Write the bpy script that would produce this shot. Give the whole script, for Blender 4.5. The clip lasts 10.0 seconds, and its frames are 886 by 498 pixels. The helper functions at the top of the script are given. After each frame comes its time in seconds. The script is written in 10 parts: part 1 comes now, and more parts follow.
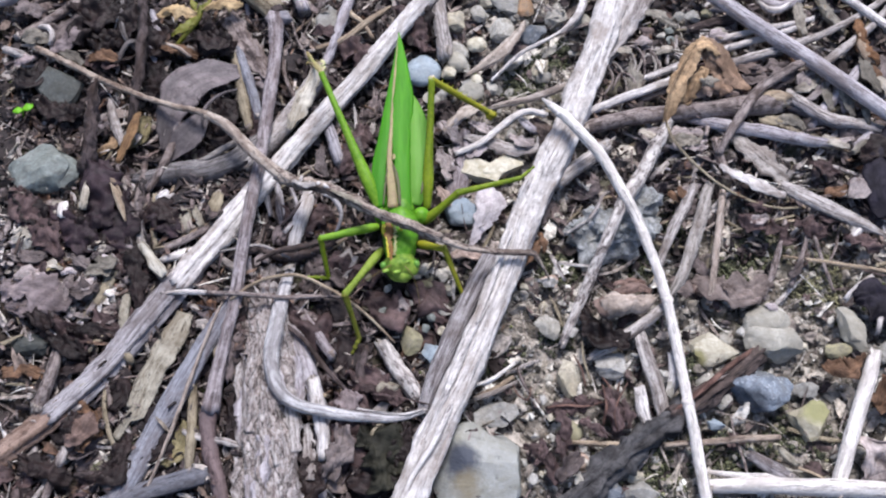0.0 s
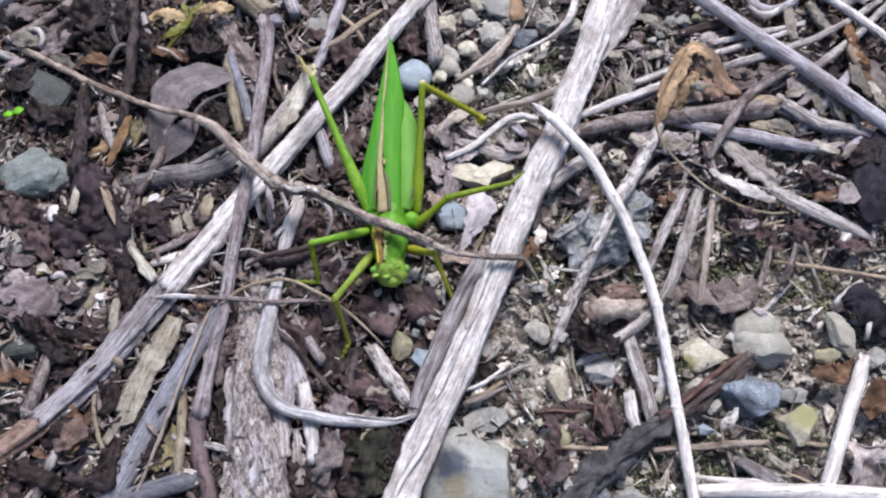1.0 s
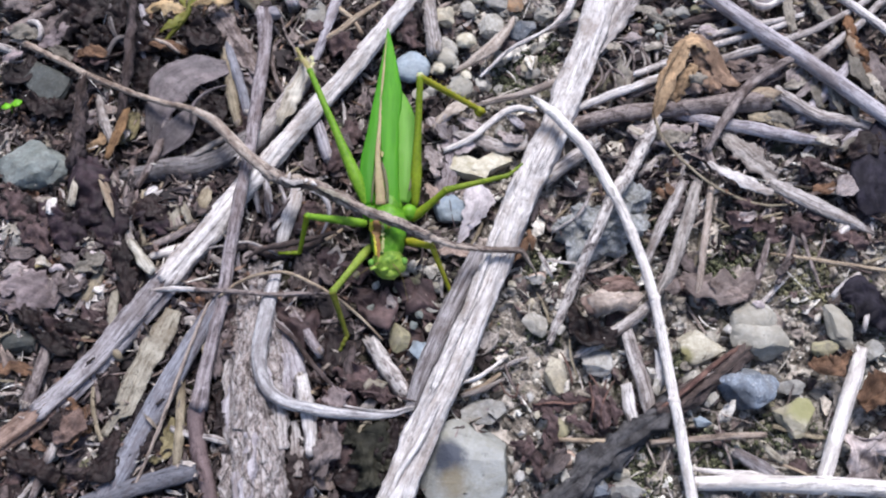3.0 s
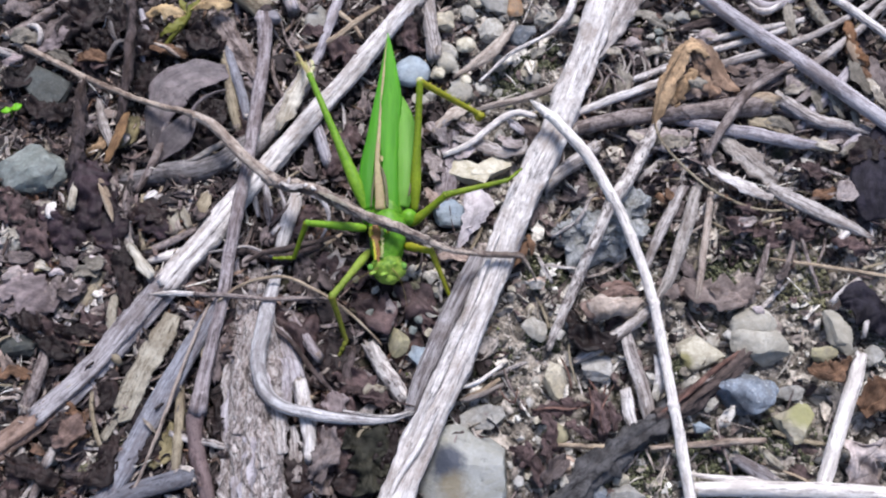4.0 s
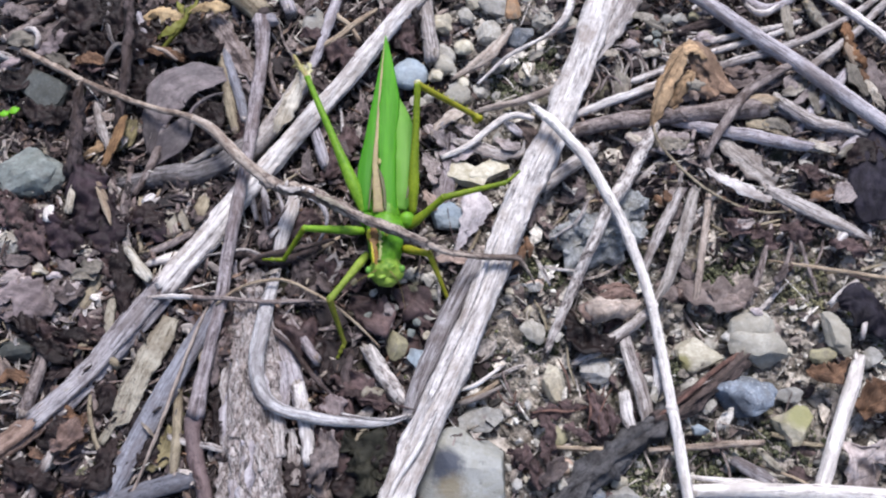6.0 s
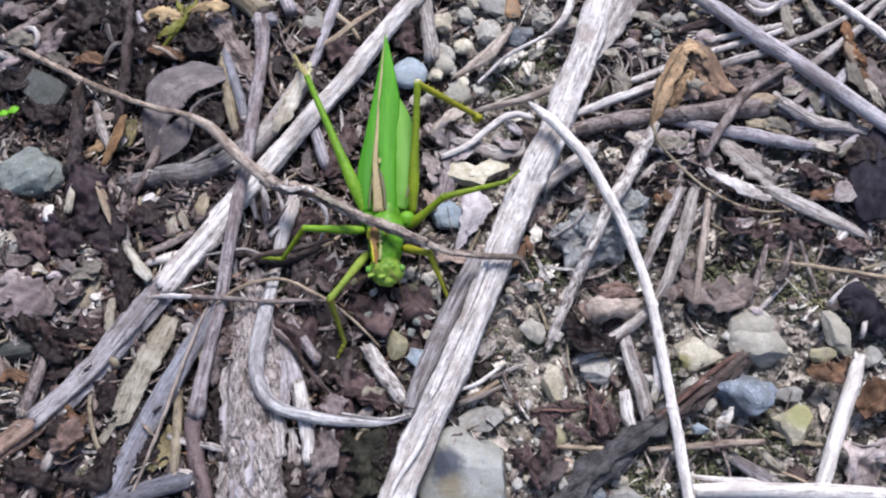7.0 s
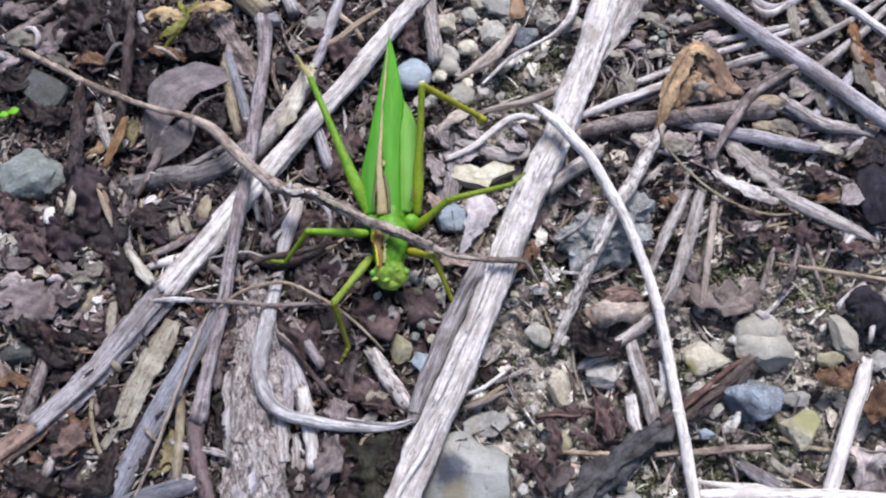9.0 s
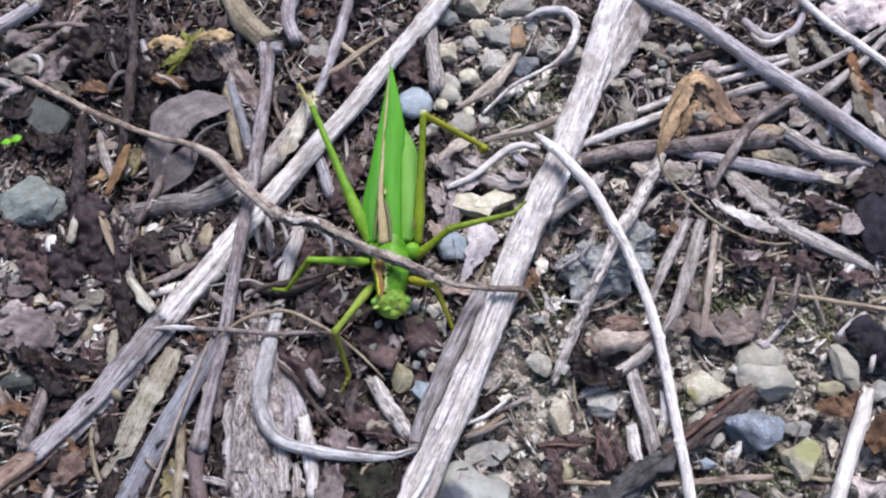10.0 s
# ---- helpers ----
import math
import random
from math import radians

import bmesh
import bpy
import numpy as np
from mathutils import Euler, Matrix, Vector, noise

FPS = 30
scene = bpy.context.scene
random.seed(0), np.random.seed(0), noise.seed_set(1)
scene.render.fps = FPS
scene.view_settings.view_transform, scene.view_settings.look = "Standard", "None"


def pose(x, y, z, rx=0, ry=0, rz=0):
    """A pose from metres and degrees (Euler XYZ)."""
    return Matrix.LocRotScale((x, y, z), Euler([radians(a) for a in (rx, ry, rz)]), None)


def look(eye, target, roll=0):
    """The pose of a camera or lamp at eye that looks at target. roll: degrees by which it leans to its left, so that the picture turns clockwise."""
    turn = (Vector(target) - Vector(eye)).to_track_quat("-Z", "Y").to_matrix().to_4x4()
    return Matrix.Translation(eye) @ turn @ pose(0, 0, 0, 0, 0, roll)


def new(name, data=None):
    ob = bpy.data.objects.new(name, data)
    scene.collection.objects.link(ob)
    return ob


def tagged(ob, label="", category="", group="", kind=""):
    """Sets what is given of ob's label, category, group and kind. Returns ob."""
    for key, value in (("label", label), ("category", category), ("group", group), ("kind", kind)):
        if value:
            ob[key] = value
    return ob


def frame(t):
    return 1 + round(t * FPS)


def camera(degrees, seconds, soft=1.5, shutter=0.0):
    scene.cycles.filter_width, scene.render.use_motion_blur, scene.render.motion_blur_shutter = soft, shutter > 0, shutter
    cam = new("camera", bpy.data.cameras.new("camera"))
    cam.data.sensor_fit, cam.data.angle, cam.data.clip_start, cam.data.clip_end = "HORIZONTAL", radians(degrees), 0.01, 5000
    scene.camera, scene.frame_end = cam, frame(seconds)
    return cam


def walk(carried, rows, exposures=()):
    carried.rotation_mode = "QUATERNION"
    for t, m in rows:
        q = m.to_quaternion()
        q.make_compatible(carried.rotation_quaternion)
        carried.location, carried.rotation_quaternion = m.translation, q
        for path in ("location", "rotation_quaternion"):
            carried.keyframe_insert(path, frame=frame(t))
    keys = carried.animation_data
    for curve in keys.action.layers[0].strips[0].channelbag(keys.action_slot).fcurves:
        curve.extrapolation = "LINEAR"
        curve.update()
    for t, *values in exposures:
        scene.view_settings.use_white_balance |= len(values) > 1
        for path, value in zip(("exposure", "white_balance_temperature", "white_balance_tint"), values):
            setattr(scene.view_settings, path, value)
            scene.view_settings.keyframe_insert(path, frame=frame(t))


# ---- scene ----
cam = camera(45.0, 10.0, soft=2.15)
PATH = [
    (0.0, pose(-0.00218, -0.07925, 0.17197, 24.4473, 0.1411, -0.1918)),
    (0.5, pose(-0.00147, -0.07779, 0.17289, 24.3551, 0.0542, -0.1854)),
    (1.0, pose(-0.00106, -0.07814, 0.17261, 24.2973, -0.0634, -0.1886)),
    (1.5, pose(-0.00050, -0.07836, 0.17261, 23.8240, 0.0353, -0.2014)),
    (2.0, pose(-0.00060, -0.07831, 0.17270, 23.7270, -0.0077, -0.1860)),
    (2.5, pose(-0.00045, -0.07800, 0.17292, 23.6789, 0.0339, -0.1770)),
    (4.0, pose(-0.00001, -0.07707, 0.17316, 23.7850, 0.0740, -0.0506)),
    (4.5, pose(0.00000, -0.07708, 0.17313, 24.0000, -0.0000, 0.0000)),
    (5.0, pose(0.00024, -0.07710, 0.17317, 24.0415, 0.0292, 0.0212)),
    (5.5, pose(0.00028, -0.07698, 0.17313, 23.9515, 0.0852, -0.0748)),
    (7.0, pose(-0.00003, -0.07675, 0.17316, 23.7986, 0.0384, -0.2361)),
    (7.5, pose(0.00004, -0.07652, 0.17323, 23.7315, 0.0569, -0.2231)),
    (8.0, pose(-0.00030, -0.07638, 0.17281, 23.7584, 0.0132, -0.2478)),
    (8.5, pose(-0.00097, -0.07552, 0.17258, 23.5824, -0.0973, -0.2602)),
    (9.0, pose(-0.00130, -0.07502, 0.17225, 23.5953, -0.1206, -0.2508)),
    (9.5, pose(-0.00147, -0.07349, 0.17311, 24.1930, -0.1870, -0.1756)),
    (10.0, pose(-0.00170, -0.07409, 0.17303, 24.7618, -0.2343, -0.1697)),
]
walk(cam, PATH, exposures=[(0.0, 0.99, 6070, 13.5), (10.0, 0.99, 6070, 13.5)])

# ---- light: bright overcast daylight, softly directed ----
SUN_EL, SUN_ROT = radians(62), radians(12)
world = bpy.data.worlds.new("world")
scene.world = world
world.use_nodes = True
wn = world.node_tree.nodes
sky = wn.new("ShaderNodeTexSky")
sky.sky_type, sky.sun_disc, sky.sun_elevation, sky.sun_rotation = "NISHITA", False, SUN_EL, SUN_ROT
sky.air_density, sky.dust_density = 1.0, 2.0
world.node_tree.links.new(sky.outputs[0], wn["Background"].inputs[0])
wn["Background"].inputs[1].default_value = 0.088
sun = new("sun", bpy.data.lights.new("sun", "SUN"))
sun.data.energy, sun.data.angle, sun.data.color = 2.55, radians(24), (1.0, 0.96, 0.9)
sun_dir = Vector((math.sin(SUN_ROT) * math.cos(SUN_EL), math.cos(SUN_ROT) * math.cos(SUN_EL), math.sin(SUN_EL)))
sun.matrix_world = look(sun_dir * 3, (0, 0, 0))

MM = 0.001


# ---- materials ----
def nodes_of(name):
    m = bpy.data.materials.new(name)
    m.use_nodes = True
    nt = m.node_tree
    return m, nt, nt.nodes["Principled BSDF"]


def add(nt, kind, **inputs):
    n = nt.nodes.new(kind)
    for k, v in inputs.items():
        n.inputs[k.replace("_", " ")].default_value = v
    return n


def ramp(nt, fac, stops):
    r = nt.nodes.new("ShaderNodeValToRGB")
    while len(r.color_ramp.elements) < len(stops):
        r.color_ramp.elements.new(0.5)
    for e, (p, c) in zip(r.color_ramp.elements, stops):
        e.position, e.color = p, (*c, 1)
    nt.links.new(fac, r.inputs[0])
    return r.outputs[0]


def mix(nt, fac, a, b, mode="MIX"):
    m = nt.nodes.new("ShaderNodeMix")
    m.data_type, m.blend_type = "RGBA", mode
    for sock, v in ((m.inputs[0], fac), (m.inputs[6], a), (m.inputs[7], b)):
        if hasattr(v, "links"):
            nt.links.new(v, sock)
        else:
            sock.default_value = v if isinstance(v, float) else (*v, 1)
    return m.outputs[2]


def shifted(nt, source, scale, by_island=False):
    """Texture coordinates, scaled, and offset at random from thing to thing (or from island to island)."""
    tc = nt.nodes.new("ShaderNodeTexCoord")
    if by_island:
        rnd = nt.nodes.new("ShaderNodeNewGeometry").outputs["Random Per Island"]
    else:
        rnd = nt.nodes.new("ShaderNodeObjectInfo").outputs["Random"]
    mul = add(nt, "ShaderNodeMath")
    mul.operation = "MULTIPLY"
    mul.inputs[1].default_value = 57.0
    nt.links.new(rnd, mul.inputs[0])
    mp = add(nt, "ShaderNodeMapping", Scale=scale)
    nt.links.new(tc.outputs[source], mp.inputs[0])
    va = nt.nodes.new("ShaderNodeVectorMath")
    nt.links.new(mp.outputs[0], va.inputs[0])
    nt.links.new(mul.outputs[0], va.inputs[1])
    return va.outputs[0], rnd


def tex(nt, vec, scale, detail=5.0, rough=0.6, dist=0.0):
    n = add(nt, "ShaderNodeTexNoise", Scale=scale, Detail=detail, Roughness=rough, Distortion=dist)
    nt.links.new(vec, n.inputs["Vector"])
    return n.outputs["Fac"]


def bump(nt, bsdf, height, strength, dist):
    b = add(nt, "ShaderNodeBump", Strength=strength, Distance=dist)
    nt.links.new(height, b.inputs["Height"])
    nt.links.new(b.outputs[0], bsdf.inputs["Normal"])


def wood(name, pale, mid, dark, speck=0.5, rough=0.8, stain=(0.12, 0.08, 0.06), grain=0.5):
    """Weathered stem: fibres along its length, mottling, stains, dark specks. UV is in millimetres."""
    m, nt, b = nodes_of(name)
    v, rnd = shifted(nt, "UV", (0.12, 2.3, 1.0))
    fibre = tex(nt, v, 1.0, 6.0, 0.72, 0.35)
    v1, _ = shifted(nt, "UV", (0.42, 0.75, 1.0))
    mottle = tex(nt, v1, 1.0, 7.0, 0.72, 0.6)
    both = mix(nt, grain, mottle, fibre)
    col = ramp(nt, both, [(0.36, tuple(c * 0.7 for c in dark)), (0.45, mid), (0.54, pale), (0.66, tuple(min(1, c * 1.15) for c in pale))])
    v2, _ = shifted(nt, "UV", (0.11, 0.2, 1.0))
    blotch = tex(nt, v2, 1.0, 6.0, 0.7, 0.5)
    col = mix(nt, ramp(nt, blotch, [(0.47, (0, 0, 0)), (0.62, (0.7, 0.7, 0.7))]), col, stain)
    col = mix(nt, ramp(nt, blotch, [(0.30, (0.6, 0.6, 0.6)), (0.42, (0, 0, 0))]), col, tuple(0.5 * (a + b_) for a, b_ in zip(mid, dark)))
    v3, _ = shifted(nt, "UV", (1.1, 1.7, 1.0))
    fine = tex(nt, v3, 1.0, 4.0, 0.7)
    col = mix(nt, ramp(nt, fine, [(0.58, (0, 0, 0)), (0.67, (speck, speck, speck))]), col, tuple(c * 0.4 for c in dark))
    v4, _ = shifted(nt, "UV", (0.035, 1.0, 1.0))
    split = tex(nt, v4, 1.0, 3.0, 0.55, 0.25)
    crack = ramp(nt, split, [(0.490, (0, 0, 0)), (0.500, (1, 1, 1)), (0.504, (1, 1, 1)), (0.513, (0, 0, 0))])
    gaps = ramp(nt, blotch, [(0.42, (0.7, 0.7, 0.7)), (0.52, (0.04, 0.04, 0.04))])
    crack = mix(nt, 1.0, crack, gaps, "MULTIPLY")
    col = mix(nt, crack, col, tuple(c * 0.35 for c in dark))
    nt.links.new(col, b.inputs["Base Color"])
    b.inputs["Roughness"].default_value = rough
    b.inputs["Specular IOR Level"].default_value = 0.3
    bump(nt, b, mix(nt, mix(nt, 0.6, (0, 0, 0), crack), mix(nt, 0.45, both, fine), (0.0, 0.0, 0.0)), 1.0, 0.0008)
    return m


def bark_mat(name, pale, mid, dark):
    """Scaly bark: flakes parted by dark cracks."""
    m, nt, b = nodes_of(name)
    v, rnd = shifted(nt, "UV", (0.28, 0.62, 1.0))
    warp = tex(nt, v, 1.6, 5.0, 0.7)
    va = nt.nodes.new("ShaderNodeVectorMath")
    va.operation = "MULTIPLY_ADD"
    nt.links.new(warp, va.inputs[0])
    va.inputs[1].default_value = (4.0, 4.0, 0)
    nt.links.new(v, va.inputs[2])
    vo = add(nt, "ShaderNodeTexVoronoi", Scale=1.3)
    vo.feature = "DISTANCE_TO_EDGE"
    nt.links.new(va.outputs[0], vo.inputs["Vector"])
    crack = ramp(nt, vo.outputs["Distance"], [(0.0, (0.15, 0.15, 0.15)), (0.055, (1, 1, 1))])
    n = tex(nt, v, 2.4, 7.0, 0.75, 0.5)
    col = ramp(nt, n, [(0.34, dark), (0.47, mid), (0.60, pale)])
    col = mix(nt, crack, tuple(c * 0.5 for c in dark), col)
    nt.links.new(col, b.inputs["Base Color"])
    b.inputs["Roughness"].default_value = 0.88
    b.inputs["Specular IOR Level"].default_value = 0.25
    bump(nt, b, mix(nt, 0.5, crack, n), 1.0, 0.0011)
    return m


def stone_mat(name, a, b_, vein=(0.5, 0.48, 0.44), amount=0.25, rough=0.75, scale=220.0, dirt=(0.15, 0.132, 0.108)):
    m, nt, b = nodes_of(name)
    v, rnd = shifted(nt, "Object", (1, 1, 1))
    n1 = tex(nt, v, scale, 6.0, 0.65, 0.4)
    col = ramp(nt, n1, [(0.35, a), (0.62, b_)])
    n2 = tex(nt, v, scale * 8, 4.0, 0.7)
    col = mix(nt, ramp(nt, n2, [(0.55, (0, 0, 0)), (0.72, (amount * 2,) * 3)]), col, vein)
    col = mix(nt, ramp(nt, n2, [(0.28, (0.6, 0.6, 0.6)), (0.42, (0, 0, 0))]), col, tuple(c * 0.3 for c in a))
    n3 = tex(nt, v, scale * 0.7, 3.0, 0.5)
    col = mix(nt, ramp(nt, n3, [(0.56, (0, 0, 0)), (0.75, (0.5, 0.5, 0.5))]), col, (0.16, 0.13, 0.07))
    n4 = tex(nt, v, scale * 2.6, 6.0, 0.75, 0.8)
    col = mix(nt, ramp(nt, n4, [(0.44, (0, 0, 0)), (0.60, (0.62, 0.62, 0.62))]), col, dirt)
    nt.links.new(col, b.inputs["Base Color"])
    b.inputs["Roughness"].default_value = rough
    bump(nt, b, mix(nt, 0.5, n2, n4), 0.8, 0.0005)
    return m


def leaf_mat(name, a, b_, spot, rough=0.7, tones=None, gloss=0.18, veins=0.28):
    """Dead leaf: mottled and cockled, with dark spots; tones, where given, go by chance from leaf to leaf."""
    m, nt, b = nodes_of(name)
    v, rnd = shifted(nt, "Object", (1, 1, 1))
    n1 = tex(nt, v, 230.0, 7.0, 0.7, 0.8)
    if tones:
        base_col = ramp(nt, rnd, tones)
        col = mix(nt, 1.0, base_col, ramp(nt, n1, [(0.34, (0.4, 0.4, 0.4)), (0.66, (1.5, 1.5, 1.5))]), "MULTIPLY")
    else:
        col = ramp(nt, n1, [(0.34, a), (0.66, b_)])
    n2 = tex(nt, v, 900.0, 5.0, 0.75)
    col = mix(nt, ramp(nt, n2, [(0.52, (0, 0, 0)), (0.68, (0.75, 0.75, 0.75))]), col, spot)
    wide = tex(nt, v, 95.0, 5.0, 0.65, 0.6)
    col = mix(nt, 1.0, col, ramp(nt, wide, [(0.36, (0.5, 0.48, 0.47)), (0.52, (1.0, 1.0, 1.0)), (0.66, (1.45, 1.42, 1.4))]), "MULTIPLY")
    uv, _ = shifted(nt, "UV", (9.0, 2.0, 1.0))
    ribs = tex(nt, uv, 1.0, 3.0, 0.6)
    col = mix(nt, 0.5, col, ramp(nt, ribs, [(0.38, (0.6, 0.6, 0.6)), (0.62, (1.3, 1.3, 1.3))]), "MULTIPLY")
    tc = nt.nodes.new("ShaderNodeTexCoord")
    sep = nt.nodes.new("ShaderNodeSeparateXYZ")
    nt.links.new(tc.outputs["UV"], sep.inputs[0])
    half = add(nt, "ShaderNodeMath")
    half.operation, half.inputs[1].default_value = "SUBTRACT", 0.5
    nt.links.new(sep.outputs[0], half.inputs[0])
    away = add(nt, "ShaderNodeMath")
    away.operation = "ABSOLUTE"
    nt.links.new(half.outputs[0], away.inputs[0])
    slant = add(nt, "ShaderNodeMath")
    slant.operation, slant.inputs[1].default_value = "MULTIPLY_ADD", -0.8
    nt.links.new(away.outputs[0], slant.inputs[0])
    nt.links.new(sep.outputs[1], slant.inputs[2])
    rep_ = add(nt, "ShaderNodeMath")
    rep_.operation, rep_.inputs[1].default_value = "PINGPONG", 0.09
    nt.links.new(slant.outputs[0], rep_.inputs[0])
    vein = mix(nt, 1.0, ramp(nt, rep_.outputs[0], [(0.0, (1, 1, 1)), (0.016, (0, 0, 0))]), ramp(nt, away.outputs[0], [(0.012, (1, 1, 1)), (0.03, (0, 0, 0))]), "LIGHTEN")
    col = mix(nt, mix(nt, veins, (0, 0, 0), vein), col, tuple(min(1, c * 1.3 + 0.01) for c in b_))
    nt.links.new(col, b.inputs["Base Color"])
    b.inputs["Roughness"].default_value = rough
    b.inputs["Specular IOR Level"].default_value = gloss
    bump(nt, b, mix(nt, veins * 0.9, mix(nt, 0.5, mix(nt, 0.5, n1, ribs), n2), vein), 0.9, 0.0006)
    return m


def crumb_mat(name, stops, rough=0.85, scale=900.0, object_space=True):
    """Many small loose pieces in one mesh: every piece has its own tone."""
    m, nt, b = nodes_of(name)
    geo = nt.nodes.new("ShaderNodeNewGeometry")
    col = ramp(nt, geo.outputs["Random Per Island"], stops)
    v, rnd = shifted(nt, "Object", (1, 1, 1), True)
    n = tex(nt, v, scale, 5.0, 0.7)
    col = mix(nt, 1.0, col, ramp(nt, n, [(0.34, (0.25, 0.25, 0.25)), (0.62, (1.5, 1.5, 1.5))]), "MULTIPLY")
    nt.links.new(col, b.inputs["Base Color"])
    b.inputs["Roughness"].default_value = rough
    bump(nt, b, n, 0.6, 0.0002)
    return m


def green_mat(name, a, b_, scale=900.0, rough=0.42, stretch=(1, 1, 1), relief_by=0.35):
    m, nt, b = nodes_of(name)
    v, rnd = shifted(nt, "Object", stretch)
    n = tex(nt, v, scale, 4.0, 0.6)
    n2 = tex(nt, v, scale * 0.16, 3.0, 0.5)
    col = mix(nt, 0.5, ramp(nt, n, [(0.35, a), (0.65, b_)]), ramp(nt, n2, [(0.35, a), (0.65, b_)]))
    nt.links.new(col, b.inputs["Base Color"])
    b.inputs["Roughness"].default_value = rough
    b.inputs["Specular IOR Level"].default_value = 0.2
    b.inputs["Subsurface Weight"].default_value = 0.25
    b.inputs["Subsurface Radius"].default_value = (0.0006, 0.0012, 0.0003)
    bump(nt, b, n, relief_by, 0.00015)
    return m


GREY = wood("weathered_grey_wood", (0.50, 0.46, 0.44), (0.27, 0.235, 0.225), (0.07, 0.055, 0.05), 0.6, 0.8, (0.11, 0.08, 0.065), 0.6)
WHITE = wood("white_stem", (0.80, 0.75, 0.715), (0.60, 0.548, 0.515), (0.20, 0.16, 0.15), 0.25, 0.65, (0.42, 0.37, 0.34), 0.6)
PALE = wood("bleached_wood", (0.71, 0.67, 0.655), (0.46, 0.42, 0.405), (0.13, 0.10, 0.09), 0.45, 0.7, (0.24, 0.19, 0.16), 0.6)
BLUE = wood("blue_grey_stem", (0.275, 0.275, 0.31), (0.15, 0.148, 0.172), (0.07, 0.062, 0.07), 0.45, 0.6, (0.12, 0.095, 0.095), 0.6)
SLATY = wood("slate_blue_stem", (0.16, 0.16, 0.185), (0.10, 0.098, 0.115), (0.04, 0.036, 0.04), 0.5, 0.7, (0.07, 0.058, 0.058), 0.6)
LILAC = wood("silvery_stem", (0.50, 0.465, 0.49), (0.28, 0.25, 0.27), (0.08, 0.064, 0.068), 0.4, 0.62, (0.17, 0.135, 0.13), 0.6)
TORN = wood("torn_wood", (0.48, 0.43, 0.39), (0.30, 0.255, 0.22), (0.08, 0.06, 0.05), 0.5, 0.8, (0.14, 0.10, 0.08), 0.9)
ROSY = wood("rosy_rotten_wood", (0.33, 0.235, 0.19), (0.20, 0.13, 0.10), (0.07, 0.045, 0.035), 0.6, 0.8, (0.10, 0.06, 0.045), 0.5)
BEIGE = wood("beige_bark", (0.36, 0.33, 0.27), (0.25, 0.22, 0.17), (0.11, 0.085, 0.06), 0.7, 0.8, (0.15, 0.12, 0.085), 0.35)
ROT = wood("rotten_wood", (0.115, 0.085, 0.077), (0.042, 0.031, 0.029), (0.011, 0.008, 0.008), 0.6, 0.8, (0.025, 0.016, 0.014), 0.5)
CHAR = wood("blackened_wood", (0.10, 0.095, 0.098), (0.048, 0.045, 0.047), (0.012, 0.011, 0.012), 0.6, 0.85, (0.025, 0.022, 0.022), 0.3)
WARM = wood("warm_pale_wood", (0.50, 0.43, 0.37), (0.32, 0.26, 0.22), (0.10, 0.07, 0.055), 0.5, 0.75, (0.16, 0.11, 0.085), 0.5)
ASH = wood("ash_grey_rotten_wood", (0.24, 0.22, 0.22), (0.105, 0.094, 0.094), (0.025, 0.02, 0.02), 0.6, 0.8, (0.04, 0.03, 0.028), 0.6)
DRIFT = wood("grey_beige_bark", (0.38, 0.345, 0.32), (0.22, 0.192, 0.175), (0.07, 0.055, 0.048), 0.7, 0.8, (0.13, 0.10, 0.085), 0.5)
DULL = wood("dull_grey_stem", (0.38, 0.355, 0.365), (0.175, 0.155, 0.16), (0.045, 0.034, 0.032), 0.6, 0.75, (0.08, 0.055, 0.048), 0.8)
SILVER = wood("silver_stem", (0.66, 0.64, 0.65), (0.35, 0.33, 0.335), (0.07, 0.06, 0.06), 0.4, 0.62, (0.14, 0.12, 0.12), 0.8)
PURPLE = wood("purple_grey_twig", (0.38, 0.335, 0.345), (0.16, 0.13, 0.135), (0.035, 0.026, 0.026), 0.5, 0.72, (0.12, 0.085, 0.08), 0.55)
BROWN = wood("grey_brown_twig", (0.30, 0.25, 0.235), (0.12, 0.092, 0.086), (0.03, 0.022, 0.02), 0.6, 0.82, (0.07, 0.045, 0.035), 0.3)
DARK = wood("dark_rotten_twig", (0.095, 0.072, 0.07), (0.026, 0.018, 0.018), (0.012, 0.009, 0.008), 0.5, 0.8, (0.035, 0.02, 0.014), 0.25)
RED = wood("red_brown_twig", (0.17, 0.095, 0.075), (0.075, 0.038, 0.032), (0.03, 0.016, 0.012), 0.5, 0.75, (0.045, 0.02, 0.014), 0.35)
TWIG = wood("tan_brown_twig", (0.40, 0.325, 0.265), (0.21, 0.155, 0.12), (0.06, 0.04, 0.03), 0.45, 0.7, (0.09, 0.055, 0.04), 0.5)
FRAYED = wood("frayed_pinkish_wood", (0.46, 0.40, 0.36), (0.29, 0.24, 0.21), (0.09, 0.07, 0.06), 0.5, 0.8, (0.15, 0.11, 0.09), 0.9)
BARKY = wood("flaky_brown_twig", (0.40, 0.335, 0.285), (0.125, 0.090, 0.077), (0.028, 0.019, 0.017), 0.7, 0.8, (0.055, 0.036, 0.03), 0.35)
LINEN_WOOD = wood("pale_ochre_torn_wood", (0.55, 0.51, 0.44), (0.37, 0.33, 0.27), (0.12, 0.09, 0.06), 0.5, 0.8, (0.2, 0.16, 0.11), 0.7)
EMBER = wood("orange_brown_bark", (0.23, 0.135, 0.065), (0.125, 0.068, 0.032), (0.04, 0.024, 0.014), 0.6, 0.8, (0.06, 0.035, 0.02), 0.5)
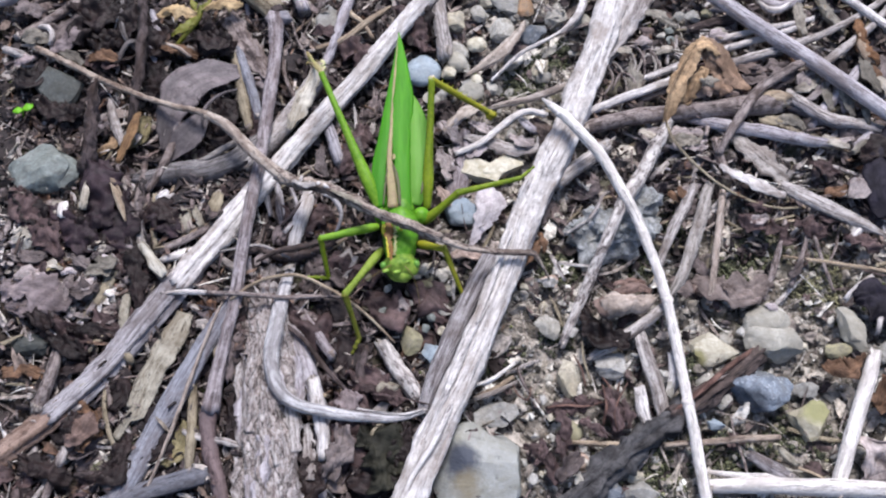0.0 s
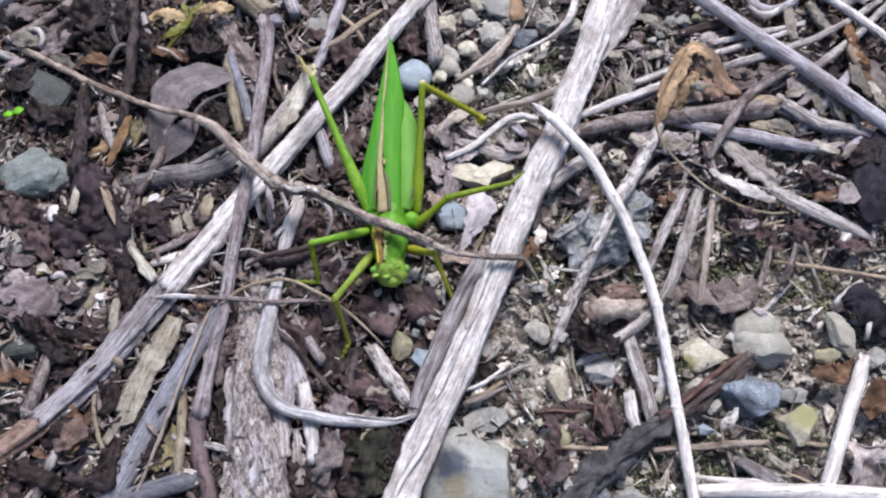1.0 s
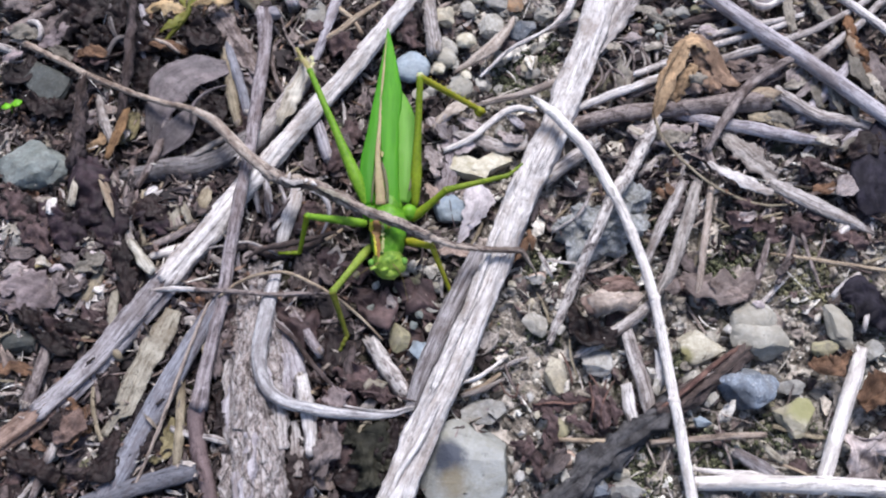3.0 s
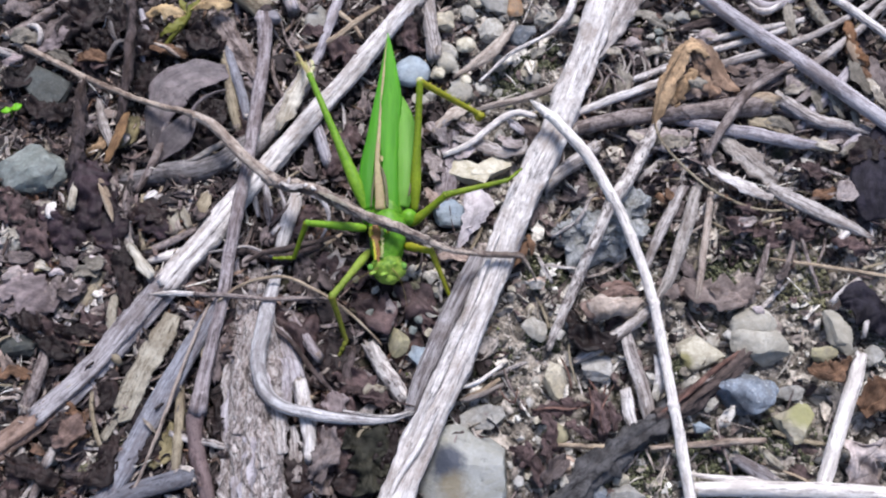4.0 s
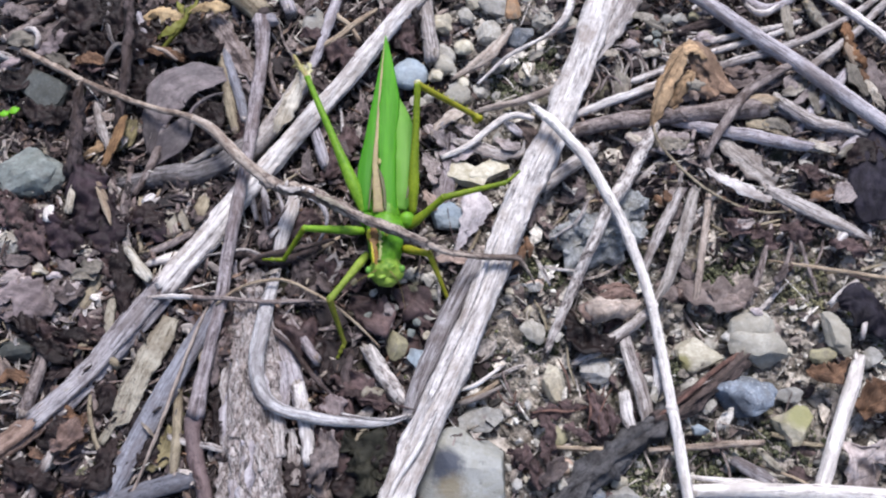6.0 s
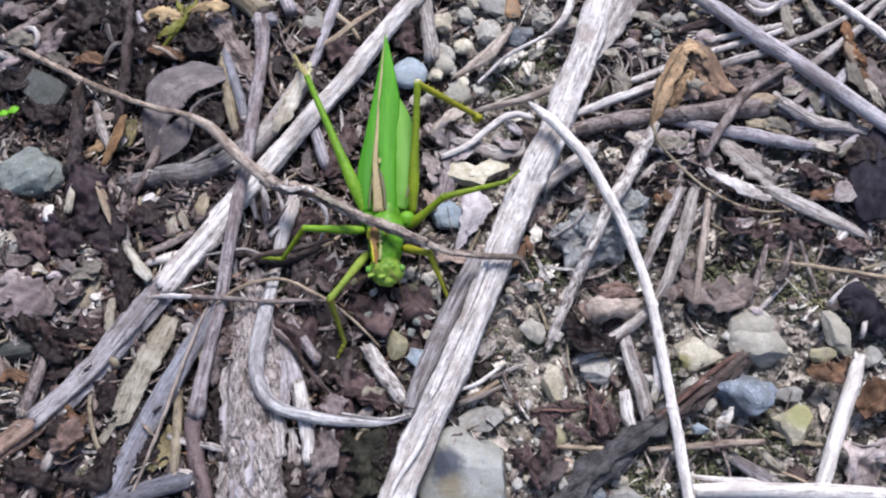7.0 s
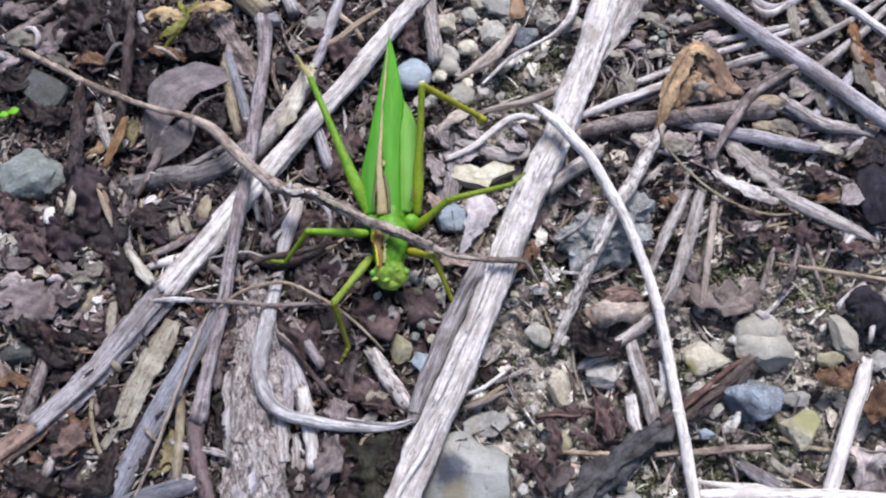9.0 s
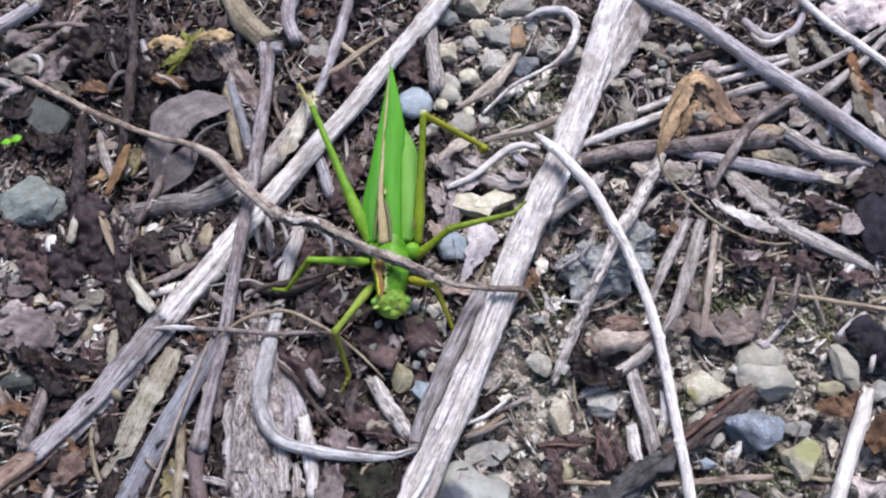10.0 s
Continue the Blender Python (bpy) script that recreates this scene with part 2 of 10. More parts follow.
STALK = wood("dull_tan_stalk", (0.40, 0.335, 0.29), (0.27, 0.215, 0.18), (0.09, 0.065, 0.05), 0.4, 0.75, (0.14, 0.10, 0.08))
TAN = wood("tan_stem", (0.42, 0.34, 0.25), (0.29, 0.22, 0.15), (0.12, 0.085, 0.06), 0.4, 0.75, (0.16, 0.11, 0.08))
OLIVE = wood("olive_tan_bark", (0.34, 0.29, 0.21), (0.22, 0.18, 0.12), (0.08, 0.06, 0.04), 0.6, 0.8, (0.12, 0.09, 0.06))
BARK = bark_mat("flaky_bark", (0.57, 0.52, 0.50), (0.31, 0.26, 0.245), (0.10, 0.075, 0.068))
ASHEN = wood("ashen_stem", (0.41, 0.385, 0.40), (0.215, 0.193, 0.202), (0.055, 0.044, 0.045), 0.6, 0.75, (0.10, 0.075, 0.07), 0.75)
MAROON = wood("maroon_bark", (0.20, 0.145, 0.145), (0.10, 0.066, 0.066), (0.03, 0.02, 0.02), 0.5, 0.75, (0.16, 0.12, 0.12), 0.4)
MOTTLED = wood("mottled_stem", (0.62, 0.575, 0.545), (0.29, 0.245, 0.23), (0.03, 0.024, 0.024), 0.9, 0.8, (0.04, 0.03, 0.03), 0.15)

ST_GREY = stone_mat("grey_stone", (0.17, 0.165, 0.155), (0.33, 0.32, 0.30))
ST_BLUE = stone_mat("blue_grey_stone", (0.20, 0.245, 0.29), (0.33, 0.385, 0.435), (0.48, 0.51, 0.55), 0.15, 0.7, 220.0, (0.19, 0.22, 0.25))
ST_SLATE = stone_mat("slate_stone", (0.075, 0.086, 0.105), (0.215, 0.24, 0.28), (0.42, 0.44, 0.46), 0.42, 0.75, 220.0, (0.08, 0.08, 0.085))
ST_CREAM = stone_mat("cream_stone", (0.29, 0.25, 0.175), (0.50, 0.455, 0.36), (0.7, 0.66, 0.55), 0.2)
ST_OLIVE = stone_mat("olive_stone", (0.15, 0.135, 0.075), (0.32, 0.29, 0.18), (0.5, 0.46, 0.3), 0.2)
ST_GREEN = stone_mat("green_grey_stone", (0.11, 0.13, 0.12), (0.24, 0.26, 0.245), (0.4, 0.42, 0.4), 0.2, 0.75, 220.0, (0.09, 0.09, 0.075))
ST_PALE = stone_mat("pale_stone", (0.25, 0.235, 0.21), (0.41, 0.39, 0.35), (0.7, 0.68, 0.64), 0.3)
ST_RUST = stone_mat("rusty_stone", (0.22, 0.12, 0.06), (0.36, 0.22, 0.12), (0.4, 0.3, 0.2), 0.2)
ST_PINK = stone_mat("pinkish_stone", (0.36, 0.25, 0.20), (0.52, 0.40, 0.33), (0.6, 0.5, 0.44), 0.2)

ST_CHIP = stone_mat("cream_chip", (0.42, 0.375, 0.27), (0.62, 0.58, 0.48), (0.68, 0.65, 0.56), 0.15, 0.7, 300.0, (0.32, 0.27, 0.17))
ST_DARK = stone_mat("dark_green_stone", (0.030, 0.034, 0.032), (0.075, 0.081, 0.077), (0.25, 0.26, 0.25), 0.2, 0.75, 220.0, (0.04, 0.038, 0.03))
ST_WHITE = stone_mat("white_chip", (0.30, 0.285, 0.265), (0.50, 0.48, 0.45), (0.6, 0.58, 0.56), 0.2, 0.75, 400.0, (0.15, 0.132, 0.108))
ST_DUSTY = stone_mat("dusty_grey_stone", (0.22, 0.205, 0.175), (0.375, 0.355, 0.31), (0.47, 0.45, 0.40), 0.2, 0.85, 200.0, (0.25, 0.225, 0.18))
ST_ROUGH = stone_mat("rough_grey_stone", (0.11, 0.115, 0.118), (0.40, 0.41, 0.42), (0.56, 0.57, 0.58), 0.4, 0.85, 420.0, (0.11, 0.105, 0.085))


def patch(m, at, reach, tone, amount=0.9):
    """A stain, second colour or painted shade of the stone round one spot of it (metres in its own space), with an
    uneven border.
    """
    nt = m.node_tree
    b = nt.nodes["Principled BSDF"]
    old = b.inputs["Base Color"].links[0].from_socket
    tc = nt.nodes.new("ShaderNodeTexCoord")
    sub = nt.nodes.new("ShaderNodeVectorMath")
    sub.operation, sub.inputs[1].default_value = "SUBTRACT", at
    nt.links.new(tc.outputs["Object"], sub.inputs[0])
    ln = nt.nodes.new("ShaderNodeVectorMath")
    ln.operation = "LENGTH"
    nt.links.new(sub.outputs[0], ln.inputs[0])
    wav = add(nt, "ShaderNodeMath")
    wav.operation, wav.inputs[1].default_value = "MULTIPLY_ADD", reach * 0.9
    nt.links.new(tex(nt, tc.outputs["Object"], 380.0, 5.0, 0.65), wav.inputs[0])
    nt.links.new(ln.outputs["Value"], wav.inputs[2])
    mr = add(nt, "ShaderNodeMapRange")
    for k, val in ((1, reach * 1.15), (2, reach * 1.6), (3, amount), (4, 0.0)):
        mr.inputs[k].default_value = val
    nt.links.new(wav.outputs[0], mr.inputs[0])
    nt.links.new(mix(nt, mr.outputs[0], old, tone), b.inputs["Base Color"])


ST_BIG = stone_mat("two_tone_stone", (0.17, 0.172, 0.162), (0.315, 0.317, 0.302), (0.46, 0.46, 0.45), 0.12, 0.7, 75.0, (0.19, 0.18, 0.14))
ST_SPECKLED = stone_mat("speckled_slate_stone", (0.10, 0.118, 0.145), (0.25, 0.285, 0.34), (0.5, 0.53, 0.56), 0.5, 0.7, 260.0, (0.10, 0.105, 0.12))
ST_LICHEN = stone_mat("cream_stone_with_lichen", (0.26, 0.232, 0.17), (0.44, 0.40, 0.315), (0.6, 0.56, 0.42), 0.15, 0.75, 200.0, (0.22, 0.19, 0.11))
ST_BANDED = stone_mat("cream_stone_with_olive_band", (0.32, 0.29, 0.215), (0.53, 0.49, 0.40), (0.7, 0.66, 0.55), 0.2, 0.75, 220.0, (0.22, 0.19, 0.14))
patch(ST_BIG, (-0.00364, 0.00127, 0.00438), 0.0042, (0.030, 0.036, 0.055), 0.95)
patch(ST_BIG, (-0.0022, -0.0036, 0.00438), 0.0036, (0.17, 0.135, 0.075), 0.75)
# Shadow on the speckled stone's lower left, painted into its colour.
patch(ST_SPECKLED, (-0.00255, -0.00463, 0.00231), 0.0040, (0.035, 0.04, 0.052))
patch(ST_LICHEN, (0.0016, 0.0020, 0.00186), 0.0034, (0.22, 0.215, 0.085), 0.8)
patch(ST_BANDED, (-0.0023, -0.00269, 0.002), 0.0020, (0.15, 0.135, 0.045))
LF_OCHRE = leaf_mat("ochre_leaf", (0.23, 0.15, 0.085), (0.45, 0.315, 0.19), (0.09, 0.05, 0.025), 0.65, None, 0.25, 0.1)
LF_MAUVE = leaf_mat("grey_mauve_leaf", (0.065, 0.05, 0.048), (0.165, 0.135, 0.13), (0.028, 0.02, 0.02))
LF_SMOOTH = leaf_mat("smooth_mauve_leaf", (0.075, 0.060, 0.062), (0.145, 0.122, 0.126), (0.04, 0.03, 0.03), 0.5, None, 0.35, 0.06)
LF_LINEN = leaf_mat("bleached_leaf", (0.30, 0.265, 0.215), (0.50, 0.455, 0.40), (0.16, 0.13, 0.10), 0.65, None, 0.2, 0.1)
LF_STRAW = leaf_mat("olive_grey_leaf", (0.12, 0.105, 0.085), (0.26, 0.238, 0.205), (0.07, 0.055, 0.04), 0.65, None, 0.2, 0.15)
LF_SOFT = leaf_mat("soft_mauve_leaf", (0.15, 0.118, 0.120), (0.28, 0.232, 0.236), (0.07, 0.05, 0.05), 0.65, None, 0.18, 0.04)
LF_PLATE = leaf_mat("pale_plate_leaf", (0.32, 0.285, 0.295), (0.47, 0.43, 0.44), (0.20, 0.165, 0.17), 0.6, None, 0.25, 0.04)
# Olive leaf taken down to near black, with the hollow's shade in its colour.
LF_OLIVE_SHADED = leaf_mat("shaded_olive_leaf", (0.009, 0.009, 0.006), (0.033, 0.031, 0.021), (0.006, 0.006, 0.004), 0.6, None, 0.2, 0.1)
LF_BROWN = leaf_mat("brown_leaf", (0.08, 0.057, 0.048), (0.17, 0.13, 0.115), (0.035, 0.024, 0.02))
# Wet leaf tone; its near-black also stands in for shade in gaps and hollows.
LF_DARK = leaf_mat("dark_wet_leaf_and_shade", (0.008, 0.0050, 0.0048), (0.030, 0.0195, 0.0185), (0.008, 0.005, 0.005), 0.42, gloss=0.2, veins=0.1)
LF_WINE = leaf_mat("dark_wine_leaf", (0.042, 0.026, 0.026), (0.13, 0.088, 0.086), (0.018, 0.011, 0.011), 0.55, gloss=0.2, veins=0.12)
LF_RUST = leaf_mat("rusty_leaf", (0.075, 0.042, 0.026), (0.21, 0.122, 0.075), (0.035, 0.02, 0.013))
LF_LILAC = leaf_mat("pale_lilac_leaf", (0.26, 0.218, 0.212), (0.40, 0.35, 0.34), (0.112, 0.080, 0.072))
LF_TAUPE = leaf_mat("taupe_leaf", (0.10, 0.08, 0.077), (0.215, 0.18, 0.175), (0.05, 0.036, 0.034))
LF_NAVY = leaf_mat("purple_black_leaf", (0.009, 0.0075, 0.011), (0.032, 0.028, 0.039), (0.008, 0.006, 0.010), 0.6, None, 0.12, 0.05)
LF_DUST = leaf_mat("dusty_brown_leaf", (0.125, 0.096, 0.087), (0.235, 0.193, 0.178), (0.08, 0.058, 0.05), 0.75, None, 0.12, 0.06)
LF_FOLD = leaf_mat("dull_red_leaf", (0.12, 0.078, 0.066), (0.25, 0.175, 0.15), (0.05, 0.03, 0.024), 0.7, None, 0.15, 0.06)
LF_CREAM = leaf_mat("cream_pink_leaf", (0.25, 0.20, 0.17), (0.41, 0.35, 0.305), (0.13, 0.095, 0.075), 0.75, None, 0.15, 0.03)
LF_TENT = leaf_mat("red_brown_leaf", (0.16, 0.103, 0.07), (0.32, 0.222, 0.158), (0.06, 0.034, 0.024), 0.7, None, 0.15, 0.08)
LF_EMBER = leaf_mat("orange_brown_leaf", (0.12, 0.06, 0.03), (0.27, 0.148, 0.08), (0.07, 0.035, 0.018), 0.7, None, 0.15, 0.08)
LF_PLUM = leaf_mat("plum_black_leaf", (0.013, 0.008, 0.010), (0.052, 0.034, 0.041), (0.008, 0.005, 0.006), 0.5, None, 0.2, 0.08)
LF_LIP = leaf_mat("pink_brown_leaf", (0.24, 0.165, 0.138), (0.38, 0.285, 0.245), (0.14, 0.09, 0.074), 0.7, None, 0.15, 0.03)
LF_PINK = leaf_mat("pale_pink_leaf", (0.21, 0.155, 0.13), (0.38, 0.30, 0.265), (0.11, 0.075, 0.06))
LF_YELLOW = leaf_mat("yellow_brown_leaf", (0.12, 0.10, 0.05), (0.24, 0.205, 0.115), (0.07, 0.05, 0.02))
LF_SCRAP = leaf_mat("leaf_scrap", (0, 0, 0), (0, 0, 0), (0.025, 0.018, 0.016), 0.75, [(0.0, (0.035, 0.026, 0.025)), (0.25, (0.085, 0.066, 0.065)), (0.5, (0.16, 0.13, 0.13)), (0.75, (0.23, 0.195, 0.195)), (0.84, (0.14, 0.07, 0.04)), (0.92, (0.26, 0.22, 0.20)), (1.0, (0.34, 0.30, 0.28))])
LF_SPROUT = green_mat("yellow_green_leaf", (0.09, 0.095, 0.014), (0.19, 0.18, 0.04), 500.0, 0.5)
LF_SEED = leaf_mat("yellowing_leaf", (0.28, 0.22, 0.09), (0.50, 0.41, 0.22), (0.16, 0.10, 0.04))
LF_FADED = leaf_mat("faded_tan_leaf", (0.32, 0.22, 0.11), (0.52, 0.39, 0.23), (0.20, 0.12, 0.06))
LF_PALE = leaf_mat("pale_pinkish_leaf", (0.40, 0.34, 0.34), (0.58, 0.51, 0.51), (0.22, 0.17, 0.17))
LF_LIME = green_mat("lime_leaf", (0.08, 0.26, 0.006), (0.15, 0.38, 0.015), 500.0, 0.5)

# Copy of the wing green, darkened to paint the left forewing as shaded.
WING_SHADED = green_mat("shaded_wing_green", (0.020, 0.115, 0.002), (0.055, 0.225, 0.006), 620.0, 0.6, (1, 0.06, 1), 1.0)
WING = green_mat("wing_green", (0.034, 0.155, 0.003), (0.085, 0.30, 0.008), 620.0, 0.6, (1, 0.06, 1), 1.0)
BODY = green_mat("body_green", (0.032, 0.12, 0.004), (0.16, 0.36, 0.022), 700.0, 0.42, (1, 1, 1), 1.2)
FACE = green_mat("face_green", (0.05, 0.13, 0.008), (0.30, 0.41, 0.065), 1300.0, 0.45, (1, 1, 1), 1.0)
LEG_DUSTY = green_mat("leg_dusty_green", (0.09, 0.13, 0.012), (0.24, 0.31, 0.05), 1500.0, 0.5, (1, 1, 1), 0.8)
WING_PALE = green_mat("under_wing_green", (0.070, 0.185, 0.012), (0.110, 0.260, 0.032), 620.0, 0.55, (1, 0.06, 1), 1.0)
LEG = green_mat("leg_green", (0.080, 0.122, 0.004), (0.195, 0.255, 0.014), 1500.0, 0.4)
LEG_OLIVE = green_mat("leg_olive_green", (0.075, 0.085, 0.008), (0.185, 0.19, 0.026), 1500.0, 0.45)
LEG_FRESH = green_mat("leg_fresh_green", (0.08, 0.185, 0.008), (0.20, 0.35, 0.03), 1500.0, 0.42)
LEG_YELLOW = green_mat("leg_yellow_green", (0.17, 0.175, 0.008), (0.30, 0.29, 0.025), 1500.0, 0.42)
STRIPE = green_mat("back_stripe_brown", (0.13, 0.10, 0.03), (0.22, 0.17, 0.06), 1500.0, 0.5)
STRIPE_DUN = green_mat("wing_stripe_dun", (0.21, 0.165, 0.085), (0.34, 0.275, 0.15), 1300.0, 0.55)
STRIPE_DARK = green_mat("wing_line_dark", (0.05, 0.052, 0.02), (0.10, 0.095, 0.045), 1300.0, 0.55)
STRIPE_PALE = green_mat("wing_stripe_pale", (0.22, 0.185, 0.075), (0.37, 0.315, 0.145), 1300.0, 0.5)
PAD = green_mat("foot_pad_cream", (0.40, 0.38, 0.20), (0.58, 0.55, 0.36), 1500.0, 0.5)
STRIPE_RED = green_mat("neck_stripe_red", (0.16, 0.075, 0.022), (0.27, 0.15, 0.055), 1500.0, 0.5)
YELLOW = green_mat("yellow_fleck", (0.40, 0.36, 0.02), (0.48, 0.44, 0.04), 1500.0, 0.5)
BROW = green_mat("brow_green", (0.15, 0.28, 0.025), (0.27, 0.38, 0.06), 1500.0, 0.4)
EYE = green_mat("eye_green", (0.08, 0.22, 0.03), (0.15, 0.30, 0.06), 1500.0, 0.2)
CREAM_LINE = green_mat("cream_line", (0.24, 0.26, 0.09), (0.34, 0.34, 0.15), 1500.0, 0.5)


def ground_mat():
    m, nt, b = nodes_of("soil")
    tc = nt.nodes.new("ShaderNodeTexCoord")
    v = tc.outputs["Object"]
    n1 = tex(nt, v, 45.0, 6.0, 0.6)
    n2 = tex(nt, v, 380.0, 6.0, 0.7)
    n3 = tex(nt, v, 1500.0, 4.0, 0.75)
    sand = ramp(nt, n2, [(0.36, (0.046, 0.040, 0.034)), (0.47, (0.205, 0.178, 0.150)), (0.58, (0.43, 0.38, 0.332))])
    humus = ramp(nt, n2, [(0.33, (0.014, 0.011, 0.010)), (0.6, (0.055, 0.043, 0.038)), (0.72, (0.10, 0.08, 0.07))])
    sep = nt.nodes.new("ShaderNodeSeparateXYZ")
    nt.links.new(v, sep.inputs[0])
    xr = add(nt, "ShaderNodeMapRange")
    for k, val in ((1, -0.010), (2, 0.014), (3, -0.28), (4, 0.34)):
        xr.inputs[k].default_value = val
    nt.links.new(sep.outputs[0], xr.inputs[0])
    ln = nt.nodes.new("ShaderNodeVectorMath")
    ln.operation = "LENGTH"
    nt.links.new(v, ln.inputs[0])
    lr = add(nt, "ShaderNodeMapRange")
    for k, val in ((1, 0.10), (2, 0.5), (3, 1.0), (4, 0.0)):
        lr.inputs[k].default_value = val
    nt.links.new(ln.outputs["Value"], lr.inputs[0])
    loc = add(nt, "ShaderNodeMath")
    loc.operation = "MULTIPLY"
    nt.links.new(xr.outputs[0], loc.inputs[0])
    nt.links.new(lr.outputs[0], loc.inputs[1])
    wide = tex(nt, v, 4.0, 5.0, 0.6)
    sm0 = add(nt, "ShaderNodeMath")
    sm0.operation = "MULTIPLY_ADD"
    nt.links.new(wide, sm0.inputs[0])
    sm0.inputs[1].default_value = 0.25
    nt.links.new(loc.outputs[0], sm0.inputs[2])
    sm = add(nt, "ShaderNodeMath")
    nt.links.new(n1, sm.inputs[0])
    nt.links.new(sm0.outputs[0], sm.inputs[1])
    where = ramp(nt, sm.outputs[0], [(0.54, (0, 0, 0)), (0.72, (1, 1, 1))])
    damp = tex(nt, v, 130.0, 5.0, 0.65, 0.5)
    sand = mix(nt, 1.0, sand, ramp(nt, damp, [(0.38, (0.50, 0.47, 0.44)), (0.50, (0.95, 0.95, 0.95)), (0.64, (1.25, 1.25, 1.25))]), "MULTIPLY")
    col = mix(nt, where, humus, sand)
    moss = tex(nt, v, 90.0, 5.0, 0.7, 0.6)
    col = mix(nt, ramp(nt, moss, [(0.50, (0, 0, 0)), (0.66, (0.7, 0.7, 0.7))]), col, (0.06, 0.066, 0.03))
    col = mix(nt, 0.8, col, ramp(nt, n3, [(0.3, (0.45, 0.45, 0.45)), (0.68, (1.3, 1.3, 1.3))]), "MULTIPLY")
    nt.links.new(col, b.inputs["Base Color"])
    b.inputs["Roughness"].default_value = 0.95
    b.inputs["Specular IOR Level"].default_value = 0.2
    bump(nt, b, mix(nt, 0.5, n2, n3), 0.9, 0.0008)
    return m


SOIL = ground_mat()


# ---- shaping ----
def lattice(x, y, seed, sharp=False):
    """Value noise over arrays of places, smooth or (sharp) with corners."""
    xi, yi = np.floor(x).astype(np.int64), np.floor(y).astype(np.int64)
    fx, fy = x - xi, y - yi
    if not sharp:
        fx, fy = fx * fx * (3 - 2 * fx), fy * fy * (3 - 2 * fy)

    def h(a, b):
        k = (a * 374761393 + b * 668265263 + seed * 974634777) & 0x7FFFFFFF
        k = ((k ^ (k >> 13)) * 1274126177) & 0x7FFFFFFF
        return ((k ^ (k >> 16)) & 0xFFFF) / 65535.0

    top = h(xi, yi) * (1 - fx) + h(xi + 1, yi) * fx
    low = h(xi, yi + 1) * (1 - fx) + h(xi + 1, yi + 1) * fx
    return top * (1 - fy) + low * fy - 0.5


def relief(x, y):
    """Height of the soil in mm at places in mm."""
    near = np.exp(-((x / 400.0) ** 2 + (y / 400.0) ** 2))
    sandy = np.clip((x - 5) / 25.0, 0, 1)
    z = 3.0 * lattice(x / 31, y / 31, 3) + 2.2 * lattice(x / 9, y / 9, 5) + (1.7 + 1.3 * sandy) * lattice(x / 3.1, y / 3.1, 7)
    z = z + (1.1 + 0.7 * sandy) * lattice(x / 1.3, y / 1.3, 11)
    return -2.2 + z * near + (1 - near) * 60 * lattice(x / 2400, y / 2400, 13) * np.minimum(1, np.hypot(x, y) / 3000)


def spline(pts, step):
    """A smooth line through control points (tuples of numbers), sampled about every step mm."""
    p = np.array(pts, float)
    if len(p) == 2:
        p = np.array([p[0], (p[0] + p[1]) / 2, p[1]])
    ext = np.vstack([2 * p[0] - p[1], p, 2 * p[-1] - p[-2]])
    out = []
    for i in range(1, len(ext) - 2):
        a, b, c, d = ext[i - 1:i + 3]
        n = max(2, int(np.linalg.norm((c - b)[:3]) / step))
        for k in range(n):
            t = k / n
            out.append(0.5 * (2 * b + (c - a) * t + (2 * a - 5 * b + 4 * c - d) * t * t + (3 * b - a - 3 * c + d) * t ** 3))
    out.append(p[-1])
    return np.array(out)


def mesh_from(name, verts, faces, uvs=None, smooth=True):
    me = bpy.data.meshes.new(name)
    me.from_pydata([tuple(v) for v in verts], [], faces)
    if uvs is not None:
        lay = me.uv_layers.new(name="UVMap")
        idx = np.empty(len(me.loops), np.int32)
        me.loops.foreach_get("vertex_index", idx)
        lay.data.foreach_set("uv", np.asarray(uvs, np.float32)[idx].ravel())
    me.polygons.foreach_set("use_smooth", [smooth] * len(me.polygons))
    me.update()
    return me


def frames_along(c):
    t = np.gradient(c, axis=0)
    t /= np.linalg.norm(t, axis=1)[:, None] + 1e-9
    up = np.array([0, 0, 1.0])
    s = np.cross(t, up)
    bad = np.linalg.norm(s, axis=1) < 0.05
    s[bad] = (1, 0, 0)
    s /= np.linalg.norm(s, axis=1)[:, None]
    return t, s, np.cross(s, t)


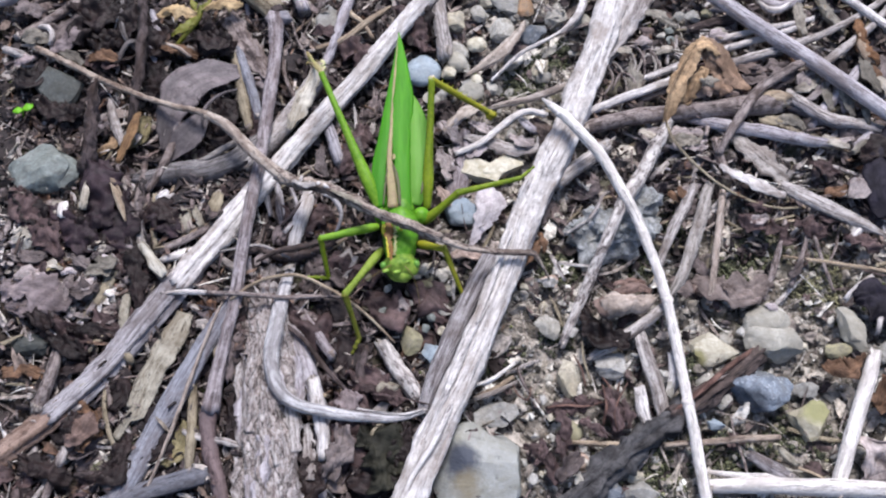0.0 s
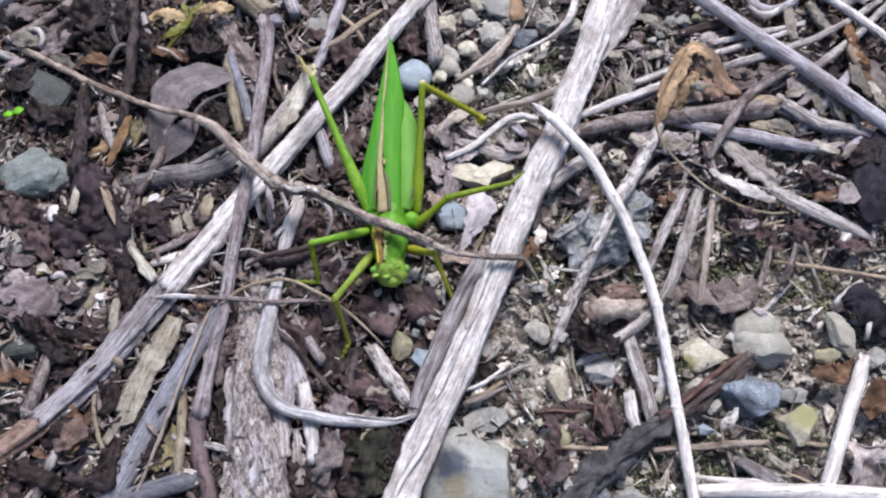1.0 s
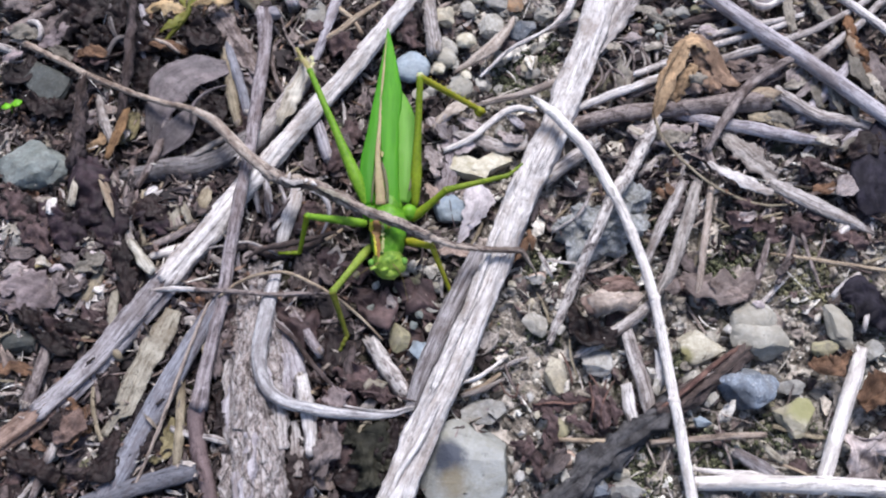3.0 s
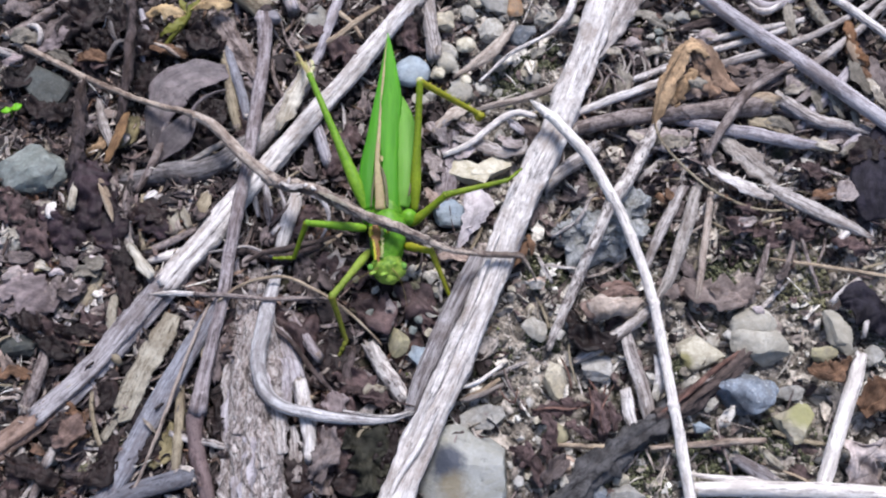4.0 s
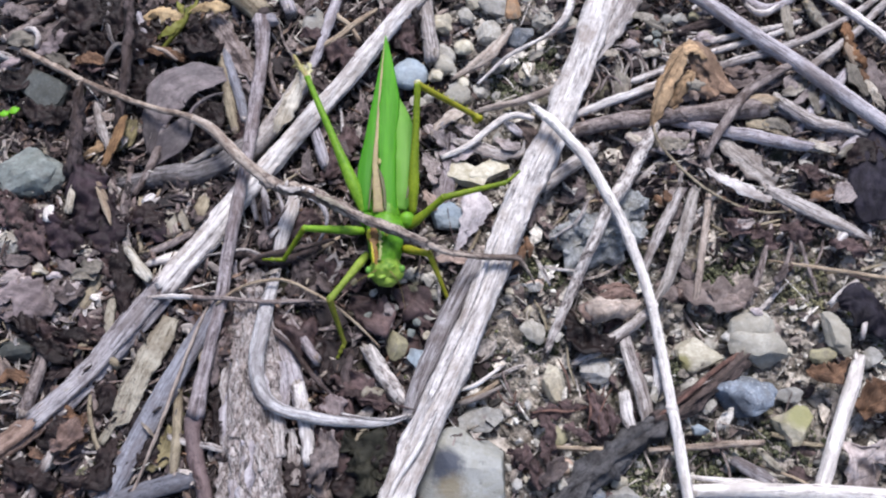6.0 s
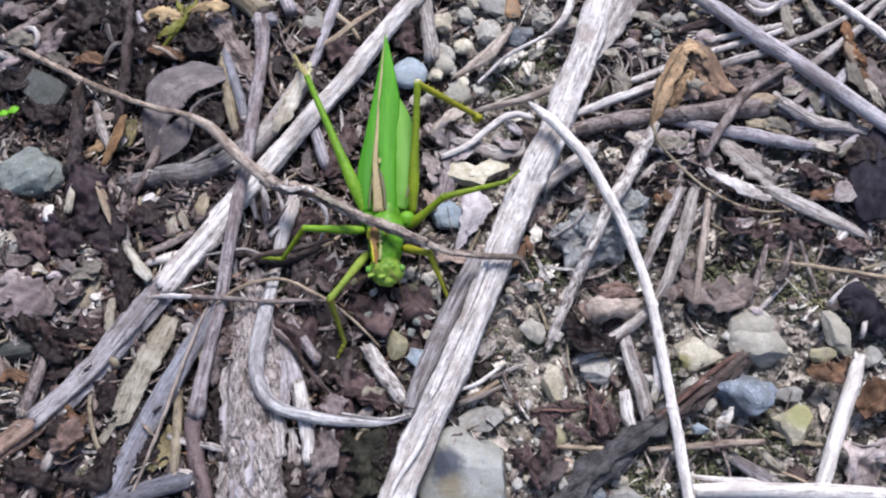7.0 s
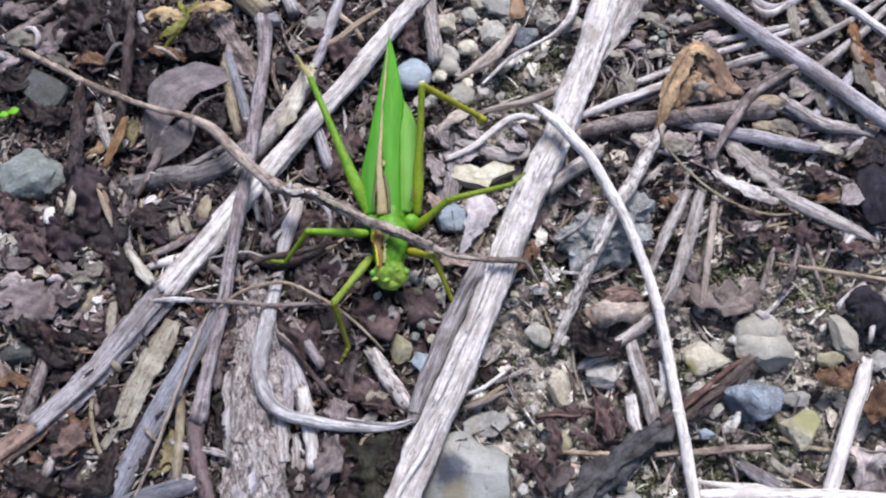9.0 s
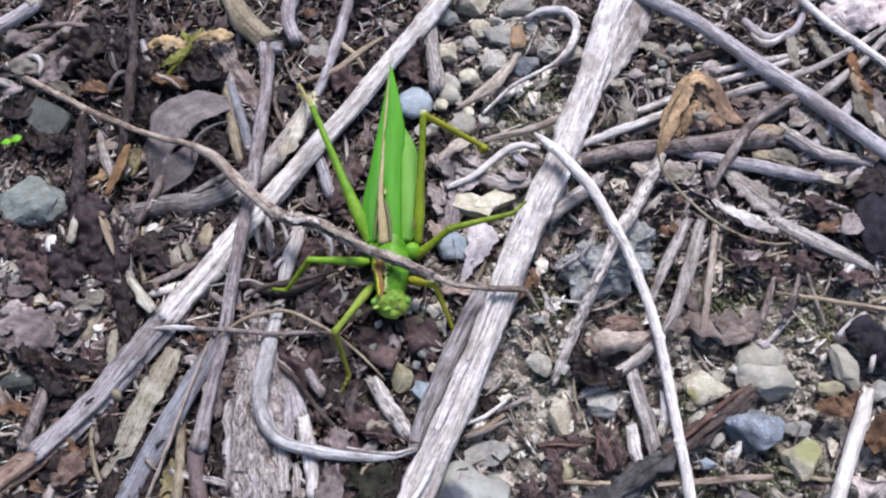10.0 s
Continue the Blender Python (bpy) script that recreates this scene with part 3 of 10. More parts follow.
def tube(name, pts, sides=12, step=0.8, flat=1.0, rough=0.14, groove=0.07, ends=("broken", "broken"), seed=0, wob=0.2):
    """A stem: pts are (x, y, z, radius) in mm. Fibrous, uneven, with broken or pointed ends."""
    q = spline(pts, step)
    c, r = q[:, :3], np.maximum(q[:, 3], 0.05)
    rng = np.random.RandomState(seed + 17)
    n = len(c)
    s_along = np.concatenate([[0], np.cumsum(np.linalg.norm(np.diff(c, axis=0), axis=1))])
    mean_r = r.mean()
    c = c.copy()
    for ax, sd in ((0, 1), (1, 2)):
        c[:, ax] += wob * mean_r * 1.6 * lattice(s_along / (6 * mean_r), s_along * 0 + seed * 1.7, sd + seed)
    t, s, u = frames_along(c)
    th = np.linspace(0, 2 * np.pi, sides + 1) - np.pi / 2
    ridge = 1 + groove * rng.uniform(-1, 1, sides)
    ridge = np.append(ridge, ridge[0])
    A, S = np.meshgrid(np.arange(sides + 1) % sides, s_along)
    bumpy = 1 + rough * 2 * lattice(S / (1.8 * mean_r) + seed, A * 0.7 + seed * 3.1, 21) + rough * lattice(S / (0.6 * mean_r), A * 1.3 + seed, 22)
    rad = r[:, None] * ridge[None, :] * bumpy
    verts = c[:, None, :] + rad[:, :, None] * (np.cos(th)[None, :, None] * s[:, None, :] + flat * np.sin(th)[None, :, None] * u[:, None, :])
    for end, row in ((ends[0], 0), (ends[1], n - 1)):
        sign = -1 if row == 0 else 1
        if end == "broken":
            jag = rng.uniform(-0.2, 1.0, sides) * mean_r * 0.9
            jag = np.append(jag, jag[0])
            verts[row] += sign * jag[:, None] * t[row][None, :]
    uv = np.stack(np.broadcast_arrays(s_along[:, None], (np.arange(sides + 1) / sides * 2 * np.pi)[None, :] * mean_r), -1).reshape(-1, 2)
    V = verts.reshape(-1, 3)
    w = sides + 1
    faces = [(i * w + j, i * w + j + 1, (i + 1) * w + j + 1, (i + 1) * w + j) for i in range(n - 1) for j in range(sides)]
    extra, euv = [], []
    for end, row in ((ends[0], 0), (ends[1], n - 1)):
        sign = -1 if row == 0 else 1
        k = len(V) + len(extra)
        deep = {"broken": -0.3, "point": 2.2, "round": 0.55, "flat": 0.0}[end] * r[row]
        extra.append(c[row] + sign * deep * t[row])
        euv.append((s_along[row], 0.3))
        for j in range(sides):
            a, b = row * w + j, row * w + j + 1
            faces.append((k, b, a) if row == 0 else (k, a, b))
    V = np.vstack([V, extra])
    uv = np.vstack([uv, euv])
    return V * MM, faces, uv


def sheet(name, pts, curl=0.6, roll=0.0, thick=0.22, tear=0.36, wave=0.26, across=10, step=0.6, seed=0, lift=0.0, crease=0.0):
    """A leaf, wing or bark strip: pts are (x, y, z, half width) in mm along its midline, bent across by curl radians."""
    q = spline(pts, step)
    c, hw = q[:, :3], np.maximum(q[:, 3], 0.03)
    n, mean = len(c), q[:, 3].mean()
    t, s, u = frames_along(c)
    ca, sa = math.cos(roll), math.sin(roll)
    s, u = s * ca + u * sa, u * ca - s * sa
    v = np.linspace(-1, 1, across + 1)
    S, Vv = np.meshgrid(np.arange(n) * step, v, indexing="ij")
    side = np.where(Vv > 0, 7.0, 31.0)
    edge = 1 + tear * (1.9 * lattice(S / (1.1 * mean) + seed, side, 41, True) + 1.5 * lattice(S / (0.43 * mean) + seed, side, 42, True) + 1.0 * lattice(S / (0.17 * mean) + seed, side, 46, True)) * np.abs(Vv)
    ang = Vv * curl / 2
    R = hw[:, None] * edge / max(abs(curl) / 2, 1e-3)
    lat, up = R * np.sin(ang), -R * (1 - np.cos(ang)) * np.sign(curl)
    if abs(curl) < 1e-3:
        lat, up = hw[:, None] * edge * Vv, 0 * Vv
    up = up + wave * mean * 1.1 * lattice(S / (0.33 * mean) + seed * 1.3, Vv * 3.1 + 5 + seed, 44)
    up = up + wave * mean * 2 * lattice(S / (0.8 * mean) + seed * 2.3, Vv * 1.4 + 9 + seed, 43) + lift * mean * np.abs(Vv)
    if crease:
        fold = np.abs(lattice(S / (0.75 * mean) + seed * 0.37, Vv * 1.3 + S / (1.4 * mean) + seed, 47))
        fine = np.abs(lattice(S / (0.3 * mean) + seed * 0.71, Vv * 2.6 - S / (0.9 * mean) + seed, 48))
        up = up + crease * mean * (1.6 * fold + 0.8 * fine)
    top = c[:, None, :] + lat[..., None] * s[:, None, :] + up[..., None] * u[:, None, :]
    gu, gv = np.gradient(top, axis=0), np.gradient(top, axis=1)
    nrm = np.cross(gv, gu)
    nrm /= np.linalg.norm(nrm, axis=2)[..., None] + 1e-9
    low = top - nrm * thick * np.where(np.abs(Vv) > 0.99, 0.5, 1.0)[..., None]
    w = across + 1
    V = np.vstack([top.reshape(-1, 3), low.reshape(-1, 3)])
    k = n * w
    faces = []
    for i in range(n - 1):
        for j in range(across):
            a = i * w + j
            faces.append((a, a + w, a + w + 1, a + 1))
            faces.append((k + a, k + a + 1, k + a + w + 1, k + a + w))
        for a, b in ((i * w, (i + 1) * w), ((i + 1) * w + across, i * w + across)):
            faces.append((a, k + a, k + b, b))
    for i, rev in ((0, True), (n - 1, False)):
        for j in range(across):
            a, b = i * w + j, i * w + j + 1
            faces.append((a, b, k + b, k + a) if rev else (b, a, k + a, k + b))
    uv = np.stack([Vv * 0.5 + 0.5, S / (mean * 4)], -1).reshape(-1, 2)
    return V * MM, faces, np.vstack([uv, uv])


def strip_uv(data, mean):
    """The same sheet with UV in millimetres, for bark and stems."""
    V, f, uv = data
    return V, f, np.stack([uv[:, 1] * 4 * mean, uv[:, 0] * 2 * mean], -1)


def blob(size, seed, facets=12, rough=0.14, sub=4, cut=0.62, faces=()):
    """A stone of half sizes (a, b, c) in mm: a ball cut by chance planes and roughened."""
    bm = bmesh.new()
    bmesh.ops.create_icosphere(bm, subdivisions=sub, radius=1.0)
    rng = random.Random(seed)
    planes = [(Vector((rng.gauss(0, 1), rng.gauss(0, 1), rng.gauss(0.2, 1))).normalized(), rng.uniform(cut - 0.12, cut + 0.14)) for _ in range(facets)] + [(Vector(n).normalized(), d) for n, d in faces]
    off = Vector((seed * 3.7, seed * 1.3, 0))
    for v in bm.verts:
        p = v.co.copy()
        for nrm, d in planes:
            over = p.dot(nrm) - d
            if over > 0:
                p -= nrm * over * 0.92
        p *= 1 + rough * noise.noise(p * 1.7 + off) + rough * 0.4 * noise.noise(p * 5 + off) + rough * 0.2 * noise.noise(p * 11 + off)
        v.co = Vector((p.x * size[0], p.y * size[1], p.z * size[2])) * MM
    V = np.array([tuple(v.co) for v in bm.verts])
    F = [tuple(v.index for v in f.verts) for f in bm.faces]
    bm.free()
    return V, F, None


# ---- things and parts ----
def thing(name, data, material, label, category, group="", kind=""):
    """One top-level mesh; its origin is at the middle of its base."""
    V, F, uv = data
    o = np.array([V[:, 0].mean(), V[:, 1].mean(), V[:, 2].min()])
    ob = new(name, mesh_from(name, V - o, F, uv))
    ob.location = o
    ob.data.materials.append(material)
    return tagged(ob, label, category, group, kind)


def base(name, at_mm, label, category, group=""):
    ob = new(name)
    ob.empty_display_size = 0.01
    ob.location = Vector(at_mm) * MM
    return tagged(ob, label, category, group)


def part(name, data, material, parent, label=""):
    """A mesh under a thing or under a part, shaped in the world's millimetres."""
    V, F, uv = data
    top = parent
    while top.parent:
        top = top.parent
    ob = new(name, mesh_from(name, V - np.array(top.location), F, uv))
    ob.data.materials.append(material)
    ob.parent = parent
    return tagged(ob, label)


COUNT = [0]


def twig(name, pts, material, label, group="", **kw):
    """A stem lying loose; where it is thick enough its torn ends are parts of their own."""
    COUNT[0] += 1
    seed = COUNT[0]
    category = "twig" if "twig" in name else "stick"
    data = tube(name, pts, seed=seed, **kw)
    r = float(np.mean([p[3] for p in pts]))
    if r < 0.85 or len(pts) < 3:
        return thing(name, data, material, label, category, group)
    mid = pts[len(pts) // 2]
    ob = base(name, (mid[0], mid[1], mid[2] - mid[3]), label, category, group)
    part("shoot", data, material, ob)
    ends = kw.get("ends", ("broken", "broken"))
    for k, (p, q) in enumerate(((pts[0], pts[1]), (pts[-1], pts[-2]))):
        if ends[k] != "broken":
            continue
        a, b = np.array(p[:3]), np.array(q[:3])
        d = (a - b) / np.linalg.norm(a - b)
        s = p[3]
        line = [(*(a - d * s * 0.8), s * 0.9), (*(a + d * s * 0.2), s * 0.8), (*(a + d * s * 0.7), s * 0.5)]
        part("broken_end", tube("broken_end", line, 9, 0.35, kw.get("flat", 1.0), 0.4, 0.3, ("flat", "broken"), seed + k, 0.1), TORN, ob, "torn pale end")
    return ob


def strip(name, pts, material, label, category="bark", group="", **kw):
    COUNT[0] += 1
    d = sheet(name, pts, seed=COUNT[0], **kw)
    return thing(name, strip_uv(d, np.mean([p[3] for p in pts])), material, label, category, group)


def leaf(name, pts, material, label, group="dead leaves", **kw):
    COUNT[0] += 1
    r = random.Random(COUNT[0])
    kw = {"curl": r.choice((-1.0, 0.7, 1.2)) * r.uniform(0.7, 1.3), "crease": r.uniform(0.4, 0.8), "across": 14, "step": 0.42, **kw}
    return thing(name, sheet(name, pts, seed=COUNT[0], **kw), material, label, "leaf", group)


def stone(place, size, material, label, turn=0, group="stones", tilt=0, seed=0, **kw):
    COUNT[0] += 1
    x, y, z = place[:3]
    ob = new("stone", mesh_from("stone", *blob(size, seed or int(abs(x) * 10 + abs(y) * 7), **kw), smooth=True))
    ob.data.set_sharp_from_angle(angle=radians(24))
    ob.matrix_world = pose(x * MM, y * MM, z * MM, tilt, 0, turn)
    ob.data.materials.append(material)
    return tagged(ob, label, "stone", group)


# ---- ground ----
def build_ground():
    def axis(near, step):
        inner = np.arange(-near, near + step / 2, step)
        grow, out = [], near
        while out < 300000:
            out = out * 1.22 + 2
            grow.append(out)
        return np.concatenate([-np.array(grow[::-1]), inner, grow])

    xs, ys = axis(108, 0.62), axis(84, 0.62)
    X, Y = np.meshgrid(xs, ys)
    V = np.stack([X, Y, relief(X, Y)], -1).reshape(-1, 3) * MM
    w, h = len(xs), len(ys)
    i = (np.arange(h - 1)[:, None] * w + np.arange(w - 1)[None, :]).ravel()
    F = np.stack([i, i + 1, i + w + 1, i + w], -1)
    me = bpy.data.meshes.new("ground")
    me.vertices.add(len(V))
    me.vertices.foreach_set("co", V.ravel())
    me.loops.add(F.size)
    me.loops.foreach_set("vertex_index", F.ravel().astype(np.int32))
    me.polygons.add(len(F))
    me.polygons.foreach_set("loop_start", np.arange(0, F.size, 4).astype(np.int32))
    me.update(calc_edges=True)
    me.polygons.foreach_set("use_smooth", [True] * len(F))
    me.materials.append(SOIL)
    tagged(new("ground", me), "grey-brown sandy soil with humus and moss", "ground", kind="structure")


build_ground()


# ---- loose litter that nobody could count ----
def many(name, label, category, V0, F0, n, area, shape, material, seed, weight=None, smooth=False, jitter=0.28):
    """n copies of a small piece in one mesh; shape(rng, n) gives sizes (n, 3), tilts (n, 2) and lift (n) in mm."""
    rng = np.random.RandomState(seed)
    x0, x1, y0, y1 = area
    P = np.empty((0, 2))
    while len(P) < n:
        c = np.stack([rng.uniform(x0, x1, n), rng.uniform(y0, y1, n)], -1)
        if weight is not None:
            c = c[rng.rand(n) < weight(c[:, 0], c[:, 1])]
        P = np.vstack([P, c])
    P = P[:n]
    size, tilt, lift = shape(rng, n)
    V = V0[None] * size[:, None, :] * (1 + jitter * rng.uniform(-1, 1, (n, len(V0), 3)))
    V[..., 2] += rng.uniform(-1, 1, (n, 1)) * (V[..., 0] ** 2) / (size[:, None, 0] + 0.1) * 0.5
    yaw = rng.uniform(0, 2 * np.pi, n)
    for ang, (i, j) in ((tilt[:, 0], (1, 2)), (tilt[:, 1], (0, 2)), (yaw, (0, 1))):
        ca, sa = np.cos(ang)[:, None], np.sin(ang)[:, None]
        a, b = V[..., i].copy(), V[..., j].copy()
        V[..., i], V[..., j] = a * ca - b * sa, a * sa + b * ca
    V[..., 0] += P[:, None, 0]
    V[..., 1] += P[:, None, 1]
    V[..., 2] += (relief(P[:, 0], P[:, 1]) + lift)[:, None]
    m, k = len(V0), len(F0[0])
    F = (np.array(F0)[None] + (np.arange(n) * m)[:, None, None]).reshape(-1, k)
    me = bpy.data.meshes.new(name)
    me.from_pydata((V.reshape(-1, 3) * MM).tolist(), [], F.tolist())
    me.polygons.foreach_set("use_smooth", [smooth] * len(me.polygons))
    me.materials.append(material)
    return tagged(new(name, me), label, category, kind="stuff")


def flake_shape(seed=0):
    """A torn, curled scrap of leaf, closed, about 2 across."""
    rng = np.random.RandomState(seed)
    nx, ny = 4, 5
    V = []
    for top in (0, 1):
        for j in range(ny):
            for i in range(nx):
                x, y = -1 + 2 * i / (nx - 1), -1 + 2 * j / (ny - 1)
                V.append((x * (1 - 0.55 * y * y), y, 0.5 * x * x + 0.3 * math.sin(2.2 * y) - 0.2 * top))
    V = np.array(V)
    jit = rng.uniform(-0.3, 0.3, (nx * ny, 3)) * (1, 1, 0.6)
    V[:nx * ny] += jit
    V[nx * ny:] += jit
    F, k = [], nx * ny
    for j in range(ny - 1):
        for i in range(nx - 1):
            a = j * nx + i
            F += [(a, a + 1, a + nx + 1, a + nx), (k + a, k + a + nx, k + a + nx + 1, k + a + 1)]
    rim = list(range(nx)) + [j * nx + nx - 1 for j in range(1, ny)] + [(ny - 1) * nx + i for i in range(nx - 2, -1, -1)] + [j * nx for j in range(ny - 2, 0, -1)]
    for a, b in zip(rim, rim[1:] + rim[:1]):
        F.append((a, a + k, b + k, b))
    return V, F


def grit_shape():
    bm = bmesh.new()
    bmesh.ops.create_icosphere(bm, subdivisions=1, radius=1.0)
    V = np.array([tuple(v.co) for v in bm.verts])
    F = [tuple(v.index for v in f.verts) for f in bm.faces]
    bm.free()
    return V, F


def fibre_shape(segs=4, sides=5):
    V, F = [], []
    for i in range(segs + 1):
        x = -1 + 2 * i / segs
        for j in range(sides):
            a = 2 * np.pi * j / sides
            V.append((x, np.cos(a), np.sin(a)))
    for i in range(segs):
        for j in range(sides):
            a, b = i * sides + j, i * sides + (j + 1) % sides
            F.append((a, b, b + sides, a + sides))
    return np.array(V, float), F


def soft(x, a, b):
    return np.clip((x - a) / (b - a), 0, 1)


def w_litter(x, y):
    """Leaf litter lies thick on one side and under the straw, thin on the sandy patch."""
    left = 1 - soft(x, -5, 9)
    straw = soft(x, 18, 30) * soft(y, -6, 8)
    return np.clip(0.02 + left + 0.75 * straw, 0, 1) * (0.55 + 0.9 * np.clip(lattice(x / 9, y / 9, 77) + 0.5, 0, 1))


def w_sand(x, y):
    return np.clip(1.05 - w_litter(x, y), 0.06, 1)


def deep(x, y):
    """Thins out the pale bits where wet leaves lie deepest."""
    return 1 - 0.75 * np.exp(-((x + 70) / 20.0) ** 2 - ((y - 50) / 20.0) ** 2)


def w_straw(x, y):
    return deep(x, y) * np.clip(0.1 + soft(x, 18, 30) * soft(y, -6, 8) + 0.75 * (1 - soft(x, -30, 5)), 0, 1)


def w_gravel(x, y):
    top = np.exp(-(((x - 8) / 13.0) ** 2 + ((y - 40) / 16.0) ** 2))
    low = 0.4 * soft(x, 12, 25) * (1 - soft(y, -16, -4))
    return np.clip(top + low + 0.02, 0, 1)


NEAR = (-100, 100, -66, 78)
WIDE = (-480, 480, -420, 480)


def litter():
    fv, ff = flake_shape()
    gv, gf = grit_shape()
    sv, sf = fibre_shape()
    dark = [(0.0, (0.012, 0.008, 0.0082)), (0.35, (0.034, 0.024, 0.0235)), (0.6, (0.075, 0.055, 0.053)), (0.78, (0.14, 0.11, 0.108)), (0.86, (0.10, 0.05, 0.028)), (0.97, (0.28, 0.25, 0.235))]
    straw = [(0.0, (0.05, 0.036, 0.032)), (0.3, (0.15, 0.115, 0.10)), (0.6, (0.30, 0.25, 0.22)), (0.85, (0.38, 0.33, 0.30)), (1.0, (0.52, 0.47, 0.44))]
    sandy = [(0.0, (0.09, 0.079, 0.069)), (0.4, (0.235, 0.208, 0.178)), (0.7, (0.33, 0.30, 0.26)), (0.9, (0.48, 0.45, 0.40)), (1.0, (0.62, 0.60, 0.56))]
    M_DARK, M_STRAW, M_SAND = crumb_mat("leaf_crumbs", dark), crumb_mat("straw_bits", straw), crumb_mat("grit", sandy)
    M_CLOD = crumb_mat("clods", [(0.0, (0.06, 0.052, 0.043)), (0.4, (0.145, 0.126, 0.104)), (0.7, (0.245, 0.217, 0.183)), (1.0, (0.36, 0.33, 0.29))])
    M_MOSS = crumb_mat("moss_tufts", [(0, (0.035, 0.045, 0.012)), (0.6, (0.09, 0.11, 0.03)), (1, (0.17, 0.18, 0.06))])

    def flakes(lo, hi, up):
        return lambda r, n: (np.stack([r.uniform(lo, hi, n), r.uniform(lo, hi, n) * r.uniform(0.8, 2.2, n), r.uniform(0.5, 1.4, n)], -1), r.normal(0, 0.5, (n, 2)), r.uniform(0, up, n))

    def bits(lo, hi, up):
        return lambda r, n: (np.stack([r.uniform(lo, hi, n), r.uniform(lo, hi, n), r.uniform(lo, hi, n) * 0.8], -1), r.normal(0, 1, (n, 2)), r.uniform(-0.2, up, n))

    def stems(lo, hi, r0, r1, up):
        return lambda r, n: (np.stack([r.uniform(lo, hi, n), r.uniform(r0, r1, n), r.uniform(r0, r1, n) * 0.7], -1), np.stack([r.normal(0, 0.3, n), r.normal(0, 0.14, n)], -1), r.uniform(0.1, up, n))

    for k in range(4):
        v, f = flake_shape(k)
        many("leaf_litter", "dark brown crumbled leaf litter on the soil", "leaf litter", v, f, 1900, NEAR, flakes(0.3, 1.1, 2.0), M_DARK, 20 + k, w_litter, True, 0.12)
        many("leaf_litter", "curled dark brown leaf scraps on the soil", "leaf litter", v, f, 130, NEAR, flakes(1.1, 2.2, 1.6), M_DARK, 30 + k, w_litter, True, 0.12)
    many("humus", "fine dark humus crumbs among the litter", "humus", gv, gf, 12000, NEAR, bits(0.12, 0.45, 1.2), M_DARK, 3, w_litter)
    many("grit", "fine grey and cream grit on the soil", "grit", gv, gf, 15000, NEAR, bits(0.10, 0.45, 0.3), M_SAND, 4, w_sand)
    many("gravel", "small grey and cream gravel on the soil", "gravel", gv, gf, 1500, NEAR, bits(0.35, 0.9, 0.25), M_SAND, 5, lambda x, y: np.clip(w_gravel(x, y) + 0.12 * w_sand(x, y), 0, 1), True)
    many("soil_clods", "small crumbs and clods of grey-brown soil", "soil", gv, gf, 1800, NEAR, bits(0.4, 1.3, 0.3), M_CLOD, 12, w_sand, False, 0.4)
    mixed = [(0.0, (0.03, 0.02, 0.02)), (0.2, (0.10, 0.065, 0.062)), (0.4, (0.20, 0.165, 0.15)), (0.6, (0.34, 0.30, 0.26)), (0.8, (0.50, 0.46, 0.40)), (1.0, (0.62, 0.59, 0.55))]
    M_MIXED = crumb_mat("soil_crumbs", mixed)
    for k in range(3):
        v, f = flake_shape(10 + k)
        many("bark_crumbs", "grey, cream and brown bark crumbs on the soil", "bark", v, f, 330, NEAR, flakes(0.5, 1.5, 1.0), M_MIXED, 40 + k, w_sand, True, 0.2)
    many("stone_crumbs", "small angular grey and cream stone crumbs", "gravel", gv, gf, 700, NEAR, bits(0.5, 1.3, 0.4), M_SAND, 44, w_sand, False, 0.45)
    many("fibres", "pale dry fibres lying on the soil", "plant fibres", sv, sf, 420, NEAR, stems(1.2, 4.2, 0.07, 0.2, 1.6), M_MIXED, 45, w_sand)
    many("fibres", "thin grey and brown fibres in the litter", "plant fibres", sv, sf, 700, NEAR, stems(1.0, 4.5, 0.05, 0.2, 2.8), M_MIXED, 46, lambda x, y: deep(x, y) * w_litter(x, y))
    many("straw", "short broken bits of dry grey straw", "straw", sv, sf, 1300, NEAR, stems(1.0, 5.0, 0.08, 0.38, 1.6), M_STRAW, 6, w_straw)
    many("fibres", "thin dry root fibres on the soil", "plant fibres", sv, sf, 700, NEAR, stems(1.5, 5.0, 0.04, 0.12, 1.2), M_STRAW, 8, deep)
    many("moss", "small dull green moss tufts on the soil", "moss", gv, gf, 1500, NEAR, bits(0.15, 0.5, 0.4), M_MOSS, 9, lambda x, y: np.clip(lattice(x / 7, y / 7, 5) * 3 - 0.35, 0, 1))
    many("leaf_litter", "scattered brown leaf litter on the soil", "leaf litter", fv, ff, 8000, WIDE, flakes(1.5, 4.5, 2.0), M_DARK, 10, lambda x, y: np.clip((np.abs(x) > 96) + (y > 74) + (y < -62), 0, 1))
    many("straw", "scattered dry grey stalks on the soil", "straw", sv, sf, 1300, WIDE, stems(8.0, 30.0, 0.3, 1.2, 2.0), M_STRAW, 11, lambda x, y: np.clip((np.abs(x) > 115) + (y > 95) + (y < -85), 0, 1))


litter()


# ---- loose scraps, straws and pebbles that can be told apart ----
def spots(n, weight, seed, area=(-86, 86, -54, 66)):
    rng = np.random.RandomState(seed)
    out = []
    while len(out) < n:
        x, y = rng.uniform(*area[:2]), rng.uniform(*area[2:])
        if -17 < x < 1 and -8 < y < 8:
            continue
        if rng.rand() < float(weight(np.array([x]), np.array([y]))[0]):
            out.append((x, y))
    return out, rng


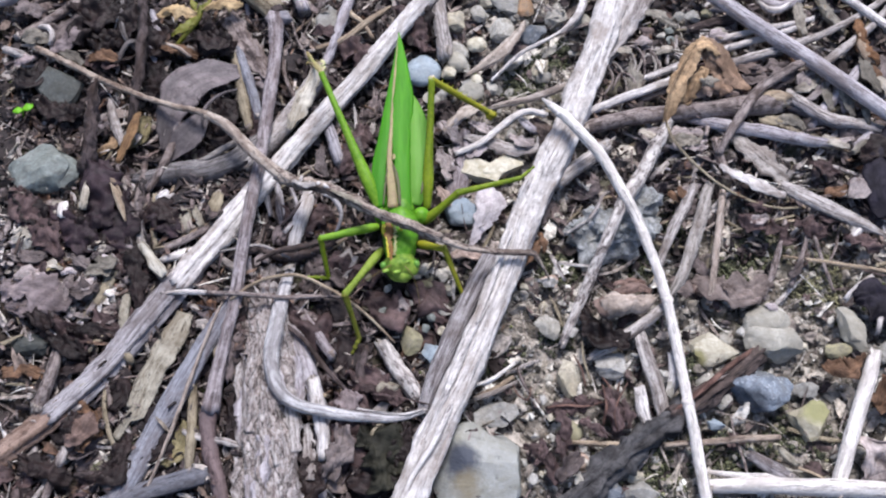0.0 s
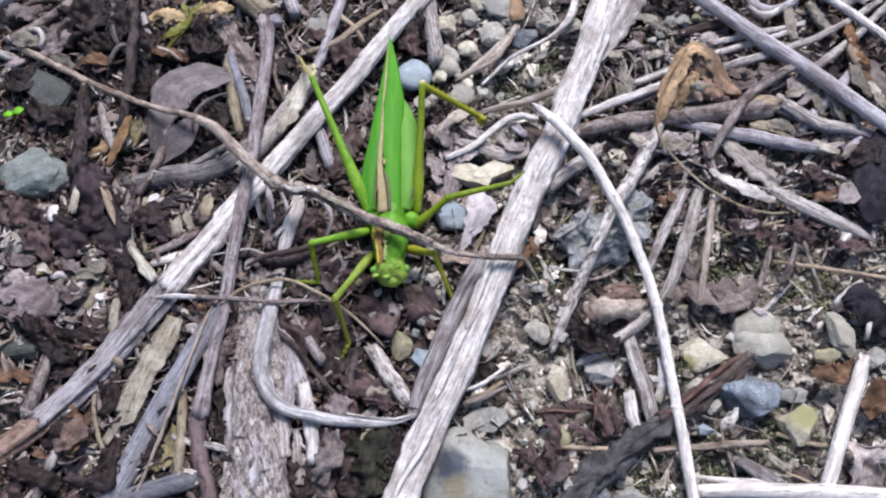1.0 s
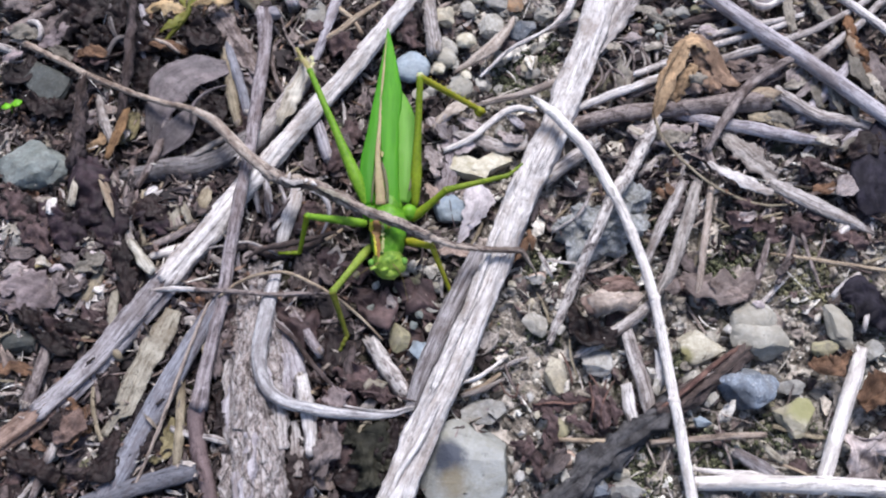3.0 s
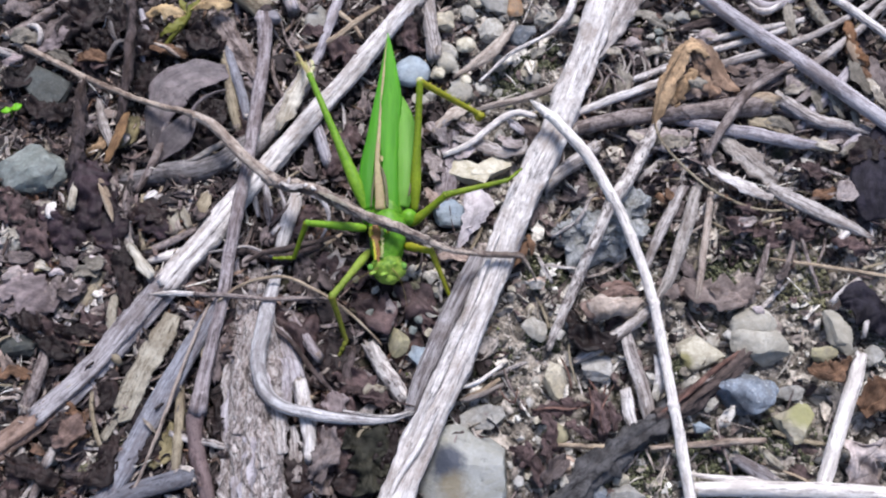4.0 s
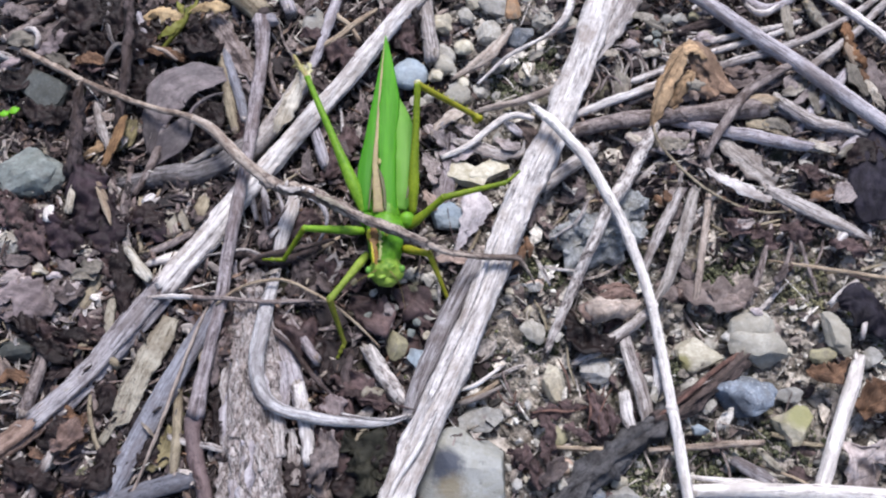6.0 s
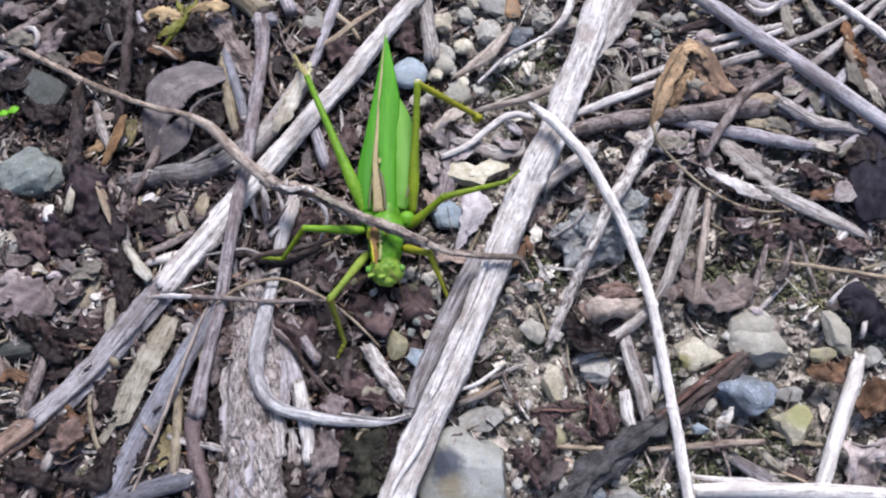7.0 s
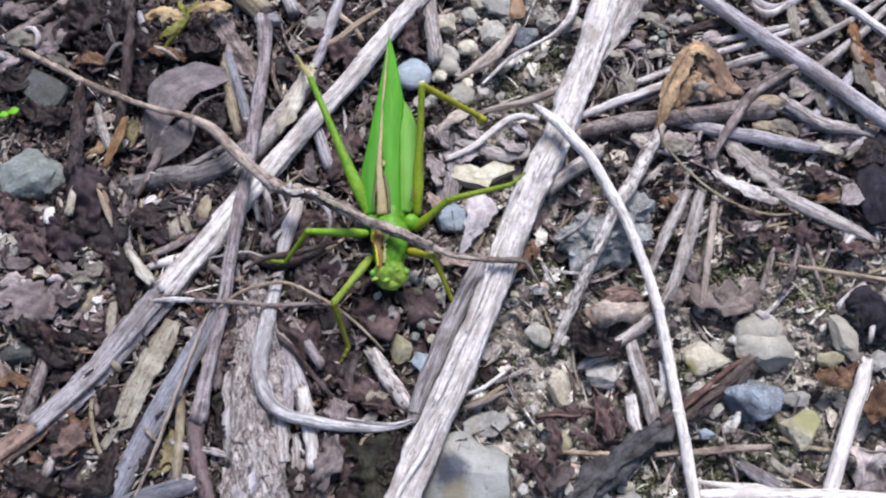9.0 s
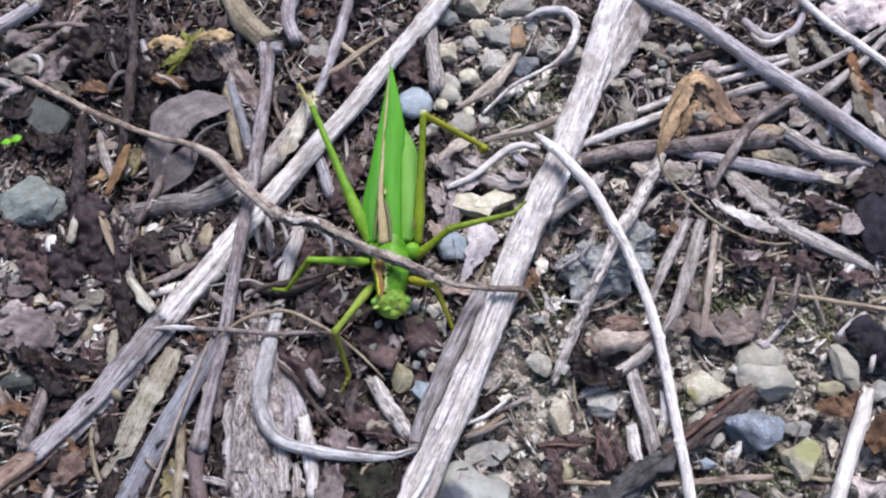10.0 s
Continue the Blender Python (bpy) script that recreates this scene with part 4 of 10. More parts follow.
def strew():
    scraps = []
    for k in range(12):
        r = random.Random(k)
        L = r.uniform(1.6, 3.2)
        w = r.uniform(0.8, 1.9)
        pts = [(-L, 0, 0, w * 0.35), (-L * 0.4, r.uniform(-0.5, 0.5), r.uniform(0, 0.8), w), (L * 0.4, r.uniform(-0.5, 0.5), r.uniform(0, 0.8), w * r.uniform(0.6, 1)), (L, 0, 0, w * r.uniform(0.1, 0.5))]
        me = mesh_from("leaf_scrap", *sheet("leaf_scrap", pts, r.uniform(-1.6, 1.8), 0, 0.2, 0.35, 0.3, 9, 0.4, 500 + k))
        me.materials.append(LF_SCRAP)
        scraps.append(me)
    scraps_dark = []
    for k in range(8):
        me = scraps[k].copy()
        me.materials.clear()
        me.materials.append(LF_WINE if k % 2 else LF_DARK)
        scraps_dark.append(me)
    places, rng = spots(290, lambda x, y: w_litter(x, y) * np.where(x > 20, 1.6, 1), 61)
    for k, (x, y) in enumerate(places):
        ob = new("leaf_scrap", scraps[k % 12])
        s = rng.uniform(0.55, 1.25)
        z = float(relief(np.array([x]), np.array([y]))[0]) + rng.uniform(0.6, 1.6)
        ob.matrix_world = pose(x * MM, y * MM, z * MM, rng.normal(0, 20), rng.normal(0, 20), rng.uniform(0, 360)) @ Matrix.Scale(s, 4)
        tagged(ob, "crumpled dry leaf scrap in the litter", "leaf", "leaf scraps")
    for area, n, sd in (((-82, -56, 26, 56), 26, 64), ((-82, -34, -46, -30), 14, 65), ((-24, 2, -24, 6), 9, 66)):
        places, rng = spots(n, lambda x, y: np.ones(1), sd, area)
        for k, (x, y) in enumerate(places):
            ob = new("leaf_scrap", scraps_dark[k % 8])
            z = float(relief(np.array([x]), np.array([y]))[0]) + rng.uniform(0.8, 1.8)
            ob.matrix_world = pose(x * MM, y * MM, z * MM, rng.normal(0, 18), rng.normal(0, 18), rng.uniform(0, 360)) @ Matrix.Scale(rng.uniform(0.7, 1.5), 4)
            tagged(ob, "crumpled dark wet leaf scrap in the litter", "leaf", "leaf scraps")
    straws = []
    for k in range(10):
        r = random.Random(40 + k)
        L, w = r.uniform(3.5, 9), r.uniform(0.28, 0.8)
        pts = [(-L, r.uniform(-0.4, 0.4), 0, w * 0.8), (-L * 0.3, r.uniform(-0.6, 0.6), r.uniform(0, 0.5), w), (L * 0.3, r.uniform(-0.6, 0.6), r.uniform(0, 0.5), w), (L, r.uniform(-0.4, 0.4), 0, w * r.uniform(0.3, 0.9))]
        me = mesh_from("straw", *tube("straw", pts, 8, 0.6, r.uniform(0.45, 1), 0.16, 0.1, ("broken", "broken"), 600 + k))
        me.materials.append((GREY, TAN, BROWN, LILAC, OLIVE, PALE, BROWN, MOTTLED, OLIVE, GREY)[k])
        straws.append(me)
    places, rng = spots(295, lambda x, y: w_straw(x, y) * np.where(x < 10, 0.45, 1.0), 62)
    for k, (x, y) in enumerate(places):
        if -75 < x < -53 and 33 < y < 56:
            continue
        ob = new("straw", straws[k % 10])
        z = float(relief(np.array([x]), np.array([y]))[0]) + rng.uniform(0.8, 1.9)
        yaw = rng.normal(20, 35) if x > 20 else rng.uniform(0, 180)
        ob.matrix_world = pose(x * MM, y * MM, z * MM, 0, rng.normal(0, 6), yaw) @ Matrix.Scale(rng.uniform(0.5, 1.0), 4)
        tagged(ob, "short broken piece of dry straw lying loose", "straw", "loose straws")
    pebbles = []
    for k in range(10):
        r = random.Random(80 + k)
        me = mesh_from("pebble", *blob((1, r.uniform(0.7, 1.1), r.uniform(0.5, 0.8)), 700 + k, 9, 0.16, 3, 0.7))
        me.materials.append((ST_PALE, ST_GREY, ST_CREAM, ST_GREY, ST_OLIVE, ST_GREY, ST_PALE, ST_GREEN, ST_GREY, ST_PINK)[k])
        pebbles.append(me)
    places, rng = spots(170, lambda x, y: np.clip(w_gravel(x, y) + 0.15 * w_sand(x, y), 0, 1), 63)
    for k, (x, y) in enumerate(places):
        ob = new("pebble", pebbles[k % 10])
        s = rng.uniform(0.6, 1.5) if rng.rand() < 0.8 else rng.uniform(1.5, 2.4)
        z = float(relief(np.array([x]), np.array([y]))[0]) + 0.15 * s
        ob.matrix_world = pose(x * MM, y * MM, z * MM, 0, 0, rng.uniform(0, 360)) @ Matrix.Scale(s, 4)
        tagged(ob, "small dusty pebble half sunk in sandy soil", "pebble", "loose pebbles")


strew()


def moss_patch(x, y, r, n, seed):
    gv, gf = grit_shape()
    many("moss", "yellow-green moss patch on the soil", "moss", gv, gf, n, (x - r, x + r, y - r, y + r), lambda q, k: (q.uniform(0.12, 0.42, (k, 3)), q.normal(0, 1, (k, 2)), q.uniform(0, 0.6, k)), M_LIME, seed, lambda a, b: np.clip(1.2 - np.hypot(a - x, b - y) / r, 0, 1))


M_LIME = crumb_mat("yellow_moss", [(0, (0.06, 0.056, 0.03)), (0.5, (0.14, 0.132, 0.072)), (1, (0.28, 0.264, 0.155))])
for k, (x, y, z) in enumerate([(56.18, 0.11, 0.00), (65.24, -3.16, 0.00), (63.50, -8.50, 0.00), (50.68, 0.11, 0.00), (-15.88, -36.28, 0.00), (-58.16, -39.06, 0.00), (-68.90, 0.11, 0.00), (17.54, -2.07, 0.00), (29.64, 0.11, 0.00), (25.37, -38.14, 0.00), (-28.34, -1.53, 0.00)]):
    moss_patch(x, y, (3.0, 4.0, 4.5, 5.0, 2.0, 3.0, 2.5, 3.0, 3.0, 5.0, 2.0)[k], (180, 300, 420, 260, 50, 60, 60, 80, 80, 160, 40)[k], 90 + k)


# ---- the katydid ----
def along(a, b):
    """The pose at a (mm) whose x axis points to b."""
    a, b = Vector(a[:3]) * MM, Vector(b[:3]) * MM
    x = (b - a).normalized()
    y = Vector((0, 0, 1)).cross(x).normalized()
    m = Matrix((x, y, x.cross(y))).transposed().to_4x4()
    return Matrix.Translation(a) @ m


def limb(radii, sides=10, spines=0, seed=0):
    """A leg piece along x from the origin: radii are (x, radius) in mm."""
    return tube("limb", [(x, 0, 0, r) for x, r in radii], sides, 0.6, 1.0, 0.03, 0.02, ("round", "round"), seed, 0.02)


def with_spines(data, length, r, n=9, rows=(0.6, 2.5)):
    """Small spines along the underside of a shin."""
    V, F, uv = data
    V, F, uv = list(map(tuple, V)), list(F), list(map(tuple, uv))
    for k in range(n):
        x = length * (0.15 + 0.8 * k / n)
        for a in rows:
            d = np.array([0.35, math.cos(a), math.sin(a)])
            q = np.array([x, math.cos(a) * r * 0.8, math.sin(a) * r * 0.8])
            i = len(V)
            for e in ((0.14, 0, 0), (-0.14, 0, 0), (0, -math.sin(a) * 0.14, math.cos(a) * 0.14)):
                V.append(tuple((q + np.array(e)) * MM))
            V.append(tuple((q + d * 0.75) * MM))
            uv += [(0, 0)] * 4
            F += [(i, i + 1, i + 3), (i + 1, i + 2, i + 3), (i + 2, i, i + 3)]
    return np.array(V), F, np.array(uv)


def posed(data, m):
    V, F, uv = data
    M = np.array(m)
    return V @ M[:3, :3].T + M[:3, 3], F, uv


def dist(a, b):
    return (Vector(a[:3]) - Vector(b[:3])).length


KAT = (-10.26, 2.31, 0.00)
katydid = base("katydid", KAT, "bright green katydid with brown back stripe, standing on dead stems", "katydid")


def ball(at, size, seed=0, rough=0.02, turn=(0, 0, 0)):
    V, F, _ = blob(size, seed, 0, rough, 3)
    M = np.array(Euler(turn).to_matrix())
    return V @ M.T + np.array(at[:3]) * MM, F, None


def leg(names, pts, radii, mats, spiny=True, tarsus_r=0.28):
    """A fixed leg: hip, knee, ankle and toe in mm."""
    hip, knee, ankle, toe = pts
    lf, lt, lr = dist(hip, knee), dist(knee, ankle), dist(ankle, toe)
    r0, r1, r2, r3 = radii
    part(names + "_femur", posed(limb([(0, r0 * 0.7), (lf * 0.2, r0), (lf * 0.55, (r0 + r1) / 2 * 0.85), (lf * 0.93, r1), (lf, r1 * 1.15)]), along(hip, knee)), mats[0], katydid)
    d = limb([(0, r2 * 1.15), (lt * 0.12, r2), (lt * 0.9, r3), (lt, r3 * 1.1)])
    if spiny:
        d = with_spines(d, lt, r2)
    part(names + "_tibia", posed(d, along(knee, ankle)), mats[1], katydid)
    t = limb([(0, tarsus_r), (lr * 0.3, tarsus_r * 1.25), (lr * 0.38, tarsus_r * 0.8), (lr * 0.62, tarsus_r * 1.3), (lr * 0.7, tarsus_r * 0.7), (lr, tarsus_r * 0.9)], 8)
    part(names + "_tarsus", posed(t, along(ankle, toe)), mats[1], katydid)


def build_katydid():
    # abdomen and thorax under the wings
    part("abdomen", tube("abdomen", [(-9.59, 20.23, 5.00, 1.53), (-9.64, 13.19, 5.20, 2.41), (-9.71, 7.47, 5.40, 2.78), (-9.79, 2.44, 5.60, 2.64)], 16, 0.8, 0.9, 0.03, 0.01, ("round", "round"), 3, 0.0), BODY, katydid)
    part("thorax", tube("thorax", [(-9.47, 5.26, 4.40, 2.20), (-9.47, 0.82, 5.00, 2.90), (-9.57, -3.45, 5.30, 2.70), (-9.73, -5.67, 5.10, 2.10)], 16, 0.6, 0.95, 0.03, 0.01, ("round", "round"), 4, 0.0), BODY, katydid)
    neck = part("pronotum", sheet("pronotum", [(-9.28, 2.82, 8.4, 3.28), (-9.42, 0.92, 8.8, 4.03), (-9.56, -2.4, 8.7, 3.81), (-9.74, -5.38, 7.9, 2.95), (-9.75, -6.57, 7.3, 2.09)], 2.3, 0.05, 0.3, 0.05, 0.07, 16, 0.35, 5, 0, 0.05), BODY, katydid)
    part("stripe", sheet("stripe", [(-11.31, 0.39, 9.05, 0.57), (-11.45, -1.68, 9.2, 0.67), (-11.32, -3.83, 9.1, 0.66), (-11.12, -5.68, 8.6, 0.47), (-11.03, -7.07, 8.0, 0.24)], 0.6, 0.12, 0.12, 0.6, 0.08, 8, 0.3, 6), STRIPE_RED, neck, "red-brown stripe along the back")
    part("pale_line", sheet("line", [(-10.43, -0.16, 9.3, 0.19), (-10.48, -2.28, 9.35, 0.29), (-10.35, -4.29, 9.2, 0.3), (-10.45, -6.09, 8.6, 0.25)], 0.4, 0.0, 0.1, 1.1, 0.1, 5, 0.2, 19), CREAM_LINE, neck, "cream scalloped line beside the stripe")
    part("yellow_line", sheet("line", [(-11.95, -2.99, 9.25, 0.11), (-11.63, -4.83, 9.2, 0.19), (-11.43, -6.66, 8.7, 0.11)], 0.4, 0.0, 0.1, 0.8, 0.1, 5, 0.2, 23), YELLOW, neck, "yellow broken line beside the stripe")
    for k, p in enumerate(((-12.33, -1.44, 8.9), (-9.36, -1.42, 9.3))):
        part("fleck", ball(p, (0.42 - 0.1 * k, 0.95 - 0.4 * k, 0.16), 50 + k, 0.3), YELLOW, neck, "yellow fleck")
    head = part("head", ball((-9.55, -6.61, 5.4), (2.95, 2.5, 3.0), 7, 0.22, (0.35, 0, 0)), FACE, katydid)
    part("face", ball((-9.46, -8.02, 4.8), (2.0, 1.3, 2.2), 9, 0.2, (0.5, 0, 0)), FACE, head, "mottled yellow-green face")
    for p in ((-12.35, -7.09, 6.6), (-6.83, -6.72, 6.4)):
        part("eye", ball(p, (0.6, 0.7, 0.75), 8), EYE, head, "pale green bulging eye")
    for p in ((-11.92, -8.19, 7.0), (-10.07, -8.65, 7.6), (-8.57, -6.94, 7.9)):
        part("brow", ball(p, (0.62, 0.36, 0.22), 18, 0.4, (0, 0, 0.4)), BROW, head, "pale yellow-green brow spot")
    for pts in ([(-10.96, -7.69, 8.20, 0.09), (-12.64, -8.71, 8.20, 0.06), (-14.59, -9.44, 7.00, 0.05), (-17.15, -10.43, 5.40, 0.04)], [(-8.70, -7.81, 8.00, 0.09), (-7.37, -9.44, 7.50, 0.06), (-6.66, -11.09, 5.50, 0.05), (-6.31, -12.80, 3.60, 0.04)]):
        part("antenna", tube("antenna", pts, 6, 0.8, 1.0, 0, 0, ("round", "point"), 2, 0), STRIPE, head, "thin brown antenna")
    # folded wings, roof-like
    part("forewing", sheet("forewing", [(-12.88, 3.77, 6.9, 0.98), (-13.5, 6.91, 7.6, 1.22), (-13.5, 11.45, 7.8, 1.33), (-12.67, 17.27, 7.5, 1.25), (-12.12, 23.3, 7.1, 0.91), (-11.52, 29.57, 6.6, 0.57), (-10.9, 36.17, 5.9, 0.31), (-10.5, 41.37, 5.3, 0.11)], 0.8, 0.14, 0.16, 0.0, 0.03, 10, 0.6, 11), WING_SHADED, katydid, "long pointed green wing")
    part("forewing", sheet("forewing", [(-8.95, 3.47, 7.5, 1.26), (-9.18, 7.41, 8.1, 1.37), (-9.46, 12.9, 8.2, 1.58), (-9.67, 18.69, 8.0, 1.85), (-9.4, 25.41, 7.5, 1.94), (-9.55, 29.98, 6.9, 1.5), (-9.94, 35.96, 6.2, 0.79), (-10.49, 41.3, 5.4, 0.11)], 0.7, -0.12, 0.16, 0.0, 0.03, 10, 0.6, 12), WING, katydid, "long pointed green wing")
    part("hindwing", sheet("hindwing", [(-7.23, 4.18, 6.9, 1.17), (-6.75, 7.1, 7.6, 1.76), (-6.49, 11.37, 7.9, 2.07), (-6.54, 15.93, 7.8, 2.09), (-6.9, 20.47, 7.5, 1.92), (-7.46, 24.05, 7.0, 1.32), (-8.24, 27.45, 6.5, 0.31)], 0.9, -0.05, 0.14, 0.0, 0.04, 10, 0.6, 13), WING_PALE, katydid, "paler green rounded edge of the lower wing")
    part("wing_stripe", sheet("wing_stripe", [(-10.84, 3.09, 8.3, 0.87), (-11.22, 8.28, 8.55, 0.78), (-11.61, 12.41, 8.5, 0.5), (-11.48, 17.46, 8.15, 0.32), (-11.27, 24.82, 7.5, 0.22), (-10.92, 33.29, 6.5, 0.19), (-10.48, 40.72, 5.5, 0.13)], 0.7, -0.05, 0.1, 0.12, 0.03, 6, 0.6, 14), STRIPE_DUN, katydid, "dun stripe between the wings")
    part("wing_line", sheet("wing_line", [(-9.72, 3.14, 8.75, 0.24), (-9.86, 6.48, 8.95, 0.31), (-10.4, 9.32, 8.95, 0.31), (-10.92, 11.11, 8.9, 0.15)], 0.4, -0.05, 0.08, 0.2, 0.03, 4, 0.5, 16), STRIPE_DARK, katydid, "dark line beside the stripe")
    part("wing_line", sheet("wing_line", [(-12.52, 3.22, 8.6, 0.12), (-12.29, 6.57, 8.8, 0.17), (-11.98, 10.26, 8.85, 0.12)], 0.4, -0.05, 0.08, 0.2, 0.03, 4, 0.5, 21), STRIPE_DARK, katydid, "dark line beside the stripe")
    part("wing_slit", sheet("wing_slit", [(-5.8, 7.79, 8.9, 0.08), (-5.89, 6.49, 8.9, 0.23), (-6.08, 5.35, 8.8, 0.12)], 0.4, 0.0, 0.08, 0.2, 0.03, 4, 0.3, 22), STRIPE_DARK, katydid, "dark slit at the wing's edge")
    part("fleck", ball((-10.84, 12.5, 9.0), (0.26, 0.6, 0.12), 52, 0.3), STRIPE_PALE, katydid, "pale yellow fleck")
    part("shoulder", ball((-6.06, 2.57, 6.00), (1.5, 1.5, 1.6), 16, 0.05), BODY, katydid)
    part("shoulder", ball((-12.91, 2.57, 6.00), (1.3, 1.4, 1.6), 17, 0.05), BODY, katydid)
    # legs: hip, knee, ankle, toe
    leg("hind", [(-13.34, 4.09, 6.00), (-23.73, 27.29, 13.00), (-26.56, 35.78, 4.0), (-27.74, 38.44, 3.2)], (1.15, 0.55, 0.42, 0.34), (LEG_FRESH, STRIPE_PALE))
    leg("hind", [(-5.10, 4.09, 6.00), (-4.15, 25.00, 14.00), (5.63, 25.58, 3.00), (7.54, 25.21, 1.80)], (1.0, 0.62, 0.62, 0.52), (LEG, LEG_YELLOW), True, 0.42)
    part("foot_pad", tube("claw", [(-24.48, 32.28, 4.0, 0.63), (-25.52, 34.54, 3.2, 0.74), (-26.63, 36.19, 2.6, 0.53)], 8, 0.4, 1, 0.18, 0.05, ("round", "round"), 31), PAD, katydid, "cream foot pad")
    part("claw", tube("claw", [(-26.04, 35.55, 2.8, 0.43), (-27.42, 36.71, 2.4, 0.43), (-28.11, 36.59, 2.0, 0.21)], 8, 0.4, 1, 0.18, 0.05, ("round", "round"), 32), STRIPE_PALE, katydid, "tan claw")
    part("claw", tube("claw", [(-26.23, 35.05, 2.8, 0.42), (-27.26, 37.22, 2.2, 0.43), (-28.15, 39.39, 2.0, 0.21)], 8, 0.4, 1, 0.18, 0.05, ("round", "round"), 33), STRIPE_PALE, katydid, "tan claw")
    part("foot_pad", tube("claw", [(-25.36, 35.17, 3.0, 0.42), (-24.72, 36.43, 2.6, 0.43), (-25.23, 37.21, 2.2, 0.27)], 8, 0.4, 1, 0.18, 0.05, ("round", "round"), 34), PAD, katydid, "cream foot pad")
    part("foot_pad", tube("claw", [(-25.04, 34.55, 2.8, 0.42), (-24.49, 35.56, 2.4, 0.43)], 8, 0.4, 1, 0.18, 0.05, ("round", "round"), 35), PAD, katydid, "cream foot pad")
    part("foot_pad", tube("claw", [(6.12, 25.69, 2.4, 0.63), (6.85, 25.2, 2.2, 0.73), (7.3, 25.92, 1.8, 0.31)], 8, 0.4, 1, 0.18, 0.05, ("round", "round"), 36), LEG_YELLOW, katydid, "yellow foot pad")
    part("foot_pad", tube("claw", [(5.92, 25.44, 2.2, 0.52), (6.44, 24.72, 1.8, 0.52), (6.76, 24.47, 1.4, 0.21)], 8, 0.4, 1, 0.18, 0.05, ("round", "round"), 37), LEG_YELLOW, katydid, "yellow foot pad")
    part("knee", tube("claw", [(-4.26, 25.07, 13.6, 0.69), (-3.96, 25.58, 13.9, 0.69)], 8, 0.4, 1, 0.18, 0.05, ("round", "round"), 38), PAD, katydid, "pale knee joint")
    leg("middle", [(-5.67, 1.47, 5.60), (0.39, 4.94, 10.00), (11.22, 9.00, 7.60), (13.68, 11.44, 7.20)], (0.85, 0.62, 0.58, 0.42), (LEG, LEG), False)
    leg("front", [(-12.79, -3.48, 5.20), (-18.49, -13.26, 9.00), (-16.51, -18.36, 1.60), (-17.75, -20.63, 0.60)], (0.8, 0.6, 0.56, 0.40), (LEG_DUSTY, LEG_OLIVE), False, 0.36)
    leg("front", [(-6.60, -2.42, 5.20), (-2.10, -4.71, 8.00), (1.17, -10.65, 1.20), (2.14, -11.59, 0.40)], (0.8, 0.6, 0.52, 0.34), (LEG_YELLOW, LEG_YELLOW), False)


build_katydid()

# the middle leg that steps: hip, and knee, ankle and toe by time
HIP = (-13.56, 0.71, 5.60)
STEPS = [
    (0.0, [(-22.32, -2.78, 8.60), (-22.25, -6.64, 3.20), (-25.27, -6.43, 3.20)]),
    (1.4, [(-22.32, -2.78, 8.60), (-22.25, -6.64, 3.20), (-25.27, -6.43, 3.20)]),
    (1.5, [(-23.88, 1.16, 11.60), (-29.47, 2.94, 6.60), (-31.98, 3.20, 5.60)]),
    (1.6, [(-23.47, 0.46, 10.00), (-24.82, -2.32, 4.00), (-27.79, -1.67, 4.00)]),
    (2.0, [(-23.18, 0.46, 10.00), (-24.71, -2.53, 4.00), (-27.62, -2.74, 4.00)]),
    (2.7, [(-23.17, 0.24, 10.00), (-24.78, -2.96, 4.00), (-27.81, -2.96, 4.00)]),
    (3.8, [(-23.24, -0.18, 10.00), (-25.44, -3.38, 4.00), (-28.07, -3.38, 4.00)]),
    (4.5, [(-23.23, -0.49, 10.00), (-26.12, -3.38, 4.00), (-28.65, -3.49, 4.00)]),
    (5.0, [(-23.51, -0.60, 10.00), (-26.51, -3.49, 4.00), (-29.43, -3.49, 4.00)]),
    (5.7, [(-23.60, -0.70, 10.00), (-26.90, -3.49, 4.00), (-30.22, -3.38, 4.00)]),
    (6.8, [(-23.59, -0.81, 10.00), (-27.28, -3.59, 4.00), (-31.30, -3.27, 4.00)]),
    (10.0, [(-23.59, -0.81, 10.00), (-27.38, -3.59, 4.00), (-31.51, -3.06, 4.00)]),
]
step_femur = new("middle_femur", mesh_from("middle_femur", *limb([(0, 0.65), (2.2, 0.8), (6.5, 0.66), (10.0, 0.56), (10.7, 0.62)])))
step_tibia = new("middle_tibia", mesh_from("middle_tibia", *limb([(0, 0.6), (1.0, 0.52), (7.2, 0.40), (8.2, 0.44)])))
step_tarsus = new("middle_tarsus", mesh_from("middle_tarsus", *limb([(0, 0.32), (0.9, 0.4), (1.3, 0.28), (2.1, 0.42), (2.5, 0.26), (3.6, 0.3)], 8)))
for ob, m in ((step_femur, LEG_FRESH), (step_tibia, LEG), (step_tarsus, LEG)):
    ob.parent = katydid
    ob.data.materials.append(m)


def motions():
    o = Vector(KAT[:3])
    femur, tibia, tarsus = [], [], []
    for t, (knee, ankle, toe) in STEPS:
        h, k, a, e = (Vector(p[:3]) - o for p in (HIP, knee, ankle, toe))
        k = h + (k - h).normalized() * 10.6
        foot = e - a
        a = k + (a - k).normalized() * 8.15
        e = a + foot
        femur.append((t, along(h, k)))
        tibia.append((t, along(k, a)))
        tarsus.append((t, along(a, e)))
    walk(step_femur, femur)
    walk(step_tibia, tibia)
    walk(step_tarsus, tarsus)


